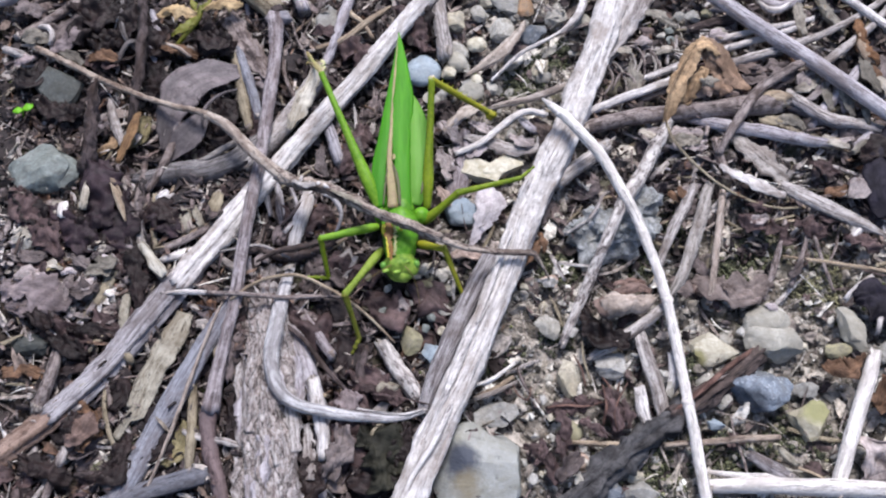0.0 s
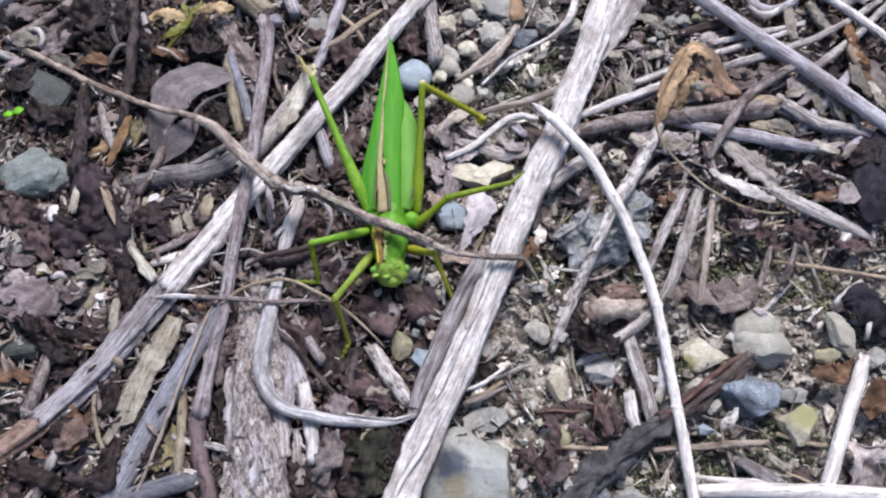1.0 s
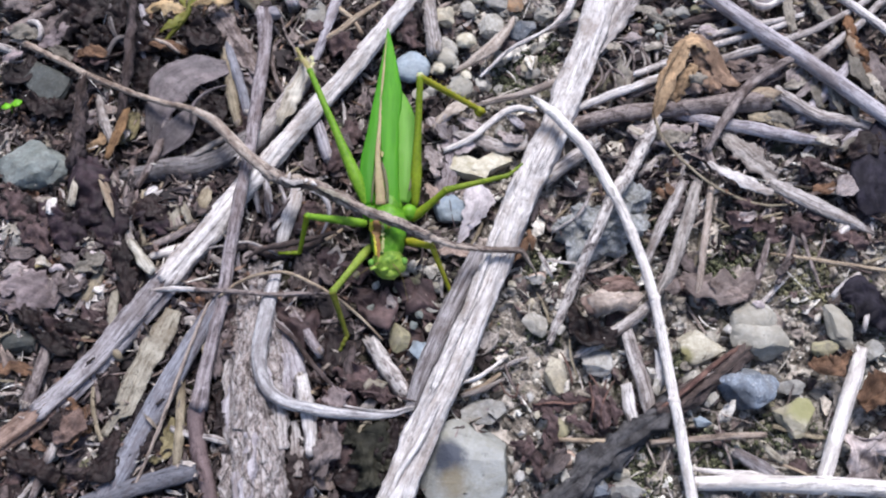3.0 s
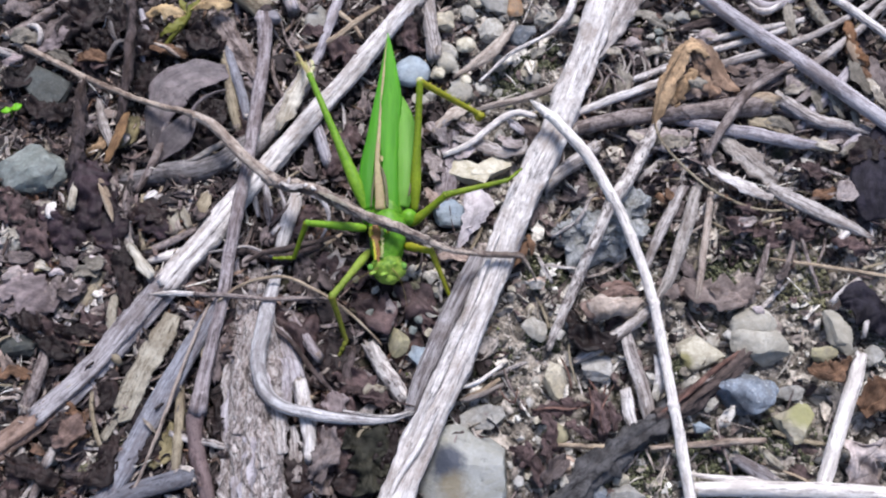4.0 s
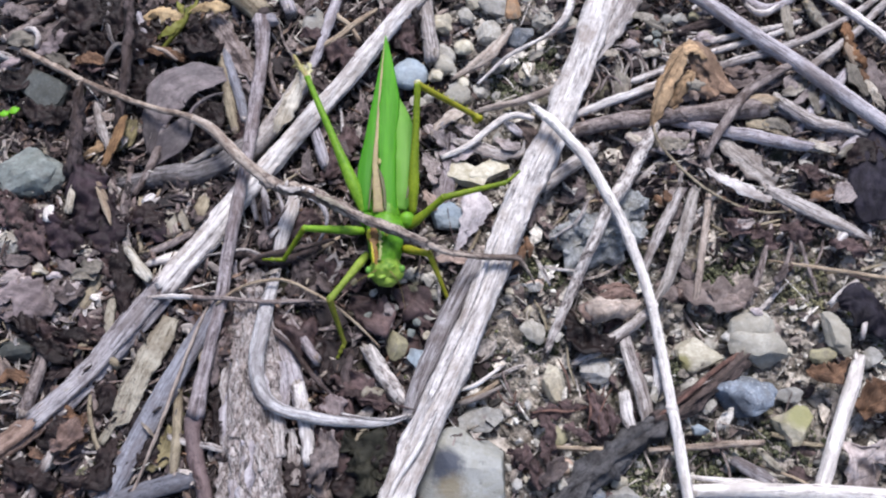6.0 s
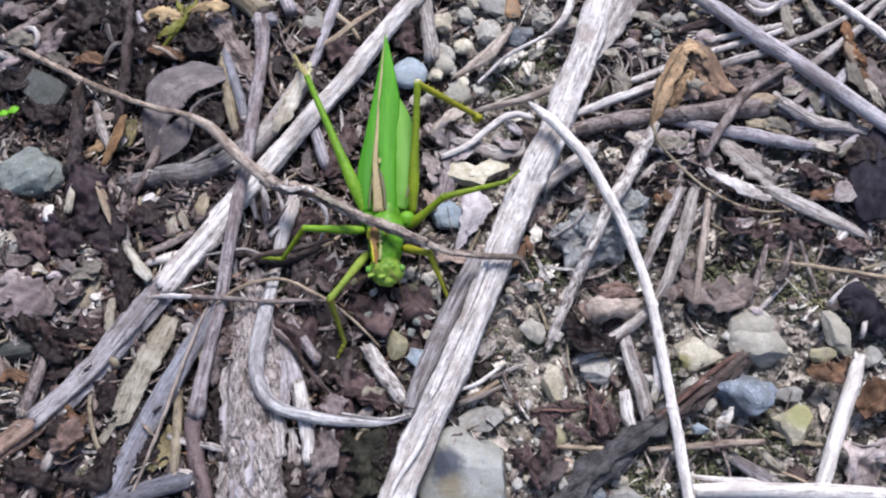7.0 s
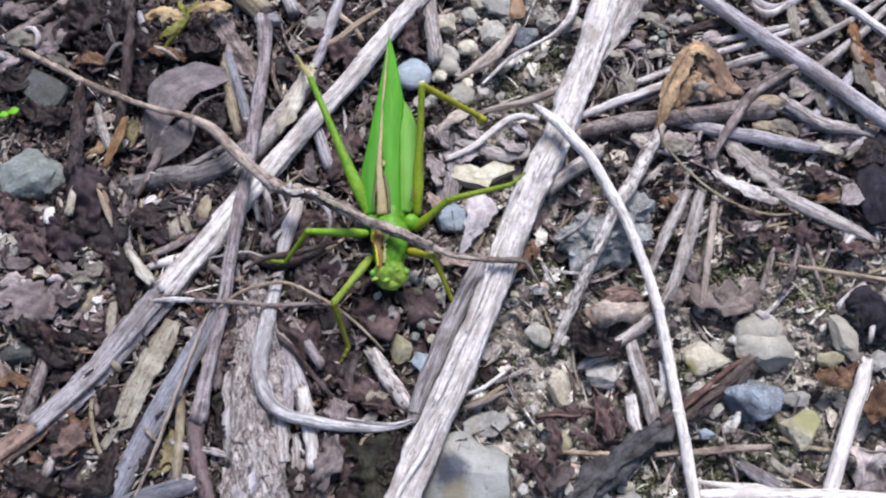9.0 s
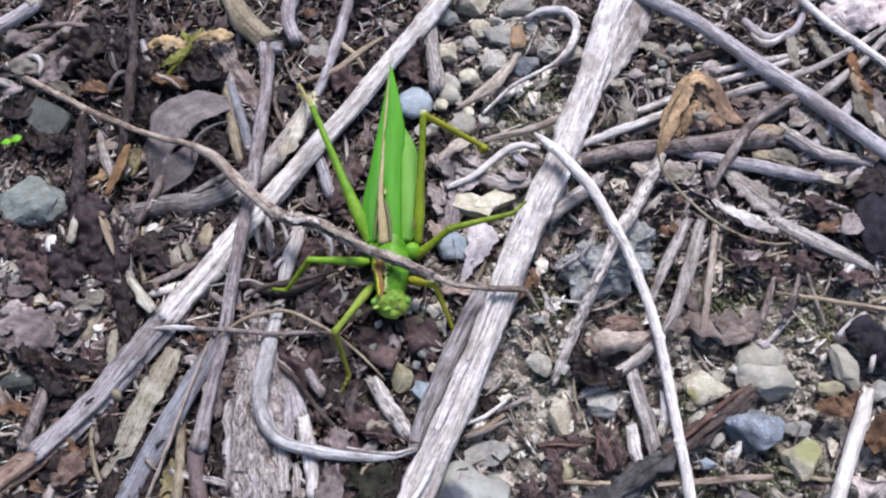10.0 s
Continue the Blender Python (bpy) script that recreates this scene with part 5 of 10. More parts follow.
# ---- the large stems ----
stem = base("dead_stick", (11.71, 1.66, -1.00), "thick bleached grey dead stem with splintered edge, lying across the litter", "stick")
part("stem", tube("stem", [(37.70, 68.96, 2.20, 2.85), (30.95, 50.10, 2.40, 2.85), (25.29, 34.44, 2.60, 2.66), (20.72, 22.46, 2.80, 2.59), (15.56, 10.48, 2.80, 2.63), (10.44, -1.14, 2.80, 2.46), (6.55, -11.60, 2.60, 2.41), (2.07, -22.63, 2.50, 2.54), (-2.21, -32.39, 2.40, 2.58), (-7.00, -43.33, 2.20, 2.51), (-11.73, -54.39, 1.80, 2.36)], 34, 0.4, 0.75, 0.12, 0.13, seed=201), PALE, stem)
part("bark_flap", strip_uv(sheet("flap", [(40.85, 64.52, 2.40, 2.48), (36.25, 51.73, 2.90, 3.30), (32.49, 44.78, 3.00, 2.71), (29.00, 37.44, 3.20, 0.75)], 0.9, 0.25, 0.5, 0.15, 0.1, 8, 0.7, 202), 2.0), GREY, stem, "loose pale bark flap")
part("side_stem", tube("side", [(6.33, -2.90, 1.40, 1.68), (3.02, -9.58, 1.40, 1.66), (-0.86, -17.79, 1.40, 1.72), (-3.95, -25.16, 1.20, 1.51), (-5.95, -31.59, 0.80, 1.02)], 12, 0.7, 0.7, 0.12, 0.1, seed=203), DULL, stem, "grey strip beside the stem")
for k, pts in enumerate((
        [(5.13, -13.18, 4.60, 0.48), (3.20, -16.98, 4.80, 0.56), (0.74, -21.91, 4.80, 0.56), (-2.20, -28.09, 4.60, 0.37)],
        [(2.92, -17.34, 4.40, 0.38), (0.09, -24.27, 4.60, 0.56), (-2.92, -30.86, 4.40, 0.55), (-5.06, -36.31, 4.00, 0.36)],
        [(-1.09, -30.97, 4.80, 0.46), (-3.95, -36.96, 4.80, 0.63), (-7.03, -41.81, 4.40, 0.53), (-9.19, -46.10, 3.80, 0.44)],
        [(9.38, 0.02, 5.00, 0.39), (6.33, -8.42, 5.00, 0.43), (3.39, -16.55, 5.00, 0.42)],
        [(-4.03, -31.58, 3.60, 0.32), (-5.62, -36.22, 3.60, 0.45), (-7.56, -39.76, 3.20, 0.27)])):
    part("splinter", tube("splinter", pts, 7, 0.7, 0.5, 0.15, 0.1, ("point", "point"), 210 + k), PALE, stem, "white splinter")

long_stem = base("dead_stick", (-39.14, 6.14, -1.00), "long weathered grey stem lying under a thin raised twig", "stick")
part("stem", tube("stem", [(1.80, 62.24, 2.60, 1.91), (-4.63, 52.79, 2.40, 1.88), (-10.23, 45.35, 2.20, 1.80), (-18.51, 33.58, 2.00, 1.81), (-25.46, 23.76, 1.80, 1.88), (-32.01, 15.12, 1.60, 1.95), (-36.83, 8.30, 1.50, 2.23), (-40.42, 2.77, 1.40, 2.35), (-44.10, -2.45, 1.30, 2.28), (-48.30, -8.05, 1.15, 2.20)], 24, 0.45, 0.75, 0.12, 0.13, seed=220), PALE, long_stem)
part("stem", tube("stem", [(-46.60, -5.75, 1.05, 2.05), (-50.06, -10.47, 1.00, 2.24), (-55.47, -18.29, 0.80, 2.20), (-61.26, -25.37, 0.60, 2.08), (-66.98, -31.18, 0.30, 1.96)], 26, 0.45, 0.6, 0.14, 0.2, seed=221), ASHEN, long_stem)
part("stem", tube("stem", [(-65.96, -30.25, 0.40, 1.87), (-67.50, -31.63, 0.20, 1.96), (-73.48, -36.19, -0.40, 1.85), (-81.87, -42.47, -1.20, 1.65)], 18, 0.5, 0.6, 0.2, 0.2, seed=224), ROSY, long_stem, "browner rotten end")
part("scar", tube("scar", [(-56.32, -20.10, 1.40, 0.38), (-55.28, -21.23, 1.20, 0.71), (-54.53, -22.09, 0.80, 0.43)], 8, 0.6, 1, 0.2, 0.1, seed=222), OLIVE, long_stem, "tan bud scar")

log = base("broken_branch", (-31.27, -28.14, -2.00), "thick grey-brown broken branch with flaking bark, half sunk in litter", "branch")
part("branch", tube("branch", [(-33.65, -6.26, -1.60, 3.29), (-32.84, -13.36, -1.00, 4.11), (-32.02, -21.58, -0.80, 4.41), (-31.17, -30.46, -0.60, 4.88), (-30.19, -38.93, -0.60, 5.62), (-29.32, -47.01, -1.00, 5.79), (-28.52, -54.80, -1.60, 5.70)], 44, 0.35, 0.9, 0.2, 0.07, seed=230), BARK, log)
for k, pts in enumerate([[(-33.61, -23.74, 2.90, 0.94), (-33.39, -29.59, 3.20, 1.20), (-33.35, -34.74, 3.20, 0.82)],
        [(-28.26, -26.67, 3.00, 1.02), (-26.78, -32.36, 3.00, 1.38), (-26.04, -37.95, 3.20, 0.90)],
        [(-31.13, -35.45, 4.20, 1.00), (-31.05, -40.92, 4.40, 1.34), (-31.18, -46.21, 4.40, 0.97)],
        [(-27.48, -39.04, 4.00, 0.81), (-26.44, -43.14, 4.40, 1.15), (-25.99, -47.51, 4.40, 0.79)],
        [(-31.27, -16.84, 3.00, 0.76), (-30.67, -20.89, 3.20, 1.13), (-30.50, -25.80, 3.30, 0.74)],
        [(-34.86, -26.26, 1.60, 0.84), (-35.49, -30.94, 1.20, 1.21), (-34.80, -36.61, 1.40, 0.82)],
        [(-31.79, -27.80, 3.60, 0.65), (-30.96, -31.17, 3.80, 0.92), (-30.70, -34.45, 3.90, 0.55)]], 0):
    part("bark_flake", strip_uv(sheet("flake", pts, 0.7, 0.1, 0.35, 0.35, 0.12, 6, 0.5, 240 + k), 1.2), (BARK, GREY, LILAC)[k % 3], log, "pale flake of bark")
for k, pts in enumerate([[(-35.97, -22.28, 1.40, 0.57), (-36.26, -26.14, 1.20, 1.03), (-35.57, -29.99, 1.20, 0.56)],
        [(-26.88, -21.42, 1.80, 0.57), (-26.27, -26.20, 1.40, 1.03), (-25.80, -30.99, 1.40, 0.56)],
        [(-35.34, -38.50, 1.60, 0.64), (-35.40, -42.13, 1.60, 1.17), (-34.63, -46.62, 1.80, 0.62)],
        [(-24.67, -33.04, 2.00, 0.64), (-24.04, -37.67, 2.00, 1.18), (-23.78, -42.21, 2.00, 0.63)],
        [(-30.02, -23.96, 3.60, 0.56), (-29.05, -26.91, 3.80, 0.93), (-28.99, -30.26, 3.90, 0.55)],
        [(-33.65, -17.70, 2.60, 0.57), (-33.60, -20.73, 2.70, 0.94), (-33.16, -23.70, 2.80, 0.47)],
        [(-28.47, -34.53, 4.20, 0.54), (-28.79, -37.32, 4.40, 0.99), (-28.74, -40.50, 4.50, 0.54)]], 7):
    part("bark_flake", strip_uv(sheet("flake", pts, 0.7, 0.1, 0.35, 0.35, 0.12, 6, 0.5, 240 + k), 1.2), (BARK, GREY, LILAC)[k % 3], log, "pale flake of bark")
for k, pts in enumerate([[(-33.39, -41.52, 3.00, 0.54), (-32.78, -44.23, 3.20, 0.98), (-32.71, -47.30, 3.20, 0.53)]], 14):
    part("bark_flake", strip_uv(sheet("flake", pts, 0.7, 0.1, 0.35, 0.35, 0.12, 6, 0.5, 240 + k), 1.2), (BARK, GREY, LILAC)[k % 3], log, "pale flake of bark")

knot = base("dry_twig", (-36.63, 2.31, 0.00), "purplish grey knotted twig with a red-brown lower end", "twig")
part("shoot", tube("shoot", [(-34.27, 46.32, 3.40, 1.75), (-34.0, 43.2, 3.30, 1.50), (-33.76, 38.46, 3.20, 1.27), (-34.55, 25.94, 3.40, 1.19), (-35.15, 14.87, 4.20, 1.07), (-36.12, 5.75, 4.40, 1.14), (-36.99, -2.74, 4.00, 1.07), (-37.80, -11.91, 3.40, 1.10), (-39.24, -21.62, 2.40, 1.08), (-40.69, -30.52, 1.40, 1.47)], 12, 0.7, 1, 0.10, 0.06, seed=250), PURPLE, knot)
part("knot", ball((-33.21, 46.44, 3.4), (1.7, 1.5, 1.3), 251, 0.55), BLUE, knot, "dark blue-grey knot")
part("knot", ball((-34.02, 47.44, 4.2), (1.1, 1.0, 0.9), 253, 0.6), DARK, knot, "dark hollow of the knot")
part("foot", tube("foot", [(-40.47, -28.64, 1.50, 1.3), (-40.89, -33.67, 0.80, 1.45), (-39.81, -38.23, 0.40, 1.35), (-37.86, -44.51, 0.00, 1.2), (-35.93, -52.29, -1.00, 1.25)], 12, 0.7, 1, 0.14, 0.06, seed=252), MAROON, knot, "red-brown lower end")

arch = base("dry_twig", (-35.63, 15.98, 0.00), "thin raised brown twig arching over the katydid's neck", "twig")
part("shoot", tube("shoot", [(-79.46, 40.26, 2.2, 0.7), (-75.43, 37.93, 2.6, 0.69), (-71.21, 35.38, 3.0, 0.66), (-66.39, 32.35, 3.6, 0.61), (-58.82, 28.51, 4.6, 0.57), (-53.68, 26.06, 5.4, 0.57), (-48.1, 23.89, 6.4, 0.59), (-43.74, 22.21, 7.0, 0.66)], 12, 0.5, 1, 0.14, 0.1, seed=260), TWIG, arch, "tan-brown thin end")
part("tip", tube("tip", [(-82.98, 41.59, 1.4, 0.27), (-81.06, 41.31, 1.8, 0.54), (-78.96, 40.06, 2.3, 0.67)], 8, 0.4, 0.8, 0.2, 0.15, seed=268), WARM, arch, "pale frayed tip")
part("shoot", tube("shoot", [(-44.26, 22.22, 7.00, 0.73), (-40.95, 20.00, 7.40, 0.97), (-37.51, 16.20, 8.00, 1.00), (-33.92, 12.25, 8.60, 0.95), (-30.25, 8.83, 9.20, 1.05)], 10, 0.6, 1, 0.08, 0.06, seed=261), WARM, arch, "pale tan length")
part("shoot", tube("shoot", [(-30.87, 9.27, 9.20, 0.98), (-27.34, 7.04, 9.70, 1.12), (-23.52, 6.03, 10.40, 0.96), (-19.03, 3.79, 11.00, 0.99), (-13.63, 0.53, 11.60, 0.85), (-7.91, -1.88, 11.40, 0.80), (-3.02, -3.66, 10.30, 0.71)], 14, 0.4, 1, 0.26, 0.14, seed=262), BARKY, arch, "rough grey-brown length")
part("shoot", tube("shoot", [(-3.78, -3.39, 10.40, 0.66), (1.52, -4.85, 8.80, 0.57), (7.27, -4.79, 7.00, 0.57), (12.54, -4.39, 5.60, 0.53), (13.72, -5.08, 5.00, 0.43), (15.63, -6.77, 2.00, 0.20), (16.35, -7.65, 0.00, 0.12)], 12, 0.4, 1, 0.18, 0.1, seed=265), BARKY, arch, "thin dark brown end")
part("bark_flake", strip_uv(sheet("flake", [(-27.90, 6.91, 11.20, 0.29), (-25.80, 5.64, 12.00, 0.62), (-23.90, 5.85, 12.00, 0.38)], 1.2, 0.1, 0.2, 0.4, 0.3, 8, 0.4, 266), 1.0), GREY, arch, "pale loose bark")
part("bark_flake", strip_uv(sheet("flake", [(-21.38, 4.67, 11.80, 0.24), (-18.39, 3.09, 12.40, 0.52), (-15.85, 1.52, 12.60, 0.24)], 1.2, 0.1, 0.2, 0.4, 0.2, 8, 0.4, 267), 1.0), BEIGE, arch, "pale loose bark")
part("node", ball((-25.47, 6.79, 10.20), (1.5, 0.9, 1.0), 263, 0.6), BARKY, arch)
for k, p in enumerate([(-27.9, 6.66, 10.8), (-27.12, 6.98, 11.0), (-26.43, 7.2, 11.2), (-25.74, 6.87, 11.2), (-25.03, 6.39, 11.3), (-24.24, 6.22, 11.4), (-23.46, 6.06, 11.5), (-22.68, 5.84, 11.5), (-22.08, 5.47, 11.6), (-25.92, 6.11, 11.0), (-29.44, 8.27, 10.2), (-28.77, 7.3, 10.4)]):
    part("crust", ball(p, (0.34 + 0.12 * (k % 3), 0.26, 0.2), 620 + k, 0.8, (0, 0, 0.7 * k)), (PALE, WARM)[k % 2], arch, "white flaky crust on the bark")
part("node", ball((-29.56, 8.07, 9.40), (1.2, 0.9, 1.0), 264, 0.6), BARKY, arch)

curve = base("curved_stick", (35.81, -10.60, 0.00), "slender pale curved stick resting over a thick dead stick", "stick")
part("shoot", tube("shoot", [(18.37, 22.09, 8.20, 0.86), (20.54, 20.23, 7.80, 1.01), (25.59, 14.02, 6.60, 1.00), (30.03, 5.36, 5.20, 0.94), (33.50, -3.81, 4.00, 0.93), (35.72, -12.37, 3.00, 0.91)], 12, 0.6, 1, 0.07, 0.05, ("flat", "flat"), 280), WHITE, curve)
part("shoot", tube("shoot", [(35.65, -12.06, 3.00, 0.91), (36.88, -21.62, 2.40, 0.94), (37.49, -30.37, 2.60, 0.92), (38.39, -37.72, 2.20, 0.96), (39.22, -45.70, 1.60, 0.98), (39.64, -54.15, 0.00, 0.88)], 12, 0.6, 1, 0.07, 0.05, ("flat", "broken"), 281), WHITE, curve)
part("tip", tube("tip", [(15.77, 24.19, 8.80, 0.25), (17.18, 23.14, 8.40, 0.71), (18.77, 21.80, 8.10, 0.86)], 10, 0.5, 1, 0.1, 0.05, ("point", "flat"), 282), WHITE, curve, "pointed pale tip")
part("node", ball((35.73, -12.27, 3.00), (1.0, 1.1, 0.98), 283, 0.25), WHITE, curve, "slightly swollen pale node")
part("node", ball((37.51, -30.18, 2.60), (1.05, 1.1, 1.0), 284, 0.25), WHITE, curve, "slightly swollen pale node")
twig("flat_stick", [(-37.82, -11.19, 2.60, 1.06), (-39.56, -14.12, 2.20, 1.63), (-42.30, -18.96, 1.60, 1.81), (-45.52, -25.55, 1.20, 1.98), (-49.43, -33.81, 0.60, 2.04), (-52.73, -40.94, 0.20, 2.01), (-56.95, -49.70, -0.80, 1.89)], BLUE, "flat blue-grey dead stem with worn edges", flat=0.5, rough=0.06)
twig("flat_stick", [(-40.61, -40.84, 0.60, 1.55), (-43.98, -41.74, 0.60, 1.64), (-48.46, -42.95, 0.30, 1.63), (-54.64, -44.96, 0.00, 1.54), (-61.77, -47.49, -0.80, 1.35)], SLATY, "flat blue-grey broken stem end", flat=0.5)
twig("bent_stick", [(-28.97, -5.08, 1.00, 0.73), (-29.59, -10.49, 2.40, 1.27), (-30.28, -17.12, 3.80, 1.40), (-30.63, -22.75, 4.40, 1.30), (-29.21, -27.77, 4.80, 1.13), (-25.94, -30.54, 4.60, 1.05), (-20.85, -31.82, 3.80, 1.01), (-15.05, -32.27, 3.00, 0.83), (-9.56, -32.26, 2.60, 0.57), (-5.36, -31.02, 2.20, 0.30)], SILVER, "grey dead stem bent into a hook over a branch", flat=0.8, rough=0.08)
twig("plant_fibre", [(-16.35, -30.97, 3.40, 0.23), (-12.30, -31.66, 3.20, 0.23), (-8.63, -31.80, 3.00, 0.23), (-5.72, -30.94, 2.60, 0.18)], PALE, "thin white fibre peeling from a bent stem", rough=0.03, sides=6)
twig("dead_stick", [(-27.62, -16.05, 0.20, 1.26), (-25.61, -21.96, 0.40, 1.43), (-23.43, -28.38, 0.60, 1.41), (-22.16, -33.57, 0.40, 1.30), (-21.83, -39.06, 0.00, 1.19), (-22.18, -45.22, -1.00, 1.00)], LILAC, "lilac-grey dead stem with a bleached end", flat=0.7)
twig("broken_twig", [(-12.53, -18.83, -0.60, 1.25), (-10.27, -23.09, 0.20, 1.62), (-7.92, -26.62, 0.20, 1.51), (-6.60, -28.20, -0.40, 1.13)], MOTTLED, "short speckled brown and grey twig stub")
strip("bark_strip", [(-46.54, -13.15, 0.70, 1.45), (-48.21, -17.86, 1.30, 2.10), (-50.57, -23.49, 1.50, 2.17), (-52.46, -28.68, 1.30, 2.05), (-52.79, -30.75, 1.20, 1.77), (-54.20, -31.84, 1.00, 0.74), (-55.93, -35.12, 0.60, 0.74)], BEIGE, "olive-tan flat strip of dead bark", curl=0.5, thick=0.6, tear=0.1, wave=0.07)

# ---- twigs of the straw heap ----
twig("dry_stick", [(28.91, 66.68, 3.20, 1.47), (38.17, 59.51, 3.40, 1.45), (46.21, 54.16, 3.60, 1.49), (53.80, 47.34, 3.80, 1.46), (60.49, 40.83, 4.20, 1.50), (68.08, 34.38, 4.40, 1.48), (74.48, 27.99, 4.40, 1.46), (80.68, 22.35, 4.20, 1.44), (90.97, 14.16, 3.40, 1.32)], LILAC, "long straight silvery grey dead stem", rough=0.05)
twig("dry_stick", [(69.64, 58.45, 3.00, 0.67), (74.24, 52.31, 3.20, 0.77), (78.43, 47.90, 3.40, 0.82), (84.27, 41.90, 3.40, 0.81), (94.40, 31.07, 3.00, 0.79)], PALE, "thin silvery dead stem", rough=0.05)
twig("dry_twig", [(23.61, 22.54, 1.00, 1.25), (27.99, 23.64, 1.60, 1.46), (34.07, 24.85, 2.00, 1.46), (41.42, 25.70, 2.20, 1.46), (50.06, 26.30, 2.20, 1.68), (56.75, 27.15, 2.20, 1.99), (59.85, 27.64, 2.20, 1.89)], BROWN, "dark brown dead twig with a pale broken end", rough=0.12)
twig("broken_twig", [(56.43, 27.52, 2.40, 1.57), (59.39, 27.95, 2.50, 1.78), (60.86, 27.76, 2.40, 1.57)], TAN, "pale broken end of a dark twig")
twig("dry_stick", [(43.31, 25.08, 0.80, 0.84), (48.70, 23.51, 1.40, 1.05), (56.72, 21.48, 1.80, 1.14), (63.75, 19.70, 1.80, 1.19), (68.36, 19.22, 1.40, 0.83)], LILAC, "silvery grey dead stem with a splintered end")
for pts in ([(65.27, 19.47, 1.80, 0.31), (69.04, 20.05, 1.60, 0.36), (71.98, 20.14, 0.60, 0.16)], [(65.25, 18.87, 1.60, 0.31), (68.96, 18.62, 1.20, 0.41), (72.43, 18.34, 0.00, 0.16)]):
    twig("wood_splinter", pts, TAN, "pale splinter at a stem's broken end", sides=6)
twig("dry_twig", [(67.43, 36.40, 4.00, 0.74), (61.93, 33.15, 4.00, 0.84), (55.90, 28.84, 4.20, 0.94), (52.52, 24.13, 4.00, 0.88), (50.03, 20.33, 3.20, 0.77), (48.00, 16.99, 1.60, 0.72)], BROWN, "crooked purplish brown twig lying over stems")
twig("dry_stick", [(22.68, 25.32, 1.20, 0.63), (29.05, 27.89, 1.80, 0.79), (35.48, 30.34, 2.20, 0.84), (42.04, 33.07, 2.20, 0.80)], PALE, "pale straight dead stem")
twig("dry_stick", [(35.86, 33.47, 1.20, 0.64), (44.66, 37.25, 1.60, 0.75), (51.52, 39.67, 1.80, 0.70), (60.91, 42.91, 1.60, 0.65), (67.35, 45.54, 1.20, 0.55)], PALE, "pale grey dead stem in the straw")
twig("dry_stick", [(48.63, 34.83, 2.00, 0.75), (56.29, 37.47, 2.40, 0.86), (64.04, 39.89, 2.60, 0.81), (72.12, 43.38, 2.40, 0.70), (81.85, 49.58, 2.20, 0.66), (89.92, 56.81, 1.60, 0.67)], GREY, "long grey dead stem in the straw")
twig("dry_stick", [(42.73, 38.41, 1.00, 0.54), (50.55, 42.01, 1.40, 0.65), (59.54, 44.61, 1.40, 0.60), (69.74, 47.00, 1.20, 0.55)], PALE, "thin pale stem in the straw")
twig("dry_stick", [(64.37, 31.96, 1.60, 0.74), (68.90, 35.33, 2.20, 0.85), (74.78, 39.89, 2.60, 0.86), (81.03, 45.33, 2.60, 0.76), (90.58, 55.13, 2.00, 0.78)], GREY, "grey dead stem lying under a longer one")
twig("dry_stick", [(65.56, 22.78, 0.60, 0.84), (69.15, 27.27, 1.20, 1.05), (73.93, 31.96, 1.60, 1.06), (78.73, 38.40, 1.40, 0.86)], LILAC, "short silvery stem in the straw")
twig("dry_twig", [(34.57, 28.87, 0.60, 0.48), (40.03, 31.22, 0.80, 0.64), (44.40, 32.47, 0.80, 0.53)], BROWN, "thin brown twig in the straw")
twig("dry_twig", [(57.84, 29.73, 1.20, 0.79), (63.72, 26.54, 1.40, 0.87), (69.68, 23.63, 1.20, 0.86), (77.92, 21.94, 0.80, 0.71), (84.46, 21.68, 0.00, 0.55)], DULL, "rough brownish twig in the straw", rough=0.16)
twig("dry_twig", [(45.52, 45.04, 0.80, 0.77), (52.21, 46.74, 1.00, 0.99), (58.92, 47.80, 1.00, 0.88)], DARK, "short dark twig in the straw")
twig("dry_twig", [(58.65, 54.69, 0.80, 0.78), (62.39, 50.18, 1.40, 0.99), (67.45, 51.37, 1.60, 0.77), (71.12, 57.12, 1.20, 0.67)], LILAC, "crooked pale twig in the straw")
twig("dry_twig", [(71.26, 51.67, 1.20, 0.66), (72.94, 46.85, 1.40, 0.99), (75.65, 43.59, 1.00, 0.65)], OLIVE, "short brown twig among dry straw")

# ---- twigs of the sandy side ----
twig("dry_twig", [(39.1, 23.41, 2.4, 0.83), (36.31, 17.74, 2.8, 1.24), (32.16, 10.3, 3.8, 1.28), (28.02, 3.46, 4.6, 1.08), (25.63, -1.67, 4.0, 0.98), (22.86, -7.87, 1.6, 0.97), (19.95, -14.38, 0.4, 0.87), (17.93, -18.83, -0.6, 0.67)], MOTTLED, "mottled black and white dead twig over a rough stone")
twig("dry_twig", [(27.88, 19.43, 0.60, 1.25), (23.31, 15.79, 0.80, 1.34), (18.20, 11.62, 0.80, 1.33)], GREY, "short grey twig under a thick stem")
twig("dry_twig", [(43.11, 10.80, 0.60, 0.82), (40.36, 5.85, 1.00, 1.01), (37.54, 0.41, 0.80, 0.90), (35.32, -4.24, 0.00, 0.60)], GREY, "short grey-brown twig on sandy soil")
twig("dry_twig", [(45.69, 10.73, 0.5, 1.02), (44.13, 6.32, 1.0, 1.21), (42.13, 0.67, 1.3, 1.24), (40.12, -4.75, 1.4, 1.13), (38.56, -8.36, 1.2, 0.97), (36.48, -11.25, 0.6, 0.68)], DRIFT, "grey dead twig on sandy soil", rough=0.12)
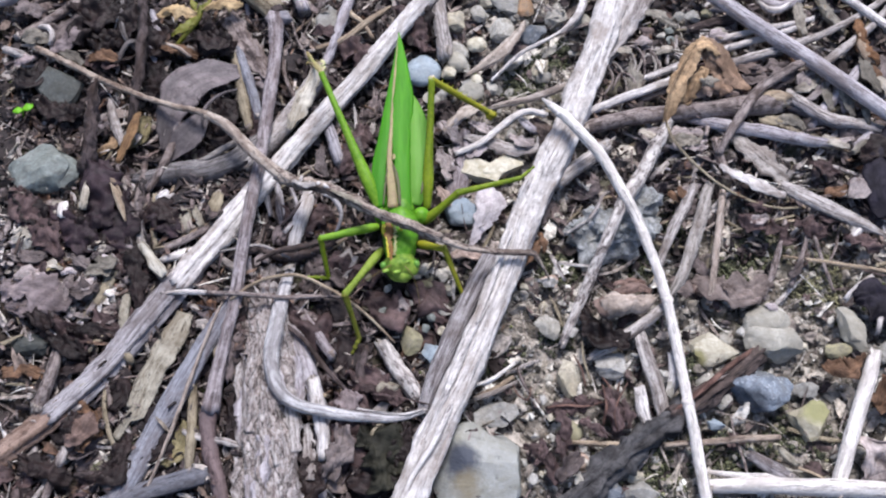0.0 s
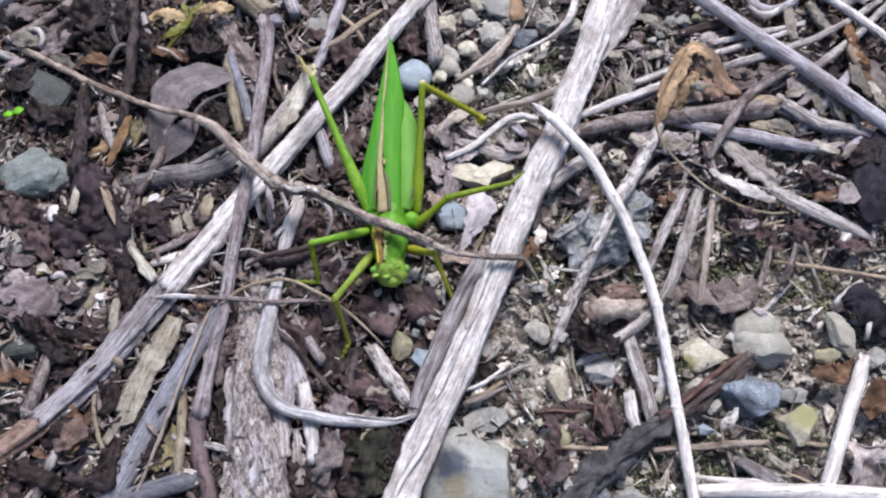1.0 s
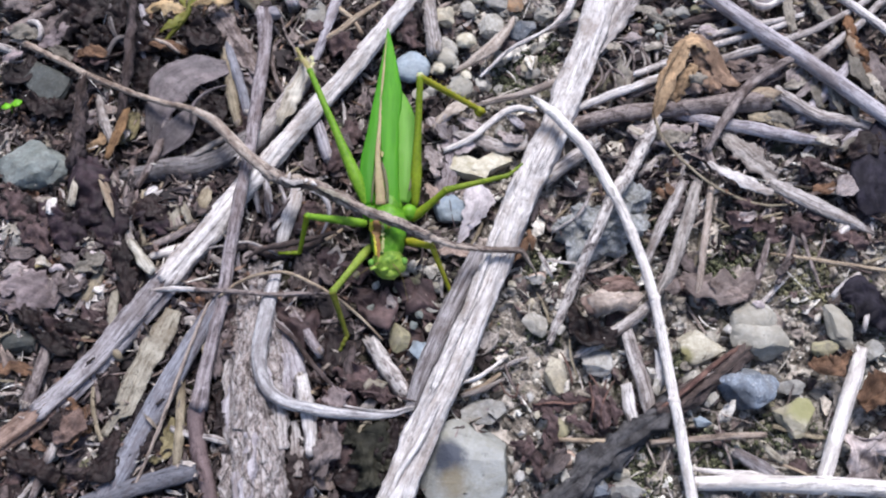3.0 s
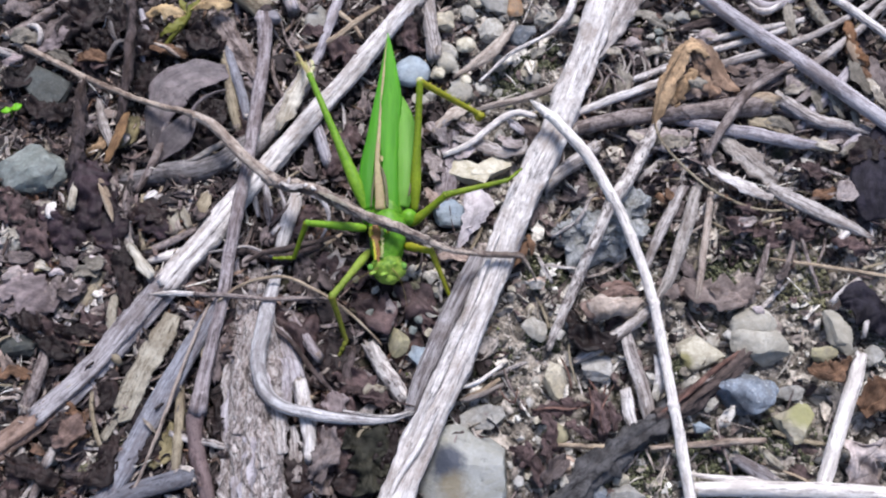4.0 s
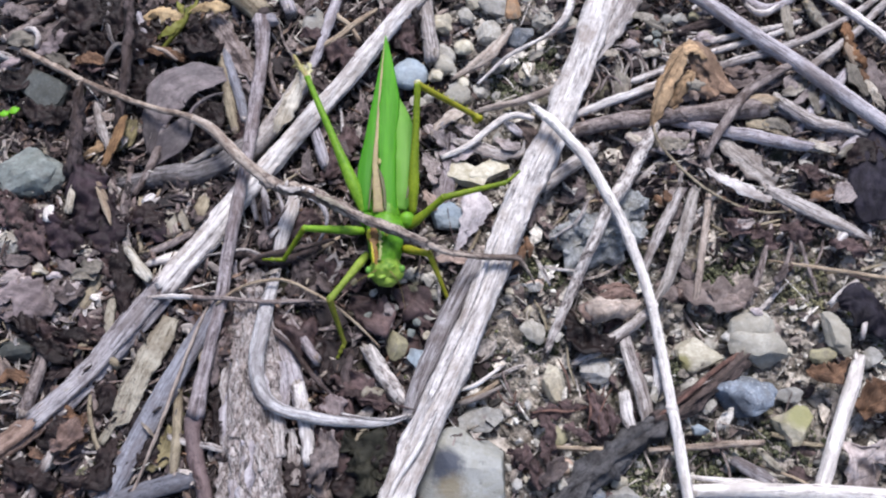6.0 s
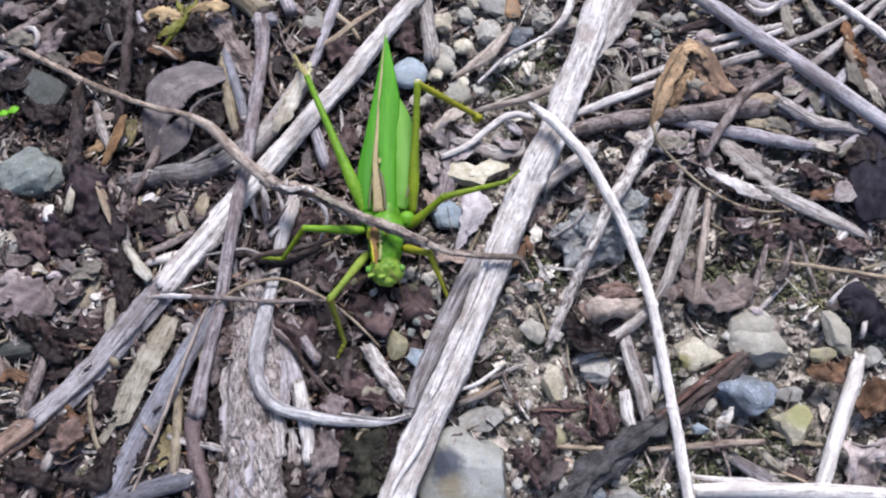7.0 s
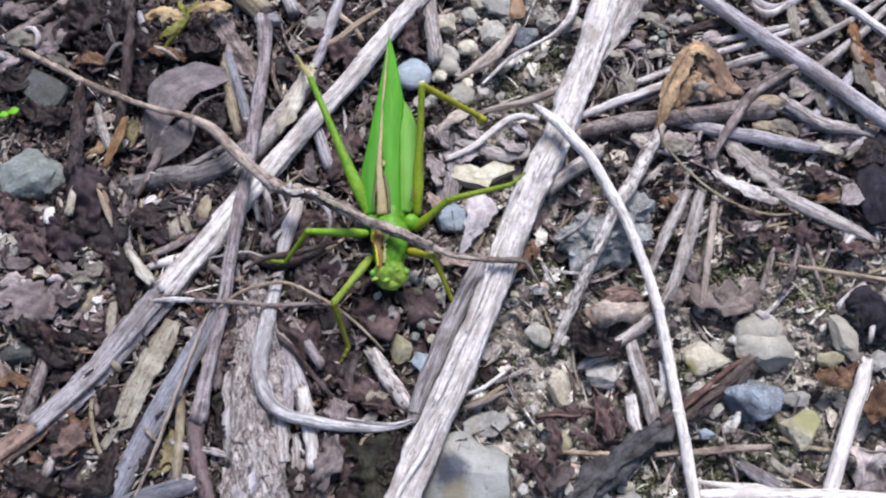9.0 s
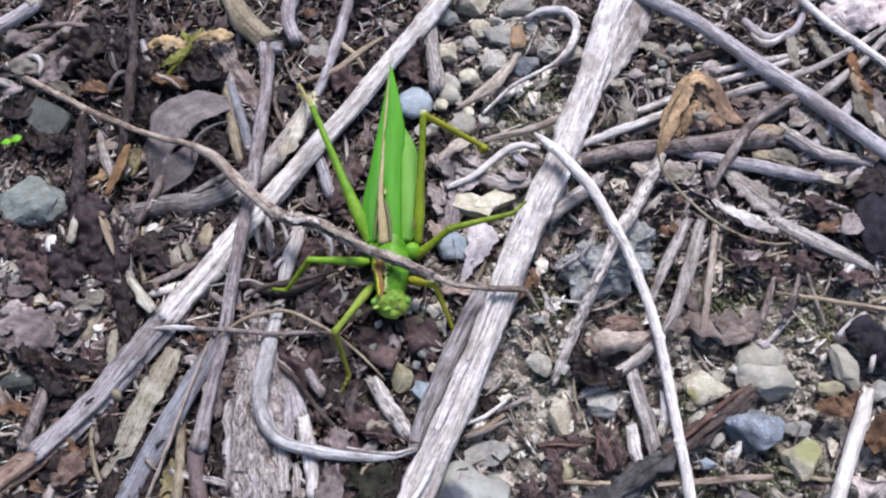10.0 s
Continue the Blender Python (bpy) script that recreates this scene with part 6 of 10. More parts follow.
twig("dry_stick", [(48.15, 9.93, 0.5, 0.61), (46.9, 4.03, 1.1, 0.7), (45.5, -2.1, 1.4, 0.69), (44.27, -7.86, 1.2, 0.63), (43.47, -11.72, 0.4, 0.53)], STALK, "thin tan stem on the soil")
twig("dry_stick", [(49.97, 12.49, 0.00, 0.62), (48.30, 16.62, 1.00, 0.83), (47.98, 20.04, 1.20, 0.83)], BROWN, "short brown stem on sandy soil")
strip("bark_strip", [(51.22, 21.27, 1.2, 1.46), (53.8, 17.85, 1.8, 2.47), (56.86, 14.7, 2.0, 2.56), (60.54, 12.12, 1.2, 1.53)], DRIFT, "flat grey-brown bark strip", curl=0.6, thick=0.7, tear=0.3, wave=0.12)
twig("pointed_stick", [(58.71, 10.29, 1.60, 1.02), (63.14, 7.48, 1.80, 1.51), (68.00, 4.80, 1.80, 1.40), (72.60, 2.55, 1.40, 1.00), (75.74, 0.85, 0.80, 0.30)], GREY, "pale pointed piece of stem", flat=0.6)
strip("wood_splinter", [(47.69, 14.31, 2.6, 0.41), (50.11, 12.05, 3.4, 0.91), (53.25, 10.0, 3.6, 1.11), (56.22, 8.73, 3.2, 1.0), (58.77, 8.11, 2.4, 0.6)], PALE, "pale curled splinter of wood", "splinter", curl=1.0, thick=0.4, tear=0.35)
twig("dry_stick", [(70.15, -21.03, 0.60, 1.05), (68.35, -25.16, 1.20, 1.32), (65.70, -30.99, 1.40, 1.30), (62.42, -38.59, 1.20, 1.28), (59.97, -44.76, 0.40, 1.17)], WHITE, "bleached lilac-white dead stem on the soil", rough=0.06)
twig("dry_stick", [(39.62, -43.23, 0.80, 1.09), (46.56, -43.31, 1.20, 1.35), (55.50, -43.53, 1.40, 1.44), (64.46, -43.88, 1.40, 1.44), (73.45, -44.38, 1.20, 1.35), (84.69, -44.87, 0.00, 1.27)], WHITE, "bleached white dead stem on the soil", rough=0.06)
twig("dry_stick", [(39.48, -40.88, 0.80, 0.41), (44.94, -41.60, 1.20, 0.50), (50.35, -41.87, 1.20, 0.45), (55.07, -42.69, 0.80, 0.36)], WHITE, "thin bleached stem on the soil")
twig("dry_stick", [(51.52, -38.92, 0.20, 0.18), (56.09, -40.84, 0.60, 0.27), (60.10, -42.61, 0.40, 0.23)], TAN, "thin tan straw on sandy soil", sides=6)
rot = base("rotten_branch", (34.36, -31.31, -1.00), "dark rotten branch with reddish broken top, on the soil", "branch")
part("branch", tube("branch", [(50.88, -21.23, 0.60, 1.24), (45.65, -25.24, 0.80, 1.41), (38.78, -29.93, 1.00, 1.68), (34.88, -32.19, 0.90, 1.76)], 24, 0.4, 0.8, 0.55, 0.2, seed=270), ROT, rot)
part("lower_branch", tube("branch", [(37.43, -30.67, 0.90, 1.68), (31.91, -34.31, 1.10, 1.94), (25.78, -38.53, 0.90, 2.10), (20.50, -43.29, 0.20, 1.91), (14.98, -47.93, -0.80, 1.62)], 24, 0.4, 0.75, 0.6, 0.2, seed=272), CHAR, rot, "blackened lower length")
part("bark_edge", tube("edge", [(49.67, -20.43, 1.20, 0.38), (44.95, -23.85, 2.00, 0.49), (39.78, -28.03, 2.40, 0.52), (35.62, -31.07, 2.40, 0.33)], 8, 0.6, 1, 0.2, 0.1, ("point", "point"), 271), RED, rot, "red-brown broken edge")
twig("dry_twig", [(18.30, -35.91, 0.00, 0.37), (23.58, -36.22, 0.50, 0.51), (29.96, -36.47, 0.80, 0.51)], TAN, "thin tan twig on the soil")
twig("dry_twig", [(33.75, -36.33, 0.20, 0.46), (40.10, -36.10, 0.80, 0.55), (46.60, -35.54, 0.80, 0.60), (52.52, -35.21, 0.20, 0.51)], TWIG, "thin tan-brown twig on the soil")
twig("broken_stick", [(30.91, -16.39, 0.00, 1.06), (31.92, -22.09, 0.80, 1.28), (33.21, -27.57, 0.80, 1.27), (34.06, -32.38, 0.20, 1.12)], GREY, "pale grey broken stem piece", flat=0.6)
twig("broken_stick", [(30.39, -26.76, 0.00, 1.04), (30.42, -30.30, 0.60, 1.21), (31.26, -33.00, 0.00, 0.93)], PALE, "short bleached stem piece", flat=0.6)
twig("wood_chip", [(36.48, -21.10, 0.20, 0.95), (36.55, -24.00, 0.60, 1.23), (35.86, -26.76, 0.00, 0.85)], PALE, "white wood chip on sandy soil", flat=0.5)
twig("dry_twig", [(35.56, -12.50, 0.60, 0.97), (30.81, -16.06, 0.80, 1.06), (26.03, -19.23, 0.60, 0.96), (22.35, -21.44, 0.00, 0.67)], GREY, "grey-brown twig on the soil")
twig("dry_stick", [(57.54, -2.72, 0.00, 0.25), (64.82, -4.36, 0.80, 0.40), (72.52, -5.64, 0.80, 0.39), (82.47, -6.91, 0.00, 0.35)], TAN, "thin reddish tan straw on the soil")
twig("dry_stick", [(72.19, -6.94, 0.60, 0.54), (69.44, -9.03, 0.80, 0.64), (66.99, -11.10, 0.20, 0.49)], PALE, "short pale straw on sandy soil")
twig("dry_stick", [(56.89, -1.07, 0.20, 0.40), (54.66, -6.70, 0.80, 0.49), (52.72, -11.20, 0.20, 0.39)], BROWN, "thin brown straw on the soil")
twig("dry_stick", [(64.05, 6.59, 0.40, 0.41), (62.02, 0.94, 0.60, 0.40), (61.26, -3.16, 0.00, 0.30)], BROWN, "thin brown straw on sandy soil")
twig("plant_fibre", [(9.84, -22.48, 1.40, 0.24), (7.36, -24.38, 1.20, 0.33), (5.08, -25.88, 1.00, 0.38), (3.57, -26.08, 1.00, 0.28), (2.64, -24.83, 1.40, 0.19)], PALE, "thin white bark fibre", sides=6)
twig("plant_fibre", [(9.09, -24.86, 0.20, 0.38), (6.21, -26.93, 0.60, 0.47), (3.38, -28.04, 0.40, 0.38)], TAN, "tan bark fibre on sandy soil", sides=6)
twig("thin_twig", [(0.00, 17.22, 1.60, 0.46), (4.33, 18.89, 2.40, 0.57), (8.06, 21.86, 3.00, 0.62), (11.20, 24.25, 3.40, 0.62), (13.90, 24.97, 3.60, 0.57), (16.59, 24.25, 3.40, 0.52)], WHITE, "thin pale curved twig", rough=0.06)
twig("thin_twig", [(4.28, 26.29, 0.8, 0.42), (8.51, 27.74, 1.2, 0.63), (14.12, 29.06, 1.4, 0.69), (18.94, 30.89, 1.6, 0.74), (23.31, 33.23, 1.4, 0.64)], FRAYED, "pale twig beside pebbles", rough=0.12)
twig("thin_twig", [(15.40, 55.23, 0.80, 0.30), (18.73, 56.53, 1.60, 0.67), (23.33, 56.06, 2.20, 0.78), (25.37, 52.65, 2.40, 0.80), (24.02, 47.58, 2.40, 0.80), (20.17, 43.53, 2.20, 0.30), (15.76, 40.82, 2.00, 0.40), (12.05, 38.52, 1.60, 0.38), (6.85, 33.60, 0.60, 0.30)], PALE, "thin grey root curving over pebbles")
twig("thin_twig", [(13.69, 46.36, 1.4, 0.44), (11.37, 42.29, 2.0, 1.08), (8.5, 38.97, 2.0, 1.29), (5.46, 36.71, 1.6, 0.86), (2.03, 34.72, 0.8, 0.32)], WARM, "frayed pinkish twig over pebbles", rough=0.3, flat=0.5, groove=0.25)
twig("broken_twig", [(-3.60, 58.97, 0.60, 1.46), (-3.10, 50.62, 0.80, 1.55), (-2.40, 43.85, 1.00, 1.53), (-1.95, 39.06, 0.80, 1.51)], GREY, "grey twig stub with a dark end")
strip("bark_strip", [(1.68, 23.37, 0.40, 1.05), (1.24, 17.90, 0.80, 1.86), (0.41, 12.08, 0.80, 2.05), (0.00, 8.72, 0.20, 1.32)], PURPLE, "grey bark flake beside the katydid", curl=0.6, thick=0.5, tear=0.1)
strip("bark_strip", [(1.67, 21.35, 1.00, 0.52), (5.81, 20.05, 1.60, 1.24), (9.91, 18.29, 1.80, 1.34), (14.68, 18.63, 1.60, 0.83), (15.35, 20.89, 1.80, 0.41)], GREY, "curled grey shred of bark", curl=1.4, thick=0.4, tear=0.25)

# ---- twigs of the litter side ----
twig("rotten_twig", [(-57.35, 13.16, -0.40, 1.55), (-51.97, 13.88, 0.00, 2.06), (-45.79, 14.48, 0.20, 2.17), (-40.75, 16.24, 0.40, 2.07), (-35.79, 20.03, 0.80, 1.77)], ASH, "thick dark grey rotten twig with a pale end", rough=0.24)
twig("dead_stick", [(-37.65, 15.88, 0.20, 1.66), (-32.85, 22.30, 0.60, 2.01), (-28.81, 28.75, 0.80, 1.95), (-25.66, 35.11, 0.60, 1.55)], GREY, "pale grey stem lying under a grey one")
twig("dry_stick", [(-41.17, 40.47, 1.00, 0.76), (-39.60, 35.72, 1.60, 0.96), (-37.93, 30.72, 1.60, 0.95), (-36.31, 25.08, 1.20, 0.84)], BLUE, "short pale blue-grey stem")
twig("dry_stick", [(-42.31, 40.23, 0.60, 0.87), (-40.61, 33.60, 1.00, 1.07), (-39.00, 26.78, 1.00, 1.05), (-38.21, 23.50, 0.40, 0.84)], OLIVE, "olive dead stem in the leaf litter")
strip("bark_strip", [(-44.96, 49.52, 1.20, 1.21), (-41.56, 44.33, 1.80, 2.39), (-38.10, 38.90, 1.80, 2.15), (-35.05, 33.97, 1.20, 0.96)], BROWN, "grey-brown bark scrap in the leaf litter", curl=0.9, thick=0.6, tear=0.25)
twig("thin_twig", [(-32.17, 40.06, 1.60, 0.38), (-32.29, 35.59, 1.80, 0.43), (-30.71, 30.84, 1.80, 0.42), (-27.74, 26.54, 1.60, 0.37)], BROWN, "thin curved grey twig", sides=7)
twig("dry_stick", [(-18.96, 61.44, 1.00, 1.02), (-20.39, 52.87, 1.40, 1.11), (-21.90, 46.72, 1.40, 1.09), (-23.47, 41.38, 0.80, 0.98), (-25.03, 36.65, 0.20, 0.76)], LILAC, "grey dead stem in the leaf litter")
twig("thin_twig", [(-12.83, 50.62, 0.80, 0.44), (-16.86, 46.72, 1.40, 0.60), (-21.08, 42.79, 1.40, 0.60), (-26.48, 40.87, 0.80, 0.49)], TAN, "thin branching tan twig")
twig("thin_twig", [(-15.72, 43.34, 0.60, 0.38), (-17.75, 46.60, 1.20, 0.49), (-20.25, 48.99, 1.20, 0.50), (-20.37, 51.55, 1.00, 0.39)], TAN, "thin curled tan twig")
twig("dry_stick", [(-23.55, 24.10, 0.40, 0.95), (-22.47, 20.03, 0.80, 1.14), (-21.09, 16.00, 0.40, 0.93)], LILAC, "short blue-grey stem beside the katydid")
twig("standing_twig", [(-65.14, 28.52, 9.0, 0.51), (-65.28, 26.18, 8.2, 0.91), (-65.62, 23.14, 6.8, 1.12), (-65.8, 19.51, 5.0, 1.22), (-66.34, 15.62, 2.6, 1.28), (-67.56, 12.76, -1.2, 1.14)], DARK, "dark standing dead stalk", rough=0.5, groove=0.3, wob=0.5, sides=20, step=0.4)
twig("standing_twig", [(-58.98, 55.53, 10.00, 0.66), (-58.44, 44.92, 8.50, 0.80), (-58.49, 35.31, 6.00, 0.92), (-59.25, 26.18, 3.00, 0.80), (-61.55, 18.89, -1.00, 0.60)], DARK, "dark leaning dead stalk", rough=0.4, wob=0.5)
twig("thin_twig", [(-68.38, 16.30, 2.00, 0.31), (-64.61, 14.13, 2.60, 0.41), (-61.33, 11.27, 2.80, 0.40), (-59.70, 7.83, 2.00, 0.40), (-58.90, 3.14, 0.60, 0.35)], TAN, "thin drooping tan twig", sides=7)
twig("dry_twig", [(-64.74, 28.99, 1.20, 0.74), (-62.90, 23.88, 1.60, 0.94), (-61.02, 19.21, 1.00, 0.73)], GREY, "short pale grey twig")
twig("dry_twig", [(-60.52, 12.29, 0.40, 0.57), (-57.63, 5.18, 1.00, 0.81), (-54.80, -1.29, 1.20, 0.87), (-50.98, -6.62, 0.60, 0.79)], DRIFT, "tan-grey twig with a pale tip")
twig("dry_twig", [(-58.39, 9.99, 0.40, 0.82), (-57.16, 4.16, 0.80, 0.91), (-55.88, -0.72, 0.40, 0.70)], BROWN, "short grey twig in the leaf litter")
twig("dry_twig", [(-67.45, -18.29, 0.80, 0.67), (-67.48, -22.22, 1.20, 1.04), (-68.39, -26.56, 1.00, 1.17), (-69.64, -29.91, 0.20, 0.94)], BROWN, "grey-brown twig with a pale cut end")
twig("dry_twig", [(-59.64, -5.13, 0.60, 0.99), (-61.20, -9.24, 0.80, 1.17), (-64.10, -14.49, 0.40, 0.87)], OLIVE, "flat tan twig in the leaf litter", flat=0.6)
twig("dry_twig", [(-56.94, -9.94, 1.00, 0.68), (-56.87, -14.23, 1.40, 0.92), (-56.49, -18.59, 0.80, 0.67)], BEIGE, "short brown twig in the leaf litter")
twig("dry_stick", [(-51.50, -3.28, 0.80, 0.59), (-47.93, -2.38, 1.20, 0.84), (-44.20, -0.90, 0.80, 0.60)], WHITE, "short white stem in the leaf litter")
twig("dry_stick", [(-51.49, -0.72, 0.40, 0.50), (-47.39, 1.07, 0.80, 0.70), (-43.10, 4.03, 0.60, 0.60)], TAN, "short tan stem in the leaf litter")
straight = base("thin_twig", (-35.70, -9.55, 0.00), "thin straight twig, bleached at one end, lying over sticks", "twig")
part("shoot", tube("shoot", [(-42.19, -10.65, 3.60, 0.43), (-36.57, -11.50, 5.00, 0.43), (-30.01, -11.81, 4.20, 0.43), (-24.46, -11.14, 3.00, 0.43), (-19.36, -10.96, 2.00, 0.29)], 8, 0.6, seed=290), BROWN, straight)
part("bleached_end", tube("end", [(-50.57, -10.21, 2.20, 0.29), (-46.74, -10.23, 2.80, 0.48), (-41.90, -10.65, 3.60, 0.43)], 8, 0.6, seed=291), PALE, straight, "bleached white end")
twig("thin_twig", [(-38.10, -12.37, 4.60, 0.24), (-34.80, -9.86, 5.00, 0.29), (-31.15, -8.26, 4.60, 0.29), (-26.83, -7.80, 4.00, 0.29), (-21.48, -10.37, 4.20, 0.29), (-17.03, -13.14, 3.40, 0.29), (-13.79, -15.68, 2.00, 0.24), (-10.52, -18.89, 0.80, 0.19)], TAN, "very thin arched tan stalk", sides=7)
twig("rotten_twig", [(-38.23, -1.81, 0.40, 0.50), (-34.20, -1.55, 0.80, 0.70), (-29.49, -3.15, 1.00, 0.89), (-25.20, -2.07, 1.00, 0.79), (-21.78, -0.07, 0.40, 0.60)], DARK, "dark rotten twig under the katydid's foot")
twig("thin_twig", [(-41.15, -2.47, 2.40, 0.15), (-37.29, -2.07, 3.20, 0.24), (-34.14, -1.73, 3.40, 0.26), (-31.56, -2.61, 3.20, 0.29), (-29.09, -3.67, 2.20, 0.21)], GREY, "thin pale arched twig in the leaf litter", sides=8)
twig("thin_twig", [(-39.62, -11.76, 3.00, 0.19), (-41.16, -15.83, 3.00, 0.29), (-43.67, -24.03, 2.60, 0.33), (-46.48, -33.97, 2.00, 0.32), (-49.92, -43.73, 0.60, 0.27)], STALK, "thin tan straw lying along a flat stem", sides=7)
twig("dry_stick", [(-44.08, -25.78, 0.00, 0.66), (-43.72, -31.73, 0.60, 0.84), (-43.52, -37.35, 0.60, 0.83), (-43.55, -41.99, 0.00, 0.64)], OLIVE, "short tan stem in the leaf litter")
twig("dry_twig", [(-58.58, -25.84, 0.20, 0.38), (-57.49, -28.86, 0.60, 0.47), (-57.49, -32.57, 0.20, 0.37)], BROWN, "thin brown twig in the leaf litter")
twig("dry_twig", [(-62.18, -35.35, 0.00, 0.65), (-64.06, -37.54, 0.60, 0.83), (-65.14, -41.70, 0.40, 0.82), (-66.33, -45.41, 0.00, 0.63)], BROWN, "crooked grey twig in the leaf litter")
twig("dry_twig", [(-23.63, -14.82, 0.20, 0.58), (-26.56, -12.99, 0.80, 0.68), (-29.47, -12.99, 0.80, 0.58)], BROWN, "short brown twig in the leaf litter")
twig("rotten_twig", [(-61.35, -41.02, 0.60, 0.55), (-56.76, -40.88, 0.80, 0.73), (-53.39, -39.19, 0.60, 0.55)], DARK, "short dark twig in the leaf litter")
twig("dry_twig", [(-84.61, 44.13, 0.60, 0.77), (-80.38, 46.33, 1.20, 0.88), (-74.41, 50.98, 1.40, 0.99), (-71.06, 57.43, 0.80, 0.90)], BROWN, "grey-brown twig in the litter")
twig("dry_twig", [(-89.49, 51.04, 2.40, 1.32), (-85.30, 52.77, 2.60, 1.43), (-80.61, 57.55, 2.40, 1.34)], LILAC, "silvery twig in the litter")
twig("dry_twig", [(-84.59, 50.21, 1.00, 0.44), (-80.00, 52.30, 1.80, 0.61), (-73.40, 52.96, 2.00, 0.61), (-65.68, 52.18, 1.60, 0.55)], BROWN, "thin brown twig in the litter")
twig("dry_twig", [(-29.91, 63.01, 0.80, 1.47), (-31.15, 55.90, 1.00, 1.45), (-29.17, 50.08, 0.80, 1.33)], LILAC, "short grey stem in the leaf litter")
twig("dry_twig", [(-43.38, 61.60, 0.80, 1.92), (-39.33, 54.23, 1.40, 2.44), (-34.94, 49.35, 1.80, 2.20)], OLIVE, "thick tan stem meeting a knot")
twig("dry_stick", [(-56.35, 17.90, 0.80, 0.47), (-56.77, 10.62, 1.40, 0.61), (-57.52, 7.07, 0.80, 0.51)], BROWN, "thin grey stem in the leaf litter")
twig("dry_stick", [(-50.92, 24.12, 2.00, 0.63), (-51.60, 19.24, 2.20, 0.83), (-53.31, 13.75, 2.00, 0.71), (-55.39, 10.14, 1.00, 0.51)], BROWN, "grey curled stem under a leaf")
twig("dry_twig", [(-64.64, 51.04, 2.40, 0.44), (-64.02, 46.21, 3.20, 0.49), (-62.88, 42.30, 3.20, 0.48), (-60.96, 40.16, 2.20, 0.38)], ASH, "thin grey crooked twig in the leaf litter")
twig("dry_twig", [(-63.83, 34.84, 1.80, 0.32), (-63.26, 38.09, 3.00, 0.43), (-62.15, 40.36, 3.40, 0.48), (-60.64, 41.15, 3.00, 0.43), (-59.46, 39.79, 2.00, 0.32)], ASH, "thin grey arched twig in the leaf litter")
twig("dry_twig", [(-58.76, 48.67, 2.00, 0.55), (-57.11, 44.69, 2.40, 0.65), (-56.61, 42.77, 1.80, 0.43)], LILAC, "short bluish grey twig under a seedling")
twig("dry_twig", [(-59.52, 43.55, 1.80, 0.43), (-58.16, 40.16, 2.20, 0.65), (-56.76, 37.00, 1.20, 0.43)], LILAC, "short pale grey twig in the litter")
twig("dry_twig", [(-86.11, 40.99, 1.00, 0.76), (-83.10, 39.43, 1.40, 0.86), (-81.02, 38.55, 0.80, 0.65)], GREY, "short pale twig in the litter")
twig("dry_twig", [(-62.35, 11.03, 0.60, 0.26), (-60.73, 7.78, 1.20, 0.61), (-59.01, 4.03, 0.60, 0.25)], TAN, "thin yellowish twig in the litter")
twig("dry_twig", [(-52.71, -0.51, 0.40, 0.25), (-50.88, 1.95, 0.80, 0.30), (-48.68, 3.01, 0.40, 0.25)], TAN, "thin pale twig in the litter", sides=7)
twig("dry_twig", [(62.86, 4.61, 0.80, 0.36), (61.88, 0.76, 1.00, 0.36), (60.38, -3.50, 0.80, 0.42), (57.93, -8.58, 0.20, 0.47)], BROWN, "grey-brown forked twig on the soil")
twig("dry_twig", [(58.65, 3.90, 0.40, 0.42), (56.89, -1.34, 0.80, 0.42), (55.11, -6.62, 0.60, 0.35), (52.84, -10.60, 0.00, 0.29)], BROWN, "brown twig on the soil")
twig("dry_twig", [(62.81, 3.81, 0.60, 0.30), (63.40, -0.25, 0.80, 0.35), (64.32, -5.56, 0.60, 0.35), (65.32, -9.55, 0.00, 0.25)], BROWN, "thin forked brown twig", sides=7)
twig("dry_twig", [(72.25, 2.83, 0.80, 0.60), (70.50, 0.98, 1.00, 0.70), (69.05, -0.72, 0.40, 0.50)], PALE, "short bleached twig on the soil")
twig("dry_twig", [(72.83, -12.87, 1.60, 0.39), (71.69, -15.47, 2.00, 0.48), (71.06, -17.62, 1.20, 0.38)], PALE, "short white twig on a dark leaf")
strip("bark_strip", [(56.27, 24.36, 1.60, 0.73), (59.24, 23.88, 2.00, 1.36), (62.21, 22.68, 2.00, 1.14), (64.61, 21.71, 1.20, 0.42)], OLIVE, "speckled olive bark scrap among dry straw", curl=0.9, thick=0.5, tear=0.25)
strip("bark_strip", [(62.26, 30.84, 1.80, 0.42), (65.70, 27.40, 2.20, 0.94), (69.48, 24.49, 2.20, 1.04), (74.64, 23.64, 2.00, 0.83), (79.74, 22.43, 1.20, 0.42)], GREY, "long grey bark shred among dry straw", curl=1.2, thick=0.5, tear=0.25)
strip("bark_strip", [(80.99, 22.43, 1.20, 1.04), (76.33, 20.29, 1.60, 1.56), (73.19, 18.73, 1.00, 0.83)], LILAC, "grey bark scrap among dry straw", curl=0.9, thick=0.5, tear=0.25)
twig("plant_fibre", [(21.15, -18.09, 0.20, 0.19), (21.28, -22.09, 0.80, 0.24), (22.30, -25.84, 0.20, 0.19)], OLIVE, "thin brown root fibre on the soil", sides=6)
twig("plant_fibre", [(24.24, -24.86, 0.20, 0.19), (25.52, -27.57, 0.80, 0.23), (24.90, -31.78, 0.80, 0.23), (26.51, -34.08, 0.20, 0.19)], RED, "thin red root fibre on the soil", sides=6)
twig("plant_fibre", [(27.02, -25.84, 0.20, 0.19), (26.13, -29.88, 0.80, 0.23), (27.29, -33.52, 0.20, 0.19)], RED, "thin red root fibre on the soil", sides=6)
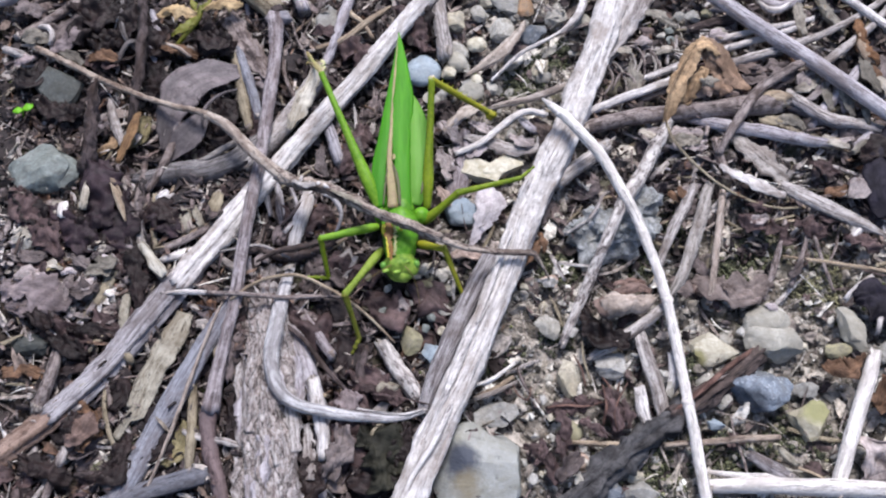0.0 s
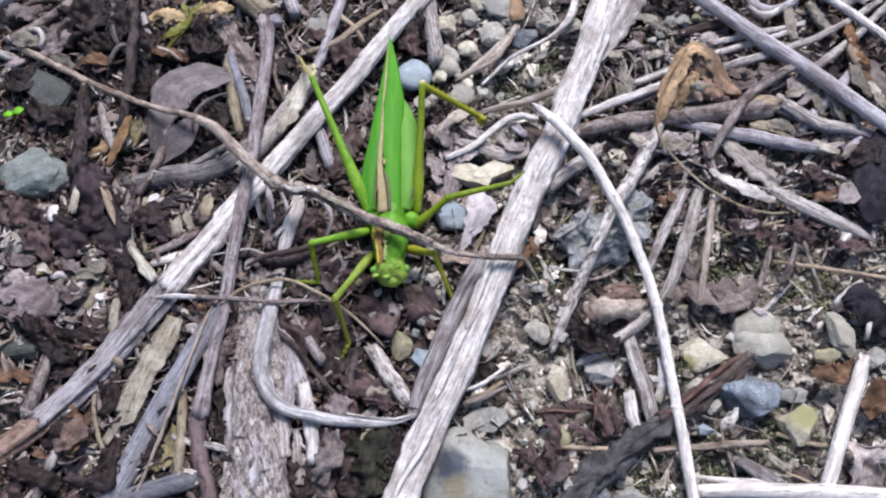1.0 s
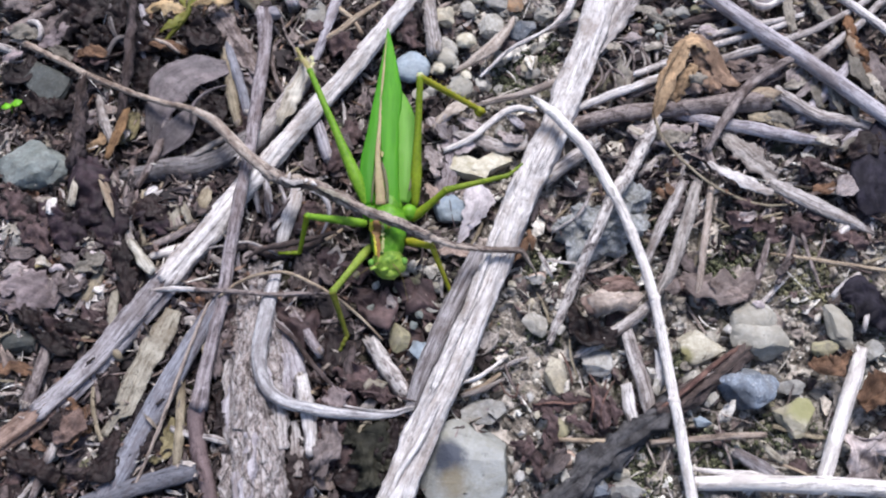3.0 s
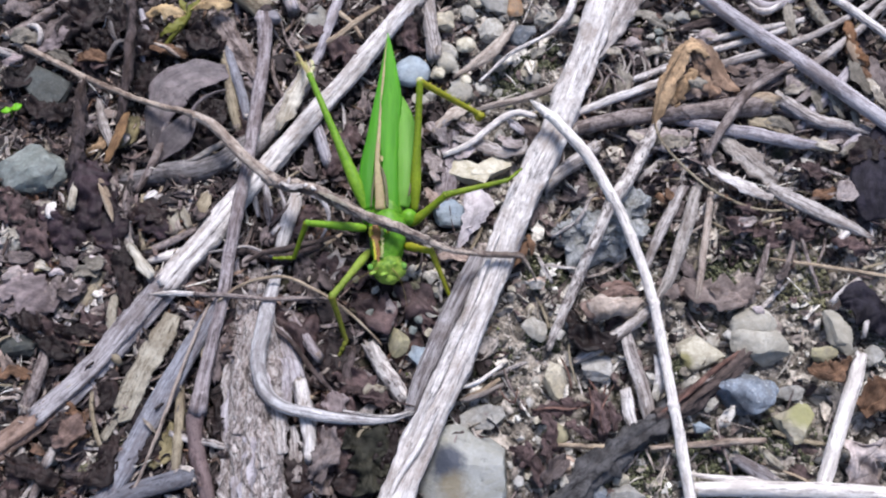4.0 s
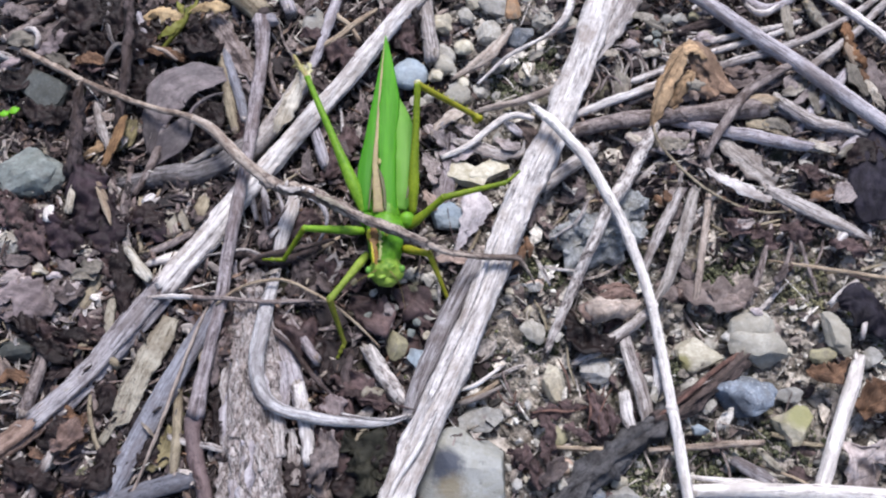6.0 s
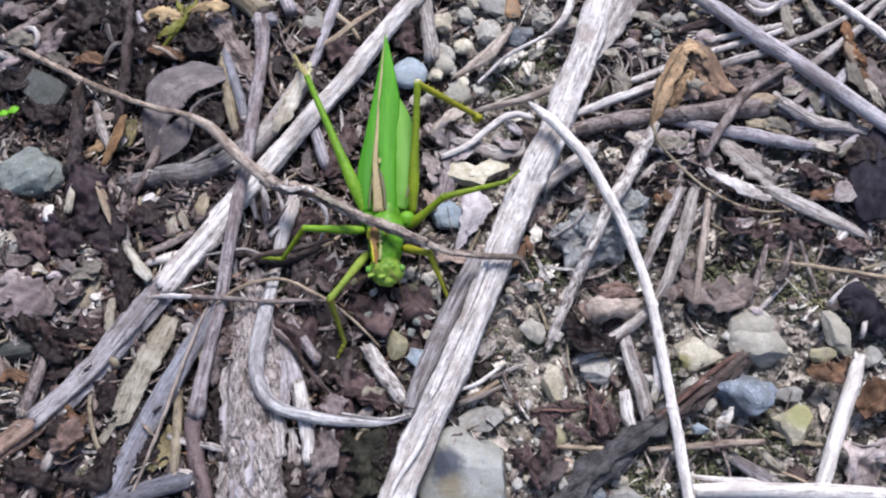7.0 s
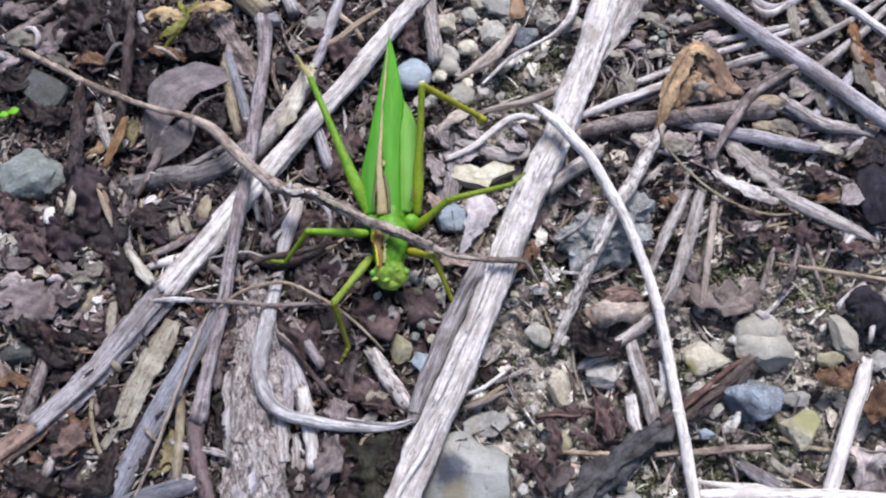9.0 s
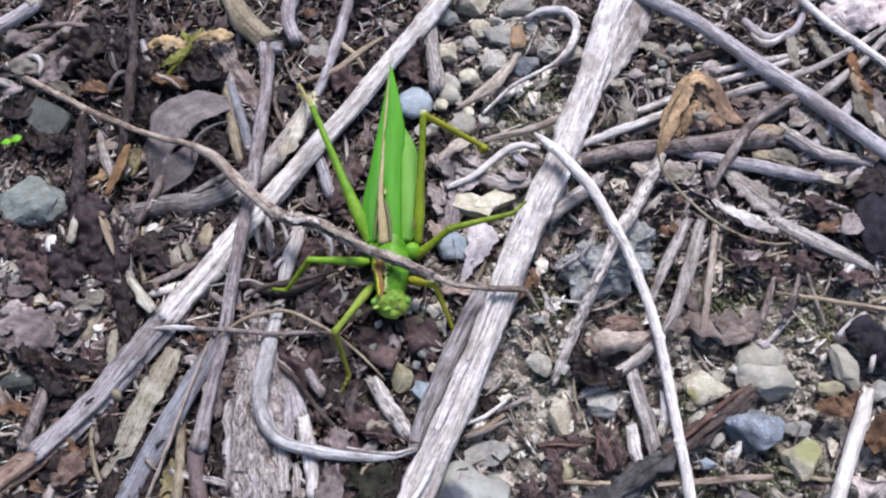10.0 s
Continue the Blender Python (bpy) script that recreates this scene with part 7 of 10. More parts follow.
twig("plant_fibre", [(10.08, -22.89, 0.20, 0.19), (10.92, -26.02, 0.80, 0.28), (12.59, -28.37, 0.20, 0.19)], BROWN, "thin brown root fibre on the soil", sides=6)
twig("thin_twig", [(74.44, 51.27, 2.80, 0.44), (76.06, 54.20, 3.20, 0.55), (79.30, 56.65, 3.20, 0.55), (81.65, 60.83, 2.80, 0.50), (81.20, 66.27, 2.00, 0.45)], PALE, "thin white crooked twig over a leaf")
twig("thin_twig", [(67.51, 55.59, 1.40, 0.33), (71.05, 58.42, 2.00, 0.45), (74.56, 59.53, 2.00, 0.45), (77.32, 58.03, 1.80, 0.34)], LILAC, "thin grey curved twig over a leaf")
# ---- broken bits picked out of the litter ----
for pts, m, text in [([(-48.53, 6.75, 1.00, 1.11), (-48.05, 4.53, 1.20, 1.21), (-47.70, 2.17, 0.80, 1.10)], BEIGE, "short square-ended pale stick in the litter"),
        ([(-47.14, 6.62, 0.80, 0.51), (-46.08, 4.51, 1.00, 0.60), (-45.43, 3.14, 0.60, 0.40)], BEIGE, "short pale stick in the litter"),
        ([(-42.75, 9.56, 0.80, 0.92), (-42.91, 7.20, 1.00, 1.11), (-43.39, 4.92, 0.60, 0.91)], OLIVE, "short olive stick in the litter"),
        ([(-54.09, 9.46, 1.00, 0.41), (-53.95, 3.88, 1.40, 0.50), (-52.90, -0.99, 1.00, 0.40)], OLIVE, "thin olive stick in the litter"),
        ([(-56.94, 9.46, 1.00, 0.61), (-56.58, 5.66, 1.40, 0.70), (-55.37, 1.41, 1.00, 0.60)], DULL, "thin grey stick in the litter"),
        ([(-26.33, 9.55, 1.6, 1.11), (-26.89, 5.76, 2.0, 1.4), (-27.69, 2.01, 2.0, 1.39), (-28.53, -1.5, 1.6, 1.09)], PALE, "short speckled pale stick under the katydid's leg"),
        ([(-31.93, 9.46, 1.00, 0.71), (-31.24, 5.75, 1.20, 0.81), (-30.28, 2.39, 0.80, 0.60)], PURPLE, "short purplish stick in the litter")]:
    twig("broken_stick" if pts[0][3] > 0.6 else "dry_twig", pts, m, text, flat=0.75)
for pts, m, text in [([(-26.66, 7.58, 1.60, 0.45), (-28.08, 4.80, 1.80, 0.55), (-29.39, 1.98, 1.20, 0.40)], DARK, "short dark stick in the litter"),
        ([(-30.11, 1.41, 2.20, 0.35), (-29.52, 1.98, 2.40, 0.40), (-28.91, 2.95, 2.20, 0.40)], PALE, "small white stick end in the litter"),
        ([(-51.96, 8.03, 1.60, 0.40), (-51.32, 8.44, 1.90, 0.56), (-50.69, 9.21, 1.50, 0.41)], GREY, "small white wood chip in the litter"),
        ([(-25.85, -14.37, 1.20, 0.77), (-23.70, -17.56, 1.60, 0.96), (-21.11, -21.16, 1.00, 0.86)], PURPLE, "grey-brown broken stick under the katydid"),
        ([(-30.14, -15.20, 1.80, 0.38), (-25.69, -18.70, 2.00, 0.43), (-21.84, -23.78, 1.80, 0.42), (-18.19, -27.43, 1.00, 0.33)], DARK, "thin dark twig under the katydid"),
        ([(-16.18, -26.93, 0.60, 0.66), (-16.09, -23.14, 1.00, 0.85), (-15.44, -20.50, 0.80, 0.57)], DARK, "dark flat stick in the litter"),
        ([(-13.47, -28.07, 1.20, 0.47), (-12.36, -26.64, 1.60, 0.84), (-9.75, -27.11, 1.20, 0.66)], BEIGE, "pale beige wood scrap in the litter")]:
    twig("broken_stick" if pts[0][3] > 0.6 else "dry_twig", pts, m, text, flat=0.75)
for pts, m, text in [([(-24.02, -25.67, 1.60, 1.03), (-22.80, -30.21, 2.00, 1.20), (-22.04, -34.48, 1.80, 1.19), (-21.93, -38.55, 1.00, 0.91)], PALE, "bleached stick end under a bent stick"),
        ([(-14.28, -37.63, 1.00, 0.23), (-14.10, -35.28, 2.00, 0.27), (-13.03, -33.51, 2.40, 0.28), (-10.31, -32.53, 2.20, 0.23)], OLIVE, "thin arched olive stalk under a stick"),
        ([(16.65, -2.85, 0.80, 0.30), (17.53, -4.95, 1.20, 0.39), (18.86, -7.47, 0.60, 0.29)], GREY, "thin pale twig on the soil"),
        ([(17.95, -4.31, 1.20, 0.25), (20.27, -4.82, 1.40, 0.30), (23.10, -4.79, 0.80, 0.20)], PALE, "thin white splinter on the soil"),
        ([(23.92, 4.07, 1.00, 0.20), (21.59, 2.33, 1.40, 0.25), (19.21, 1.51, 0.80, 0.20)], GREY, "thin grey fibre on the soil"),
        ([(2.53, 27.64, 1.40, 0.53), (0.63, 24.48, 1.80, 0.84), (-1.88, 21.83, 1.00, 0.52)], DULL, "grey bark splinter beside pebbles")]:
    twig("broken_stick" if pts[0][3] > 0.6 else "dry_twig", pts, m, text, flat=0.75)
for pts, m, text in [([(12.13, 24.36, 1.60, 0.42), (13.31, 22.81, 2.20, 0.83), (15.17, 21.60, 1.80, 0.52)], LILAC, "small pale bark scrap against a stick"),
        ([(47.27, -38.27, 0.60, 0.92), (49.65, -40.05, 1.20, 1.27), (53.26, -42.19, 1.00, 0.91)], DULL, "flat grey wood scrap on the soil"),
        ([(52.11, -37.21, 0.80, 0.46), (52.93, -38.59, 1.20, 0.82), (54.35, -39.79, 0.80, 0.46)], BEIGE, "pale beige wood scrap on the soil"),
        ([(-63.56, -36.61, 1.40, 0.55), (-63.68, -38.54, 1.80, 0.73), (-64.60, -39.87, 1.20, 0.55)], GREY, "pale stick end in the litter"),
        ([(-63.81, -27.05, 1.00, 0.28), (-61.50, -26.06, 1.60, 0.33), (-59.74, -24.77, 1.20, 0.24)], BEIGE, "thin beige splinter beside a stick"),
        ([(-58.62, -26.99, 0.80, 0.28), (-57.90, -30.99, 1.40, 0.37), (-56.17, -35.69, 1.40, 0.37), (-54.74, -38.14, 0.80, 0.27)], OLIVE, "thin crooked olive twig in the litter"),
        ([(-63.22, -21.10, 0.80, 0.48), (-60.63, -18.23, 1.20, 0.67), (-57.20, -16.06, 0.80, 0.58)], OLIVE, "olive-brown stick in the litter")]:
    twig("broken_stick" if pts[0][3] > 0.6 else "dry_twig", pts, m, text, flat=0.75)
for pts, m, text in [([(-61.47, -12.99, 0.80, 0.48), (-58.99, -12.23, 1.00, 0.68), (-56.95, -10.83, 0.60, 0.49)], BROWN, "short brown stick in the litter")]:
    twig("broken_stick" if pts[0][3] > 0.6 else "dry_twig", pts, m, text, flat=0.75)
for pts in (
        [(29.56, 31.10, 1.00, 0.27), (31.35, 34.33, 1.80, 0.37), (33.61, 33.08, 1.80, 0.37), (34.13, 29.61, 1.00, 0.27)], [(35.32, 31.35, 1.00, 0.27), (35.97, 36.73, 2.00, 0.37), (34.50, 40.30, 2.00, 0.38), (31.35, 40.20, 1.40, 0.32)],
        [(37.62, 30.85, 1.00, 0.27), (38.94, 35.47, 1.60, 0.32), (37.10, 39.92, 1.80, 0.38), (35.11, 38.40, 1.40, 0.32)], [(27.82, 29.98, 0.80, 0.32), (29.85, 33.34, 1.40, 0.37), (28.59, 37.38, 1.40, 0.32)]):
    twig("dry_tendril", [(a, b, c, 0.7 * d) for a, b, c, d in pts], BROWN, "thin dry grey curled tendril", "curled tendrils", sides=7, rough=0.05)
for pts in (
        [(28.53, 34.98, 0.80, 0.27), (30.60, 38.66, 1.40, 0.38), (33.22, 39.55, 1.60, 0.38), (34.30, 36.48, 1.60, 0.38), (32.84, 33.34, 1.40, 0.32)],
        [(33.38, 30.48, 0.80, 0.27), (34.89, 35.72, 1.60, 0.37), (36.79, 38.64, 1.80, 0.38), (38.16, 36.48, 1.60, 0.38), (37.18, 32.97, 0.80, 0.27)],
        [(27.63, 38.04, 0.80, 0.27), (30.94, 36.75, 1.20, 0.32), (32.33, 32.09, 1.40, 0.37), (31.79, 28.99, 0.80, 0.26)],
        [(29.97, 41.12, 0.80, 0.27), (34.30, 41.89, 1.20, 0.33), (38.52, 40.33, 1.20, 0.32), (39.30, 35.11, 0.60, 0.27)]):
    twig("dry_tendril", [(a, b, c, 0.7 * d) for a, b, c, d in pts], DRIFT, "thin dry curled tendril", "curled tendrils", sides=7, rough=0.05)
for pts in ([(28.15, -26.20, 1.40, 0.14), (26.59, -28.87, 2.00, 0.19), (25.47, -31.59, 2.20, 0.18), (25.96, -34.38, 1.40, 0.14)], [(14.70, -30.37, 1.20, 0.28), (17.81, -30.15, 1.80, 0.37), (20.77, -30.34, 1.80, 0.32), (23.89, -29.36, 1.00, 0.19)], [(24.03, -26.52, 1.20, 0.19), (24.31, -30.15, 1.80, 0.28), (23.65, -33.40, 1.20, 0.18)], [(9.03, -26.08, 1.00, 0.14), (10.07, -28.38, 1.60, 0.19), (11.56, -29.09, 1.40, 0.19), (12.21, -26.66, 1.00, 0.14)], [(19.61, -21.10, 0.80, 0.19), (20.72, -24.11, 1.60, 0.24), (21.21, -27.05, 1.00, 0.19)]):
    twig("plant_fibre", [(a, b, c, 0.75 * d) for a, b, c, d in pts], RED, "thin red-brown stalk curled on the soil", "red-brown stalks", sides=7)


# ---- stones ----
def rock(spot, ay, h, material, label, turn=0, **kw):
    x, y, z, r = spot
    return stone((x, y, z - 0.12 * r * h), (r, r * ay, r * h), material, label, turn, **kw)


rock((-75.38, 14.64, 1.20, 7.19), 0.95, 0.6, ST_GREEN, "large smooth green-grey stone in the litter", 10)
rock((-75.60, 32.72, 0.80, 5.55), 0.95, 0.6, ST_DARK, "dark green-grey stone in the litter", 30)
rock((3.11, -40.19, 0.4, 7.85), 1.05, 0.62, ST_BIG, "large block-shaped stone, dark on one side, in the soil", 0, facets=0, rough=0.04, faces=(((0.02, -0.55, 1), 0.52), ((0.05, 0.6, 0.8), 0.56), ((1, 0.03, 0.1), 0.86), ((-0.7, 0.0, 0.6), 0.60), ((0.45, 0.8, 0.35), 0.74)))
rock((6.01, -30.79, -0.80, 4.04), 0.8, 0.5, ST_GREY, "grey stone beside a thick stem", 0)
rock((-25.03, 48.55, -0.40, 3.65), 1.0, 0.6, ST_GREY, "smooth grey pebble in the leaf litter", 0)
rock((-6.26, 36.52, 0.00, 3.78), 0.9, 0.5, ST_BLUE, "smooth pale blue-grey pebble", 0, facets=4, cut=0.85, rough=0.08)
rock((4.74, 14.50, 0.60, 4.74), 0.6, 0.42, ST_CHIP, "flat cream-coloured stone chip", -24, facets=5, cut=0.7, faces=(((0, 0, 1), 0.35), ((0.2, -1, 0), 0.6)))
rock((8.66, 14.96, 0.60, 4.12), 0.5, 0.45, ST_CHIP, "cream-coloured stone chip with an olive edge", 24, facets=5, cut=0.7, faces=(((0.2, 0, 1), 0.35), ((0.2, -1, 0), 0.6)))
rock((1.22, 6.17, -0.60, 4.68), 0.7, 0.5, ST_BLUE, "blue-grey stone under the katydid's leg", 0)
rock((-4.03, -20.37, -0.20, 2.49), 1.0, 0.6, ST_BLUE, "small blue-grey pebble in the leaf litter", 0)
rock((-7.53, -17.88, -0.40, 2.22), 1.5, 0.6, ST_OLIVE, "small olive stone in the leaf litter", 10)
rock((51.10, -27.51, 0.60, 5.73), 0.86, 0.6, ST_SPECKLED, "angular speckled blue-grey stone on the soil", -15, rough=0.26)
rock((58.05, -32.3, -0.1, 3.92), 1.1, 0.55, ST_LICHEN, "cream stone with yellow-green lichen on the soil", 0, facets=12, rough=0.22, faces=(((0.8, -0.62, 0.1), 0.52), ((-0.85, -0.55, 0.1), 0.56), ((0, 0.1, 1), 0.6)))
rock((42.96, -20.17, -0.20, 4.99), 0.66, 0.5, ST_BANDED, "cream and olive stone on the soil", -18)
rock((52.93, -14.98, -0.1, 4.06), 0.8, 0.6, ST_DUSTY, "dusty cream-grey stone on the soil", 20, rough=0.14, facets=6, cut=0.8)
rock((53.92, -18.37, -0.3, 5.19), 0.72, 0.55, ST_DUSTY, "dusty grey stone on the soil", -8, rough=0.14, facets=6, cut=0.8)
rock((67.58, -16.43, 0.10, 3.19), 1.5, 0.55, ST_DUSTY, "pale upright pebble on sandy soil", 12)
rock((64.70, -20.10, -0.40, 2.40), 0.8, 0.5, ST_OLIVE, "small olive stone on sandy soil", 0)
rock((27.55, 2.84, -0.2, 7.44), 0.78, 0.62, ST_ROUGH, "rough pitted grey stone sunk in the soil", 8, rough=0.5, facets=9, cut=0.72, sub=5, faces=(((0.05, -0.9, 0.42), 0.62), ((-0.35, -0.1, 1), 0.72)))
rock((33.94, 7.97, 0.0, 3.66), 0.9, 0.7, ST_ROUGH, "small rough grey stone beside a larger one", 40, rough=0.45, facets=8, cut=0.75)
rock((18.59, -24.94, -0.20, 2.47), 1.5, 0.6, ST_CREAM, "pale cream stone on the soil", 24)
rock((26.11, -22.80, -0.10, 3.72), 0.66, 0.5, ST_WHITE, "pale cream-grey stone on the soil", 10)
rock((16.40, -7.07, -0.40, 2.07), 0.8, 0.5, ST_PINK, "small pinkish stone on sandy soil", 0)
rock((28.30, -41.58, -0.20, 1.64), 0.8, 0.5, ST_CREAM, "small yellowish stone on sandy soil", 0)
rock((29.27, -43.90, -0.40, 3.18), 0.6, 0.5, ST_GREY, "grey stone on sandy soil", 0)
rock((24.09, -42.27, -0.40, 2.28), 0.8, 0.6, ST_GREY, "grey stone on sandy soil", 0)
rock((44.19, -28.83, -0.20, 1.60), 1.1, 0.6, ST_PALE, "small pale stone on sandy soil", 0)
rock((58.46, -26.64, -0.40, 2.84), 0.6, 0.5, ST_GREY, "grey stone on the soil", 0)
rock((42.51, -32.99, -0.40, 1.86), 0.7, 0.5, ST_BLUE, "small blue-grey stone on sandy soil", 0)
rock((-72.73, -18.42, -0.60, 4.34), 0.6, 0.5, ST_DARK, "dark green-grey stone in the litter", 0)
rock((-76.53, 0.45, 1.20, 3.19), 0.7, 0.5, ST_PALE, "white stone chip in the leaf litter", 0)
rock((-70.82, 7.11, -0.20, 1.73), 1.0, 0.5, ST_PALE, "white stone chip in the leaf litter", 0)
rock((-67.10, 9.61, -0.20, 1.13), 1.6, 0.5, ST_PALE, "white stone chip in the leaf litter", 0)
rock((-1.39, -5.36, -0.40, 1.98), 0.7, 0.5, ST_CREAM, "small tan stone on sandy soil", 0)
rock((-4.56, -5.57, -0.40, 1.49), 0.8, 0.6, ST_CREAM, "small tan stone in the leaf litter", 0)
rock((72.48, -20.71, -0.40, 2.88), 0.7, 0.5, ST_GREY, "grey stone on sandy soil", 0)
rock((27.57, -33.37, -0.40, 1.40), 0.8, 0.5, ST_PALE, "small pale stone on sandy soil", 0)
for px in [(0.11, 48.01, -0.20, 2.87), (0.87, 40.32, -0.30, 3.05), (4.15, 42.00, -0.10, 2.18), (9.24, 45.94, -0.10, 2.97), (10.25, 52.18, -0.20, 3.12), (6.49, 53.88, -0.30, 2.46), (20.14, 48.87, -0.10, 3.32), (25.20, 47.68, -0.30, 2.65), (23.08, 40.44, -0.10, 1.20), (3.43, 33.04, -0.10, 2.68), (-0.97, 36.01, 0.00, 1.62), (2.05, 36.84, -0.10, 1.30), (-4.16, 29.86, -0.20, 2.13), (4.89, 50.23, -0.50, 1.89), (-0.45, 56.83, -0.20, 3.37), (4.98, 60.16, -0.20, 3.39), (13.79, 59.60, -0.20, 3.96), (20.00, 56.35, -0.30, 2.81), (-2.57, 31.16, -0.30, 1.60), (10.87, 38.65, -0.50, 2.17), (16.70, 37.43, -0.60, 2.17), (7.09, 32.54, -0.50, 1.83), (17.90, 40.97, -0.50, 1.86)]:
    k = COUNT[0]
    rock(px, 0.8 + 0.35 * ((k * 37) % 10) / 10, 0.62, (ST_PALE, ST_DUSTY, ST_PALE, ST_GREY, ST_CREAM)[k % 5], "rounded pebble among other pebbles", (k * 67) % 180, group="pebbles")
rock((15.58, 44.94, 0.20, 3.07), 0.9, 0.6, ST_SLATE, "blue-grey pebble among other pebbles", 0, group="pebbles")
rock((14.00, 51.21, 0.00, 2.22), 1.4, 0.6, ST_RUST, "orange-brown pebble among other pebbles", 0, group="pebbles")

# ---- dead leaves ----
curled = base("curled_leaf", (46.09, 31.72, 0.00), "curled ochre-brown dead leaf standing like a tent on the straw", "leaf", "dead leaves")
part("blade", sheet("blade", [(46.39, 37.82, 8.2, 0.94), (43.85, 34.75, 8.0, 1.45), (42.11, 31.74, 7.0, 1.75), (40.84, 28.88, 5.8, 1.75), (39.78, 26.01, 4.6, 1.4), (38.79, 23.86, 3.4, 0.72), (38.23, 22.07, 2.8, 0.21)], 0.9, 0.05, 0.25, 0.18, 0.14, 14, 0.4, 301, 0, 0.2), LF_OCHRE, curled)
part("blade", sheet("blade", [(45.58, 37.71, 8.0, 0.83), (47.6, 36.6, 7.8, 1.56), (49.55, 34.68, 6.6, 1.88), (51.18, 32.76, 5.0, 2.09), (53.23, 31.19, 3.6, 1.47), (55.27, 30.34, 2.6, 0.42)], 1.0, 0.1, 0.25, 0.25, 0.16, 12, 0.4, 302), LF_TENT, curled, "darker folded half of the leaf")
part("inner_fold", sheet("inner", [(45.4, 37.12, 7.0, 0.83), (47.24, 34.94, 6.2, 2.29), (48.5, 32.89, 5.2, 2.81), (49.62, 30.97, 4.0, 2.5), (50.53, 29.04, 2.8, 1.46)], 0.7, 0.1, 0.22, 0.45, 0.2, 14, 0.35, 309, 0, 0.3), LF_TENT, curled, "torn brown inside of the leaf")
part("crumb", ball((46.49, 29.59, 6.2), (1.2, 1.0, 0.6), 310, 0.9), LF_STRAW, curled, "pale crumb caught in the leaf")
part("inner_fold", sheet("inner", [(43.41, 27.82, 2.8, 0.63), (45.38, 29.52, 3.2, 1.36), (47.76, 30.24, 3.2, 1.57), (50.59, 29.87, 2.6, 1.26), (52.94, 29.37, 2.2, 0.42)], 0.9, 0, 0.25, 0.35, 0.3, 10, 0.4, 305, 0, 0.3), LF_PINK, curled, "pale inner fold")
part("inner_fold", sheet("inner", [(46.15, 33.15, 5.2, 0.52), (44.97, 30.95, 4.8, 1.46), (43.63, 28.66, 4.2, 1.88), (42.18, 26.61, 3.2, 0.94)], -0.8, 0.2, 0.25, 0.5, 0.25, 12, 0.35, 307, 0, 0.4), LF_OCHRE, curled, "torn inner flap")
part("inner_fold", sheet("inner", [(44.33, 35.66, 8.1, 0.93), (45.77, 36.19, 8.4, 1.35), (47.47, 35.72, 8.0, 1.25), (48.56, 34.53, 7.2, 0.62)], 0.9, 0.1, 0.25, 0.3, 0.2, 12, 0.35, 308, 0, 0.3), LF_OCHRE, curled, "rounded crown of the leaf")
part("midrib", tube("midrib", [(45.24, 37.54, 8.20, 0.18), (42.65, 33.72, 8.00, 0.20), (39.76, 28.66, 6.80, 0.22), (38.30, 24.37, 5.00, 0.20), (38.57, 21.99, 3.60, 0.15)], 7, 0.6, 1, 0.1, 0.05, seed=303), LF_OCHRE, curled)
part("stalk", tube("stalk", [(38.58, 22.23, 3.60, 0.27), (39.85, 18.79, 3.00, 0.27), (43.05, 14.59, 2.60, 0.27), (47.16, 10.34, 2.40, 0.26), (51.99, 7.38, 2.00, 0.30), (57.03, 6.10, 1.40, 0.26), (62.03, 6.59, 0.40, 0.23)], 7, 0.7, 1, 0.06, 0.03, seed=304), OLIVE, curled, "thin brown leaf stalk")

mauve = base("dead_leaf", (-49.37, 29.24, 0.00), "large curled grey-mauve dead leaf with a rolled edge", "leaf", "dead leaves")
part("blade", sheet("blade", [(-40.8, 34.89, 2.0, 1.7), (-44.36, 33.64, 2.8, 2.86), (-48.0, 32.03, 3.4, 3.58), (-50.72, 29.83, 3.4, 3.98), (-52.16, 26.07, 2.8, 2.92), (-53.03, 22.11, 1.8, 1.77), (-53.64, 18.64, 0.8, 0.52)], -0.55, 0.1, 0.22, 0.12, 0.06, 18, 0.45, 310, 0, 0.1), LF_SMOOTH, mauve)
part("rolled_edge", sheet("edge", [(-40.15, 29.64, 4.4, 0.36), (-42.44, 28.55, 5.0, 0.52), (-44.34, 27.1, 5.2, 0.62), (-45.68, 25.43, 5.0, 0.62), (-46.21, 23.53, 4.6, 0.51), (-46.06, 21.75, 3.6, 0.31)], 3.6, 0.0, 0.2, 0.06, 0.05, 10, 0.4, 311), LF_SMOOTH, mauve, "smooth rolled edge")
part("lobe", sheet("lobe", [(-45.93, 24.84, 3.6, 0.73), (-47.25, 22.46, 3.2, 2.17), (-49.25, 19.86, 2.8, 2.57), (-51.22, 17.61, 1.8, 1.44), (-53.29, 15.36, 0.8, 0.41)], -0.9, 0.2, 0.2, 0.06, 0.05, 14, 0.4, 312, 0, 0.08), LF_SMOOTH, mauve, "folded under side")
part("stalk", tube("stalk", [(-52.8, 16.56, 1.6, 0.51), (-53.71, 13.55, 1.6, 0.61), (-55.18, 11.6, 1.4, 0.61), (-57.63, 9.74, 0.6, 0.41)], 8, 0.5, 0.8, 0.1, 0.05, seed=313), LF_SMOOTH, mauve, "grey leaf stalk")
# Near-black sheet that paints the shaded cavity beside the curled mauve leaf.
leaf("dead_leaf", [(-44.37, 18.29, -1.20, 2.09), (-43.48, 24.42, -1.40, 3.18), (-42.22, 29.97, -1.20, 2.14)], LF_DARK, "dark sheet for the shade under a curled leaf", tear=0.2)
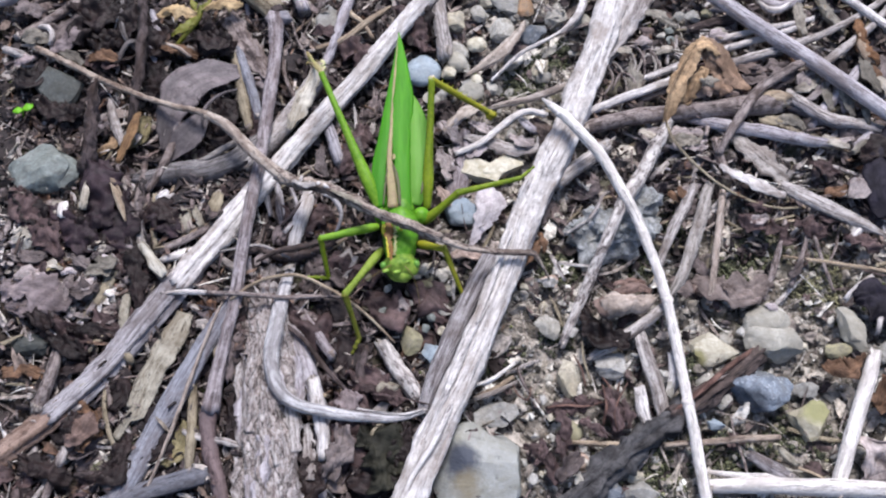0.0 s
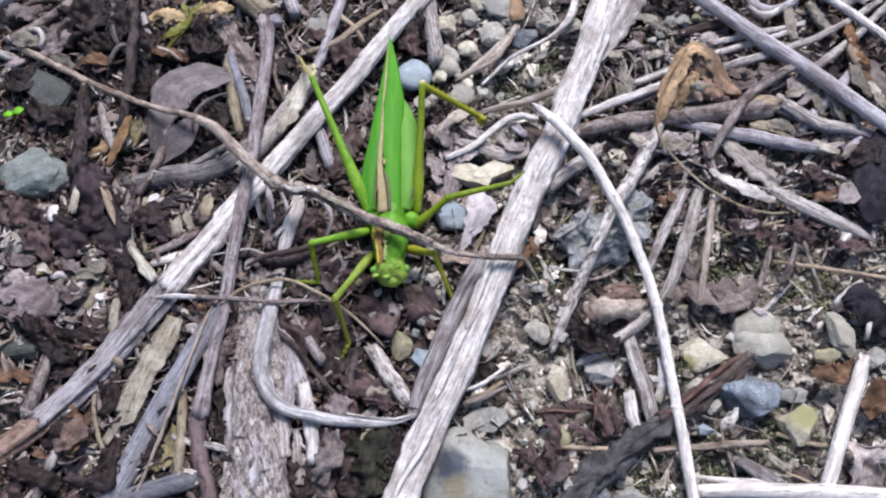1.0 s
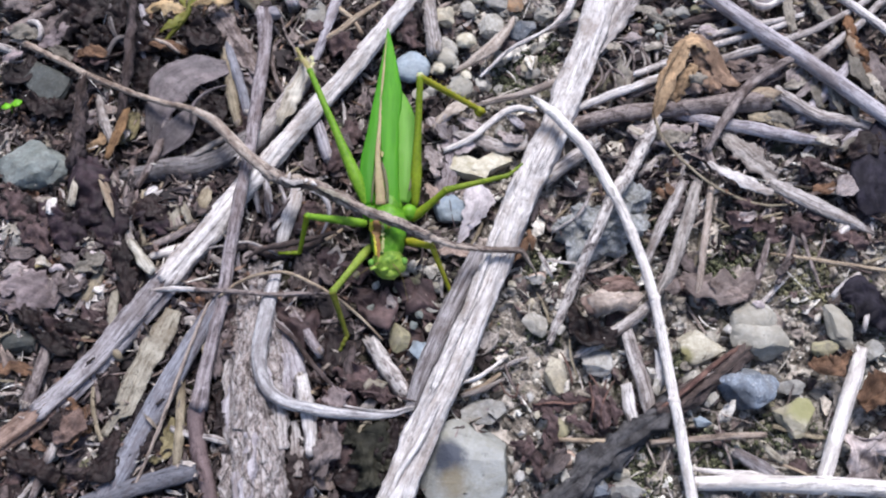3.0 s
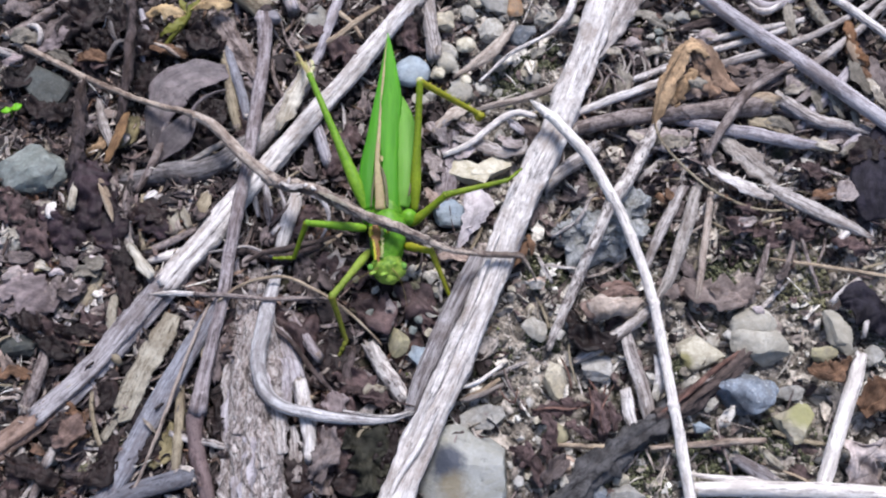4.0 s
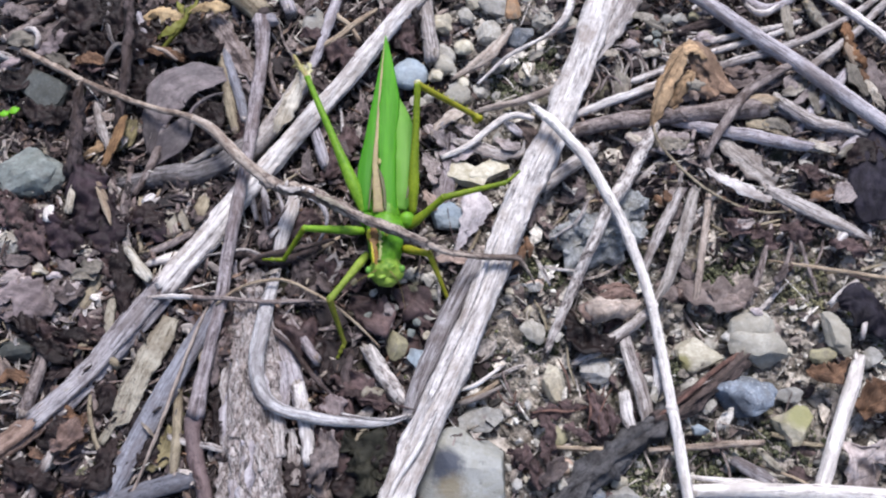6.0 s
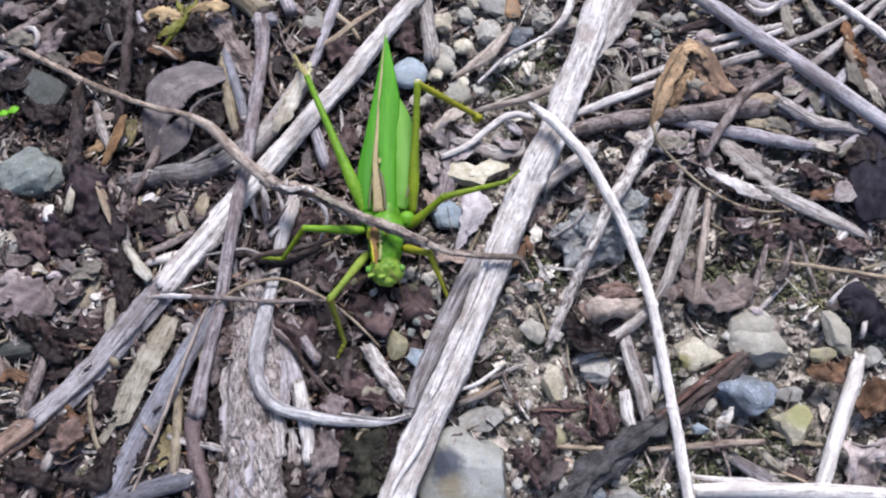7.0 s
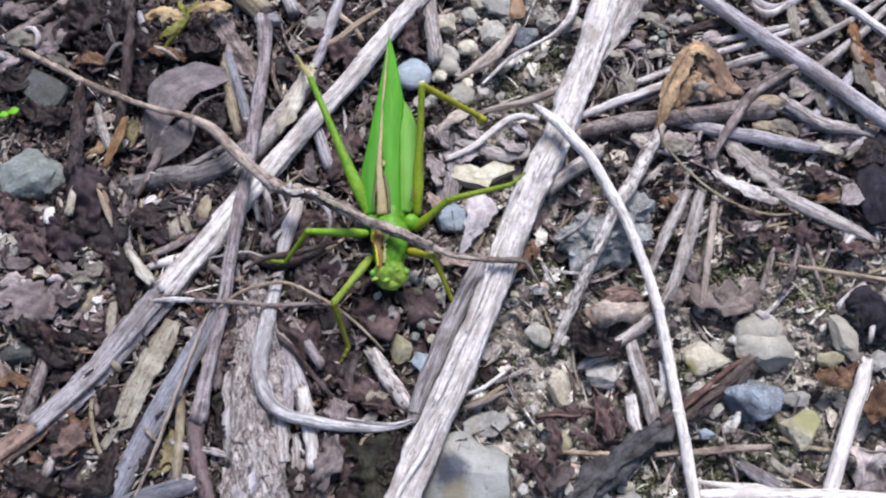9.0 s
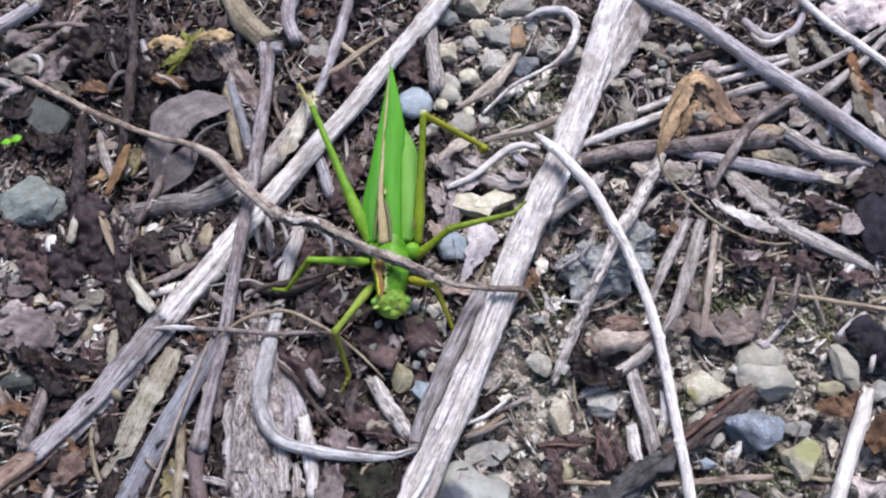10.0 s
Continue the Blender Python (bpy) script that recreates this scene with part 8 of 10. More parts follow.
leaf("dead_leaf", [(-10.47, 51.51, -0.40, 1.67), (-7.50, 47.20, 0.00, 3.31), (-5.89, 41.93, 0.00, 2.73)], LF_DARK, "dark purple leaf beside a stem")
leaf("dead_leaf", [(-78.32, -9.47, 1.40, 1.46), (-73.23, -9.50, 2.00, 2.53), (-68.25, -10.33, 2.00, 2.23), (-64.74, -9.06, 1.40, 0.68)], LF_SOFT, "flat brown-mauve leaf in the litter", tear=0.7, curl=0.3, crease=0.4)
leaf("dead_leaf", [(-77.49, -11.82, 1.00, 0.97), (-73.37, -12.38, 1.40, 1.45), (-70.06, -12.57, 0.80, 0.68)], LF_SOFT, "brown-mauve leaf scrap in the litter", tear=0.35)
leaf("dead_leaf", [(-68.95, -14.29, 1.00, 0.68), (-68.30, -11.71, 1.80, 1.64), (-67.22, -8.95, 2.20, 1.46), (-66.63, -6.40, 1.60, 0.49)], LF_TAUPE, "brown-mauve leaf fold in the litter", tear=0.3, curl=1.6)
leaf("dead_leaf", [(-66.37, -10.80, 1.60, 0.68), (-64.17, -9.45, 2.40, 1.94), (-62.76, -7.45, 1.60, 0.78)], LF_MAUVE, "mauve-grey leaf fold in the litter", tear=0.3, curl=1.4)
leaf("dead_leaf", [(-69.44, -6.46, 0.20, 0.99), (-64.41, -7.68, 0.60, 2.16), (-60.99, -3.24, 0.20, 0.99)], LF_BROWN, "brown leaf scrap in the leaf litter", tear=0.25)
leaf("dead_leaf", [(41.34, -6.92, 0.2, 0.79), (43.74, -8.57, 0.6, 1.95), (47.04, -9.95, 0.9, 2.43), (50.67, -9.93, 0.8, 2.24), (54.41, -7.94, 0.5, 1.18)], LF_DUST, "dusty brown leaf lying flat on the soil", tear=0.5, curl=-0.35, crease=0.3, wave=0.12)
leaf("dead_leaf", [(80.49, 22.57, 2.60, 1.56), (78.14, 15.53, 3.00, 3.37), (76.78, 10.01, 2.60, 3.54), (77.67, 4.51, 1.00, 2.52)], LF_NAVY, "dark blue-black folded leaf", curl=1.1, tear=0.15, wave=0.1, crease=0.12)
leaf("dead_leaf", [(68.55, -11.46, 0.60, 0.97), (70.58, -11.22, 1.60, 2.42), (73.17, -12.38, 1.40, 3.39), (75.86, -15.04, 0.80, 2.90), (78.49, -17.88, 0.20, 1.44)], LF_NAVY, "dark wet leaf on the soil", curl=0.9)
leaf("dead_leaf", [(61.49, -23.02, 0.60, 0.57), (62.81, -24.38, 1.20, 1.70), (64.81, -24.44, 1.40, 1.88), (66.82, -22.81, 1.20, 1.04), (68.24, -21.56, 0.40, 0.38)], LF_RUST, "crumpled orange-brown leaf scrap on the soil", tear=0.5, curl=-1.4, crease=0.9)
leaf("dead_leaf", [(68.85, -30.62, 0.00, 1.40), (71.51, -29.06, 0.60, 2.62), (76.92, -26.82, 0.20, 1.89)], LF_RUST, "orange-brown leaf scrap on the soil", tear=0.6, crease=1.0)
leaf("dead_leaf", [(64.88, -43.83, 0.20, 1.36), (67.04, -39.83, 1.00, 2.73), (70.79, -36.57, 1.20, 3.03), (76.33, -34.56, 0.60, 1.85)], LF_LILAC, "pale lilac-brown torn leaf", tear=0.6, wave=0.5)
leaf("dead_leaf", [(77.78, 44.63, 1.00, 0.38), (77.98, 39.79, 2.00, 1.21), (78.71, 35.33, 2.20, 1.49), (80.29, 30.97, 1.20, 1.12)], LF_RUST, "frayed orange-brown leaf tuft in the straw", curl=1.1, tear=0.6)
leaf("dead_leaf", [(81.61, 38.67, 1.00, 0.86), (82.64, 33.21, 1.60, 1.81), (85.17, 28.50, 1.20, 1.06)], LF_TAUPE, "mauve-brown leaf scrap in the straw", tear=0.3)
leaf("dead_leaf", [(73.05, 54.53, 1.00, 2.23), (78.50, 55.95, 2.00, 5.00), (85.58, 58.03, 1.80, 5.03), (94.09, 60.05, 1.00, 3.38)], LF_PALE, "pale lilac leaf behind the straw", tear=0.1)
leaf("dead_leaf", [(-58.74, -34.79, 0.00, 0.74), (-61.02, -31.73, 0.60, 1.58), (-62.83, -27.79, 0.20, 1.13)], LF_RUST, "orange-brown leaf scrap in the litter", tear=0.25)
leaf("dead_leaf", [(-76.25, -23.74, 0.40, 0.95), (-72.38, -23.28, 0.80, 1.23), (-68.91, -24.53, 0.40, 0.76)], LF_RUST, "orange-brown leaf scrap in the litter", tear=0.25)
leaf("dead_leaf", [(-47.92, -39.20, -0.20, 0.92), (-45.51, -36.38, 0.40, 2.03), (-43.96, -32.52, 0.00, 1.40)], LF_YELLOW, "yellow-brown leaf scrap between stems", tear=0.2)
leaf("dead_leaf", [(-69.57, 38.55, 0.80, 0.86), (-66.59, 38.66, 1.40, 1.40), (-63.65, 39.57, 0.80, 0.87)], LF_RUST, "orange-brown leaf scrap in the litter", tear=0.25)
leaf("dead_leaf", [(-55.66, 41.61, 1.60, 0.87), (-52.13, 39.79, 2.00, 1.29), (-48.92, 38.66, 1.40, 0.75)], LF_RUST, "orange-brown leaf scrap under a seedling", tear=0.25)
leaf("dead_leaf", [(61.05, 39.57, 0.80, 0.76), (63.80, 38.28, 1.20, 1.19), (66.52, 37.91, 0.60, 0.65)], LF_RUST, "orange-brown leaf scrap in the straw", tear=0.25)
leaf("dead_leaf", [(66.54, 9.41, 0.20, 0.82), (68.58, 9.33, 0.80, 1.32), (71.23, 10.78, 0.20, 0.61)], LF_RUST, "orange-brown leaf scrap on the soil", tear=0.3)
leaf("dead_leaf", [(38.45, 9.96, 0.00, 0.61), (39.88, 8.57, 0.50, 1.02), (41.59, 8.37, 0.00, 0.51)], LF_RUST, "small orange-brown leaf scrap", tear=0.3)
leaf("dead_leaf", [(-16.29, -25.72, -0.20, 1.14), (-16.59, -30.78, 0.60, 2.61), (-16.97, -35.49, 0.60, 3.23), (-16.48, -39.98, 0.00, 1.83)], LF_WINE, "pinkish brown leaf beside a branch", tear=0.2)
leaf("dead_leaf", [(-17.70, -40.94, 0.20, 1.82), (-13.98, -42.11, 0.60, 2.72), (-9.48, -41.48, 0.20, 1.82)], LF_DARK, "mauve leaf scrap in the leaf litter", tear=0.2)
# Dark piece placed to darken the hollow where it lies in shade.
leaf("dead_leaf", [(-7.9, -33.14, 1.2, 0.92), (-8.74, -36.76, 1.6, 1.64), (-9.25, -40.32, 1.2, 1.27)], LF_DARK, "dark leaf for the shade in a hollow under a stem", tear=0.7, crease=0.9, wave=0.4)
leaf("dead_leaf", [(5.31, 11.08, 1.0, 1.33), (6.07, 7.75, 1.3, 2.43), (4.8, 3.78, 1.2, 1.91), (3.37, 1.02, 1.0, 1.0), (2.36, -1.2, 0.6, 0.3)], LF_PLATE, "pale lilac jagged leaf plate", curl=0.3, tear=0.3, crease=0.15, wave=0.06)
leaf("dead_leaf", [(-0.79, -2.64, 0.80, 0.50), (1.58, -2.25, 1.40, 1.29), (4.36, -3.50, 0.80, 0.79)], LF_PINK, "pale dry petal-like leaf scrap", tear=0.2)
roll = base("curled_leaf", (27.86, -12.69, 0.00), "pale pinkish dead leaf rolled into a tube on the soil", "leaf", "dead leaves")
part("blade", sheet("blade", [(24.34, -12.94, 3.6, 3.7), (25.82, -12.73, 4.1, 4.1), (27.58, -12.46, 3.9, 3.9), (29.6, -12.04, 3.3, 3.3), (31.89, -11.6, 2.4, 2.6), (33.78, -10.87, 1.8, 1.6)], 3.7, 0.35, 0.25, 0.16, 0.14, 24, 0.4, 330, 0, 0.3), LF_CREAM, roll)
part("inner_fold", sheet("inner", [(23.26, -13.55, 3.6, 2.6), (23.84, -13.28, 3.7, 3.4), (24.52, -12.98, 3.7, 3.7), (25.07, -12.86, 3.9, 3.8)], 3.4, 0.35, 0.3, 0.15, 0.08, 24, 0.3, 331, 0, 0.15), LF_LIP, roll, "pink-brown open end")
leaf("dead_leaf", [(26.88, -10.34, 1.6, 0.58), (28.49, -10.12, 2.6, 1.06), (30.22, -9.79, 2.8, 1.16), (31.97, -9.56, 2.2, 0.77), (33.56, -10.01, 1.2, 0.39)], LF_FOLD, "dull red-brown fold of a curled leaf", curl=1.0, tear=0.15)
leaf("dead_leaf", [(21.60, -12.76, 0.20, 0.97), (22.78, -15.92, 0.40, 1.93), (25.61, -17.48, 0.20, 1.16)], LF_DARK, "dark wet leaf beneath a rolled leaf", tear=0.3)
leaf("dead_leaf", [(-25.29, -3.07, -0.20, 1.49), (-24.04, -6.54, 0.40, 2.96), (-24.21, -11.20, 0.20, 2.44)], LF_MAUVE, "mauve-brown leaf under the katydid", tear=0.25)
leaf("dead_leaf", [(-21.67, -16.66, -0.40, 1.45), (-18.53, -20.90, 0.20, 2.87), (-17.46, -24.74, -0.20, 1.90)], LF_DARK, "dark wet leaf under the katydid's foot", tear=0.2)
leaf("dead_leaf", [(11.95, -4.57, 0.80, 0.30), (13.65, -2.12, 1.60, 0.99), (15.16, 0.54, 1.00, 0.50)], LF_RUST, "small red-brown leaf scrap beside a stem", tear=0.2)
leaf("dead_leaf", [(34.17, 22.29, 0.20, 1.05), (39.13, 20.63, 1.00, 2.29), (44.29, 20.16, 1.00, 2.39), (46.07, 20.02, 0.40, 1.56)], LF_LILAC, "pale leaf scrap in the straw", tear=0.2)
leaf("dead_leaf", [(54.14, 33.72, 0.80, 1.39), (59.35, 33.47, 1.20, 2.67), (65.07, 35.11, 0.60, 1.29)], LF_MAUVE, "mauve leaf scrap in the straw", tear=0.2)
leaf("dead_leaf", [(70.23, 8.13, 1.40, 0.30), (72.09, 9.28, 1.80, 2.03), (73.68, 11.21, 1.60, 1.73), (73.93, 13.25, 1.20, 0.31)], LF_LILAC, "small pale leaf scrap", tear=0.1)
leaf("dead_leaf", [(14.25, 24.72, 1.40, 0.73), (16.56, 21.02, 2.40, 1.55), (16.10, 16.62, 1.00, 0.72)], LF_BROWN, "dark brown leaf scrap against a stem", curl=1.0, tear=0.2)
leaf("dead_leaf", [(-69.33, 45.16, 1.00, 1.09), (-72.82, 47.51, 1.40, 2.19), (-77.07, 45.30, 0.80, 1.42)], LF_MAUVE, "mauve-grey leaf scrap in the litter", tear=0.2)
leaf("dead_leaf", [(-78.85, 42.68, 0.80, 1.31), (-78.12, 43.95, 1.60, 2.39), (-74.19, 40.61, 0.80, 1.08)], LF_TAUPE, "mauve-brown leaf scrap in the litter", tear=0.25)
leaf("dead_leaf", [(-83.12, 35.11, 0.60, 1.29), (-79.75, 33.34, 1.40, 2.35), (-78.09, 37.78, 0.80, 1.08)], LF_DARK, "dark blue-grey leaf in the litter", tear=0.15)
leaf("dead_leaf", [(-60.22, 19.43, 0.60, 0.73), (-58.24, 22.43, 1.20, 2.09), (-57.79, 26.17, 0.60, 1.05)], LF_YELLOW, "olive-yellow leaf scrap in the litter", tear=0.12)
leaf("dead_leaf", [(-65.75, 18.01, 0.60, 0.52), (-63.32, 19.81, 1.20, 1.14), (-62.06, 21.58, 0.60, 0.63)], LF_OCHRE, "ochre leaf scrap in the litter", tear=0.25)

# Purple-black leaves, laid also as painted shade for dark voids in the litter.
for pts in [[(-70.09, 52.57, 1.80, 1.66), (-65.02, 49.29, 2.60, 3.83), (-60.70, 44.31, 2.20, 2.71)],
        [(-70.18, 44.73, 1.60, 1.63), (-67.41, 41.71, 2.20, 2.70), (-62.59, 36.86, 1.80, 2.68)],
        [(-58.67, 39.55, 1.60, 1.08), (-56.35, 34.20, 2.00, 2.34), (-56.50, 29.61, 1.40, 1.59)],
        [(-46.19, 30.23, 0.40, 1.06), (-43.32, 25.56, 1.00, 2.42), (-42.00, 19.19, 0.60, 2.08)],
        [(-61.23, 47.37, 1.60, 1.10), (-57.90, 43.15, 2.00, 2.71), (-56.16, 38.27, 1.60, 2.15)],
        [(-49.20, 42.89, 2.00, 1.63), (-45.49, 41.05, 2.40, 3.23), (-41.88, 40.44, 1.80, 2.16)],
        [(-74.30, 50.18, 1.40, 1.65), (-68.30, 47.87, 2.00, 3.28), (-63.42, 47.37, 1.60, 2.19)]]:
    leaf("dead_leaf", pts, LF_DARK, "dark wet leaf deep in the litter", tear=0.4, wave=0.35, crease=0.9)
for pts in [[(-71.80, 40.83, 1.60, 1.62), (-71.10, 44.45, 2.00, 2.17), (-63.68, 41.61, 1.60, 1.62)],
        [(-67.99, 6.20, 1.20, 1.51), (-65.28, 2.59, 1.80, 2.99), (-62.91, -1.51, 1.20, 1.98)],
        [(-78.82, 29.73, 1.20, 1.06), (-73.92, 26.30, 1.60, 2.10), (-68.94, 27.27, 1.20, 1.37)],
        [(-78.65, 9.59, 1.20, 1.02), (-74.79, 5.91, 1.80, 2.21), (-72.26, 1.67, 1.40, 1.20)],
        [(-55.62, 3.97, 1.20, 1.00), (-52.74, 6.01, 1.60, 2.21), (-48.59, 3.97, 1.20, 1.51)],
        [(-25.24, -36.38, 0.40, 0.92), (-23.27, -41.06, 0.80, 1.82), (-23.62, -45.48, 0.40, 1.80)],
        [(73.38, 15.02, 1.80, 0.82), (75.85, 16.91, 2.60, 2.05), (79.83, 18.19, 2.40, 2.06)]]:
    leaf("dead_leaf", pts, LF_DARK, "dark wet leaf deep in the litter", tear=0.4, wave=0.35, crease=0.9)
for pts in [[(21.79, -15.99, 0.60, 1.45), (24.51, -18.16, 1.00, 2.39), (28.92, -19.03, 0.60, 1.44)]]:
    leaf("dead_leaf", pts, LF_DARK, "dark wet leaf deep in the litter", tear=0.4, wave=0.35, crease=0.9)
for pts in [[(-29.49, -12.95, 0.70, 1.16), (-25.35, -16.24, 1.30, 2.88), (-21.51, -17.11, 0.90, 2.40)],
        [(-16.00, -10.80, 0.50, 1.46), (-12.00, -13.10, 1.10, 2.90), (-8.15, -12.95, 0.70, 1.94)],
        [(-8.24, -8.62, 0.30, 1.28), (-4.29, -10.87, 0.70, 2.44), (-1.36, -14.86, 0.30, 1.94)],
        [(-22.21, -3.37, 0.50, 1.29), (-18.14, -4.70, 1.10, 2.46), (-14.13, -7.72, 0.70, 1.96)],
        [(-17.47, -22.98, 0.50, 1.42), (-13.53, -26.11, 1.10, 2.63), (-9.71, -29.85, 0.70, 1.87)],
        [(-61.57, -12.87, 0.50, 1.46), (-57.16, -16.10, 0.90, 2.41), (-54.78, -12.87, 0.50, 1.94)],
        [(-49.08, 6.64, 0.30, 1.52), (-45.03, 7.57, 0.70, 2.54), (-41.26, 10.04, 0.30, 1.53)]]:
    leaf("dead_leaf", pts, LF_WINE, "crumpled dark wine-brown leaf in the litter", tear=0.5, wave=0.5, curl=1.1)
for pts in [[(-38.72, 30.17, 0.50, 1.06), (-35.97, 22.60, 0.90, 2.09), (-38.71, 16.89, 0.50, 1.55)],
        [(-30.83, 6.64, 0.30, 1.52), (-27.52, 3.10, 0.70, 2.81), (-22.72, 6.64, 0.30, 2.03)],
        [(-20.99, 13.49, 0.30, 1.34), (-19.07, 17.95, 0.70, 2.59), (-17.25, 24.16, 0.30, 1.58)],
        [(-26.76, 45.51, 0.50, 1.43), (-17.76, 40.02, 0.90, 2.71), (-15.47, 35.18, 0.50, 1.61)],
        [(-70.15, -13.91, 0.50, 1.45), (-65.60, -17.18, 1.10, 2.69), (-61.63, -19.06, 0.70, 1.91)],
        [(-20.96, -28.89, 0.70, 1.40), (-17.97, -31.91, 1.30, 2.78), (-18.74, -36.50, 0.90, 2.30)],
        [(-53.57, -6.58, 0.50, 0.98), (-57.71, -3.63, 1.10, 2.17), (-61.32, -0.11, 0.50, 1.50)]]:
    leaf("dead_leaf", pts, LF_WINE, "crumpled dark wine-brown leaf in the litter", tear=0.5, wave=0.5, curl=1.1)
for pts in [[(-76.66, -3.46, 0.70, 0.99), (-72.28, -4.78, 1.30, 2.17), (-68.74, -3.46, 0.70, 1.49)],
        [(-11.50, 50.55, 0.90, 0.88), (-7.87, 46.12, 1.50, 2.40), (-5.31, 40.02, 0.90, 1.62)],
        [(-36.83, -18.93, 0.30, 0.96), (-37.56, -15.00, 0.70, 1.93), (-35.39, -12.80, 0.30, 1.46)],
        [(24.09, -26.90, 0.50, 0.70), (25.77, -29.00, 1.10, 1.27), (27.46, -32.70, 0.70, 0.86)],
        [(14.55, -30.75, 0.50, 0.69), (18.26, -29.96, 1.10, 1.27), (21.06, -30.81, 0.70, 0.69)],
        [(10.68, -36.40, 0.50, 0.57), (14.25, -38.39, 1.10, 1.13), (15.94, -42.85, 0.70, 0.84)]]:
    leaf("dead_leaf", pts, LF_WINE, "crumpled dark wine-brown leaf in the litter", tear=0.5, wave=0.5, curl=1.1)
for pts in ([(64.92, 30.84, 1.40, 0.53), (65.29, 32.20, 2.20, 1.38), (67.58, 33.71, 1.60, 0.64)], [(69.42, 32.22, 1.20, 0.32), (69.46, 29.36, 1.80, 0.79), (70.15, 27.52, 0.80, 0.32)], [(72.37, 33.47, 1.20, 0.53), (72.03, 29.61, 1.80, 1.16), (72.89, 26.05, 0.80, 0.63)], [(52.88, 1.03, 0.40, 0.30), (53.68, 3.60, 0.80, 1.21), (55.21, 5.47, 0.40, 0.40)], [(69.52, 18.86, 1.20, 0.31), (71.04, 19.58, 1.60, 0.78), (73.56, 20.74, 0.80, 0.31)], [(74.92, 26.90, 0.80, 0.21), (76.72, 28.50, 1.20, 0.63), (77.71, 31.22, 0.80, 0.21)]):
    leaf("leaf_scrap", pts, LF_LILAC, "small pale grey leaf scrap among dry straw", "leaf scraps", tear=0.25)
leaf("dead_leaf", [(-76.44, 41.12, 0.80, 0.54), (-73.71, 38.66, 1.40, 1.62), (-70.50, 36.00, 0.80, 0.43)], LF_YELLOW, "olive-grey leaf scrap in the litter", tear=0.12)
leaf("dead_leaf", [(-78.15, 41.35, 1.60, 0.54), (-74.62, 44.17, 2.40, 1.63), (-71.93, 49.49, 1.60, 0.44)], LF_MAUVE, "blue-grey folded leaf in the litter", tear=0.12, curl=1.4)

for pts, m in [([(-72.28, -5.33, 1.60, 0.39), (-70.76, -4.95, 2.20, 1.08), (-68.78, -5.12, 1.60, 0.39)], LF_SEED),
        ([(-74.75, -7.03, 1.60, 0.39), (-72.69, -6.77, 2.00, 1.07), (-70.42, -7.24, 1.60, 0.39)], LF_TAUPE),
        ([(-63.59, -3.33, 1.40, 0.30), (-61.99, -2.08, 2.00, 0.79), (-59.86, -1.60, 1.40, 0.30)], LF_TAUPE),
        ([(-62.61, -6.10, 1.40, 0.29), (-60.82, -4.52, 2.20, 0.78), (-59.19, -3.75, 1.40, 0.39)], LF_TAUPE),
        ([(-66.29, -10.00, 2.20, 0.97), (-63.61, -9.82, 2.80, 2.42), (-61.72, -8.46, 2.00, 0.78)], LF_MAUVE),
        ([(-34.84, -4.82, 1.40, 0.30), (-33.88, -3.15, 2.00, 0.89), (-32.72, -4.18, 1.40, 0.30)], LF_LILAC),
        ([(-34.01, -8.90, 1.00, 0.49), (-32.64, -7.56, 1.60, 1.27), (-31.53, -8.06, 1.00, 0.49)], LF_LILAC)]:
    leaf("leaf_scrap", pts, m, "small crumpled leaf scrap lying on litter", "leaf scraps", tear=0.4, wave=0.4)
for pts, m in [([(-11.22, -14.02, 0.80, 0.48), (-9.86, -11.92, 1.80, 1.26), (-8.70, -13.21, 1.40, 0.48), (-9.07, -15.58, 0.60, 0.29)], LF_LILAC),
        ([(-60.93, -37.49, 1.20, 0.73), (-60.23, -34.16, 2.00, 1.84), (-59.60, -30.80, 1.40, 0.93)], LF_RUST),
        ([(-18.54, -27.16, 1.40, 0.94), (-18.03, -29.39, 1.80, 2.32), (-17.45, -31.32, 1.20, 1.11)], LF_SOFT),
        ([(-20.64, -42.05, 1.20, 1.36), (-19.28, -38.22, 2.00, 2.30), (-18.62, -33.82, 1.40, 1.84)], LF_TAUPE),
        ([(15.90, -30.89, 1.00, 0.58), (17.33, -32.99, 1.80, 1.26), (17.81, -36.52, 1.00, 0.68)], LF_WINE),
        ([(24.56, -27.11, 1.20, 0.58), (25.55, -31.10, 1.80, 1.32), (26.39, -34.28, 1.00, 0.69)], LF_WINE),
        ([(15.94, -42.19, 1.00, 0.91), (17.78, -40.32, 1.60, 1.81), (19.74, -38.36, 1.00, 0.91)], LF_MAUVE)]:
    leaf("leaf_scrap", pts, m, "small crumpled leaf scrap lying on litter", "leaf scraps", tear=0.4, wave=0.4)
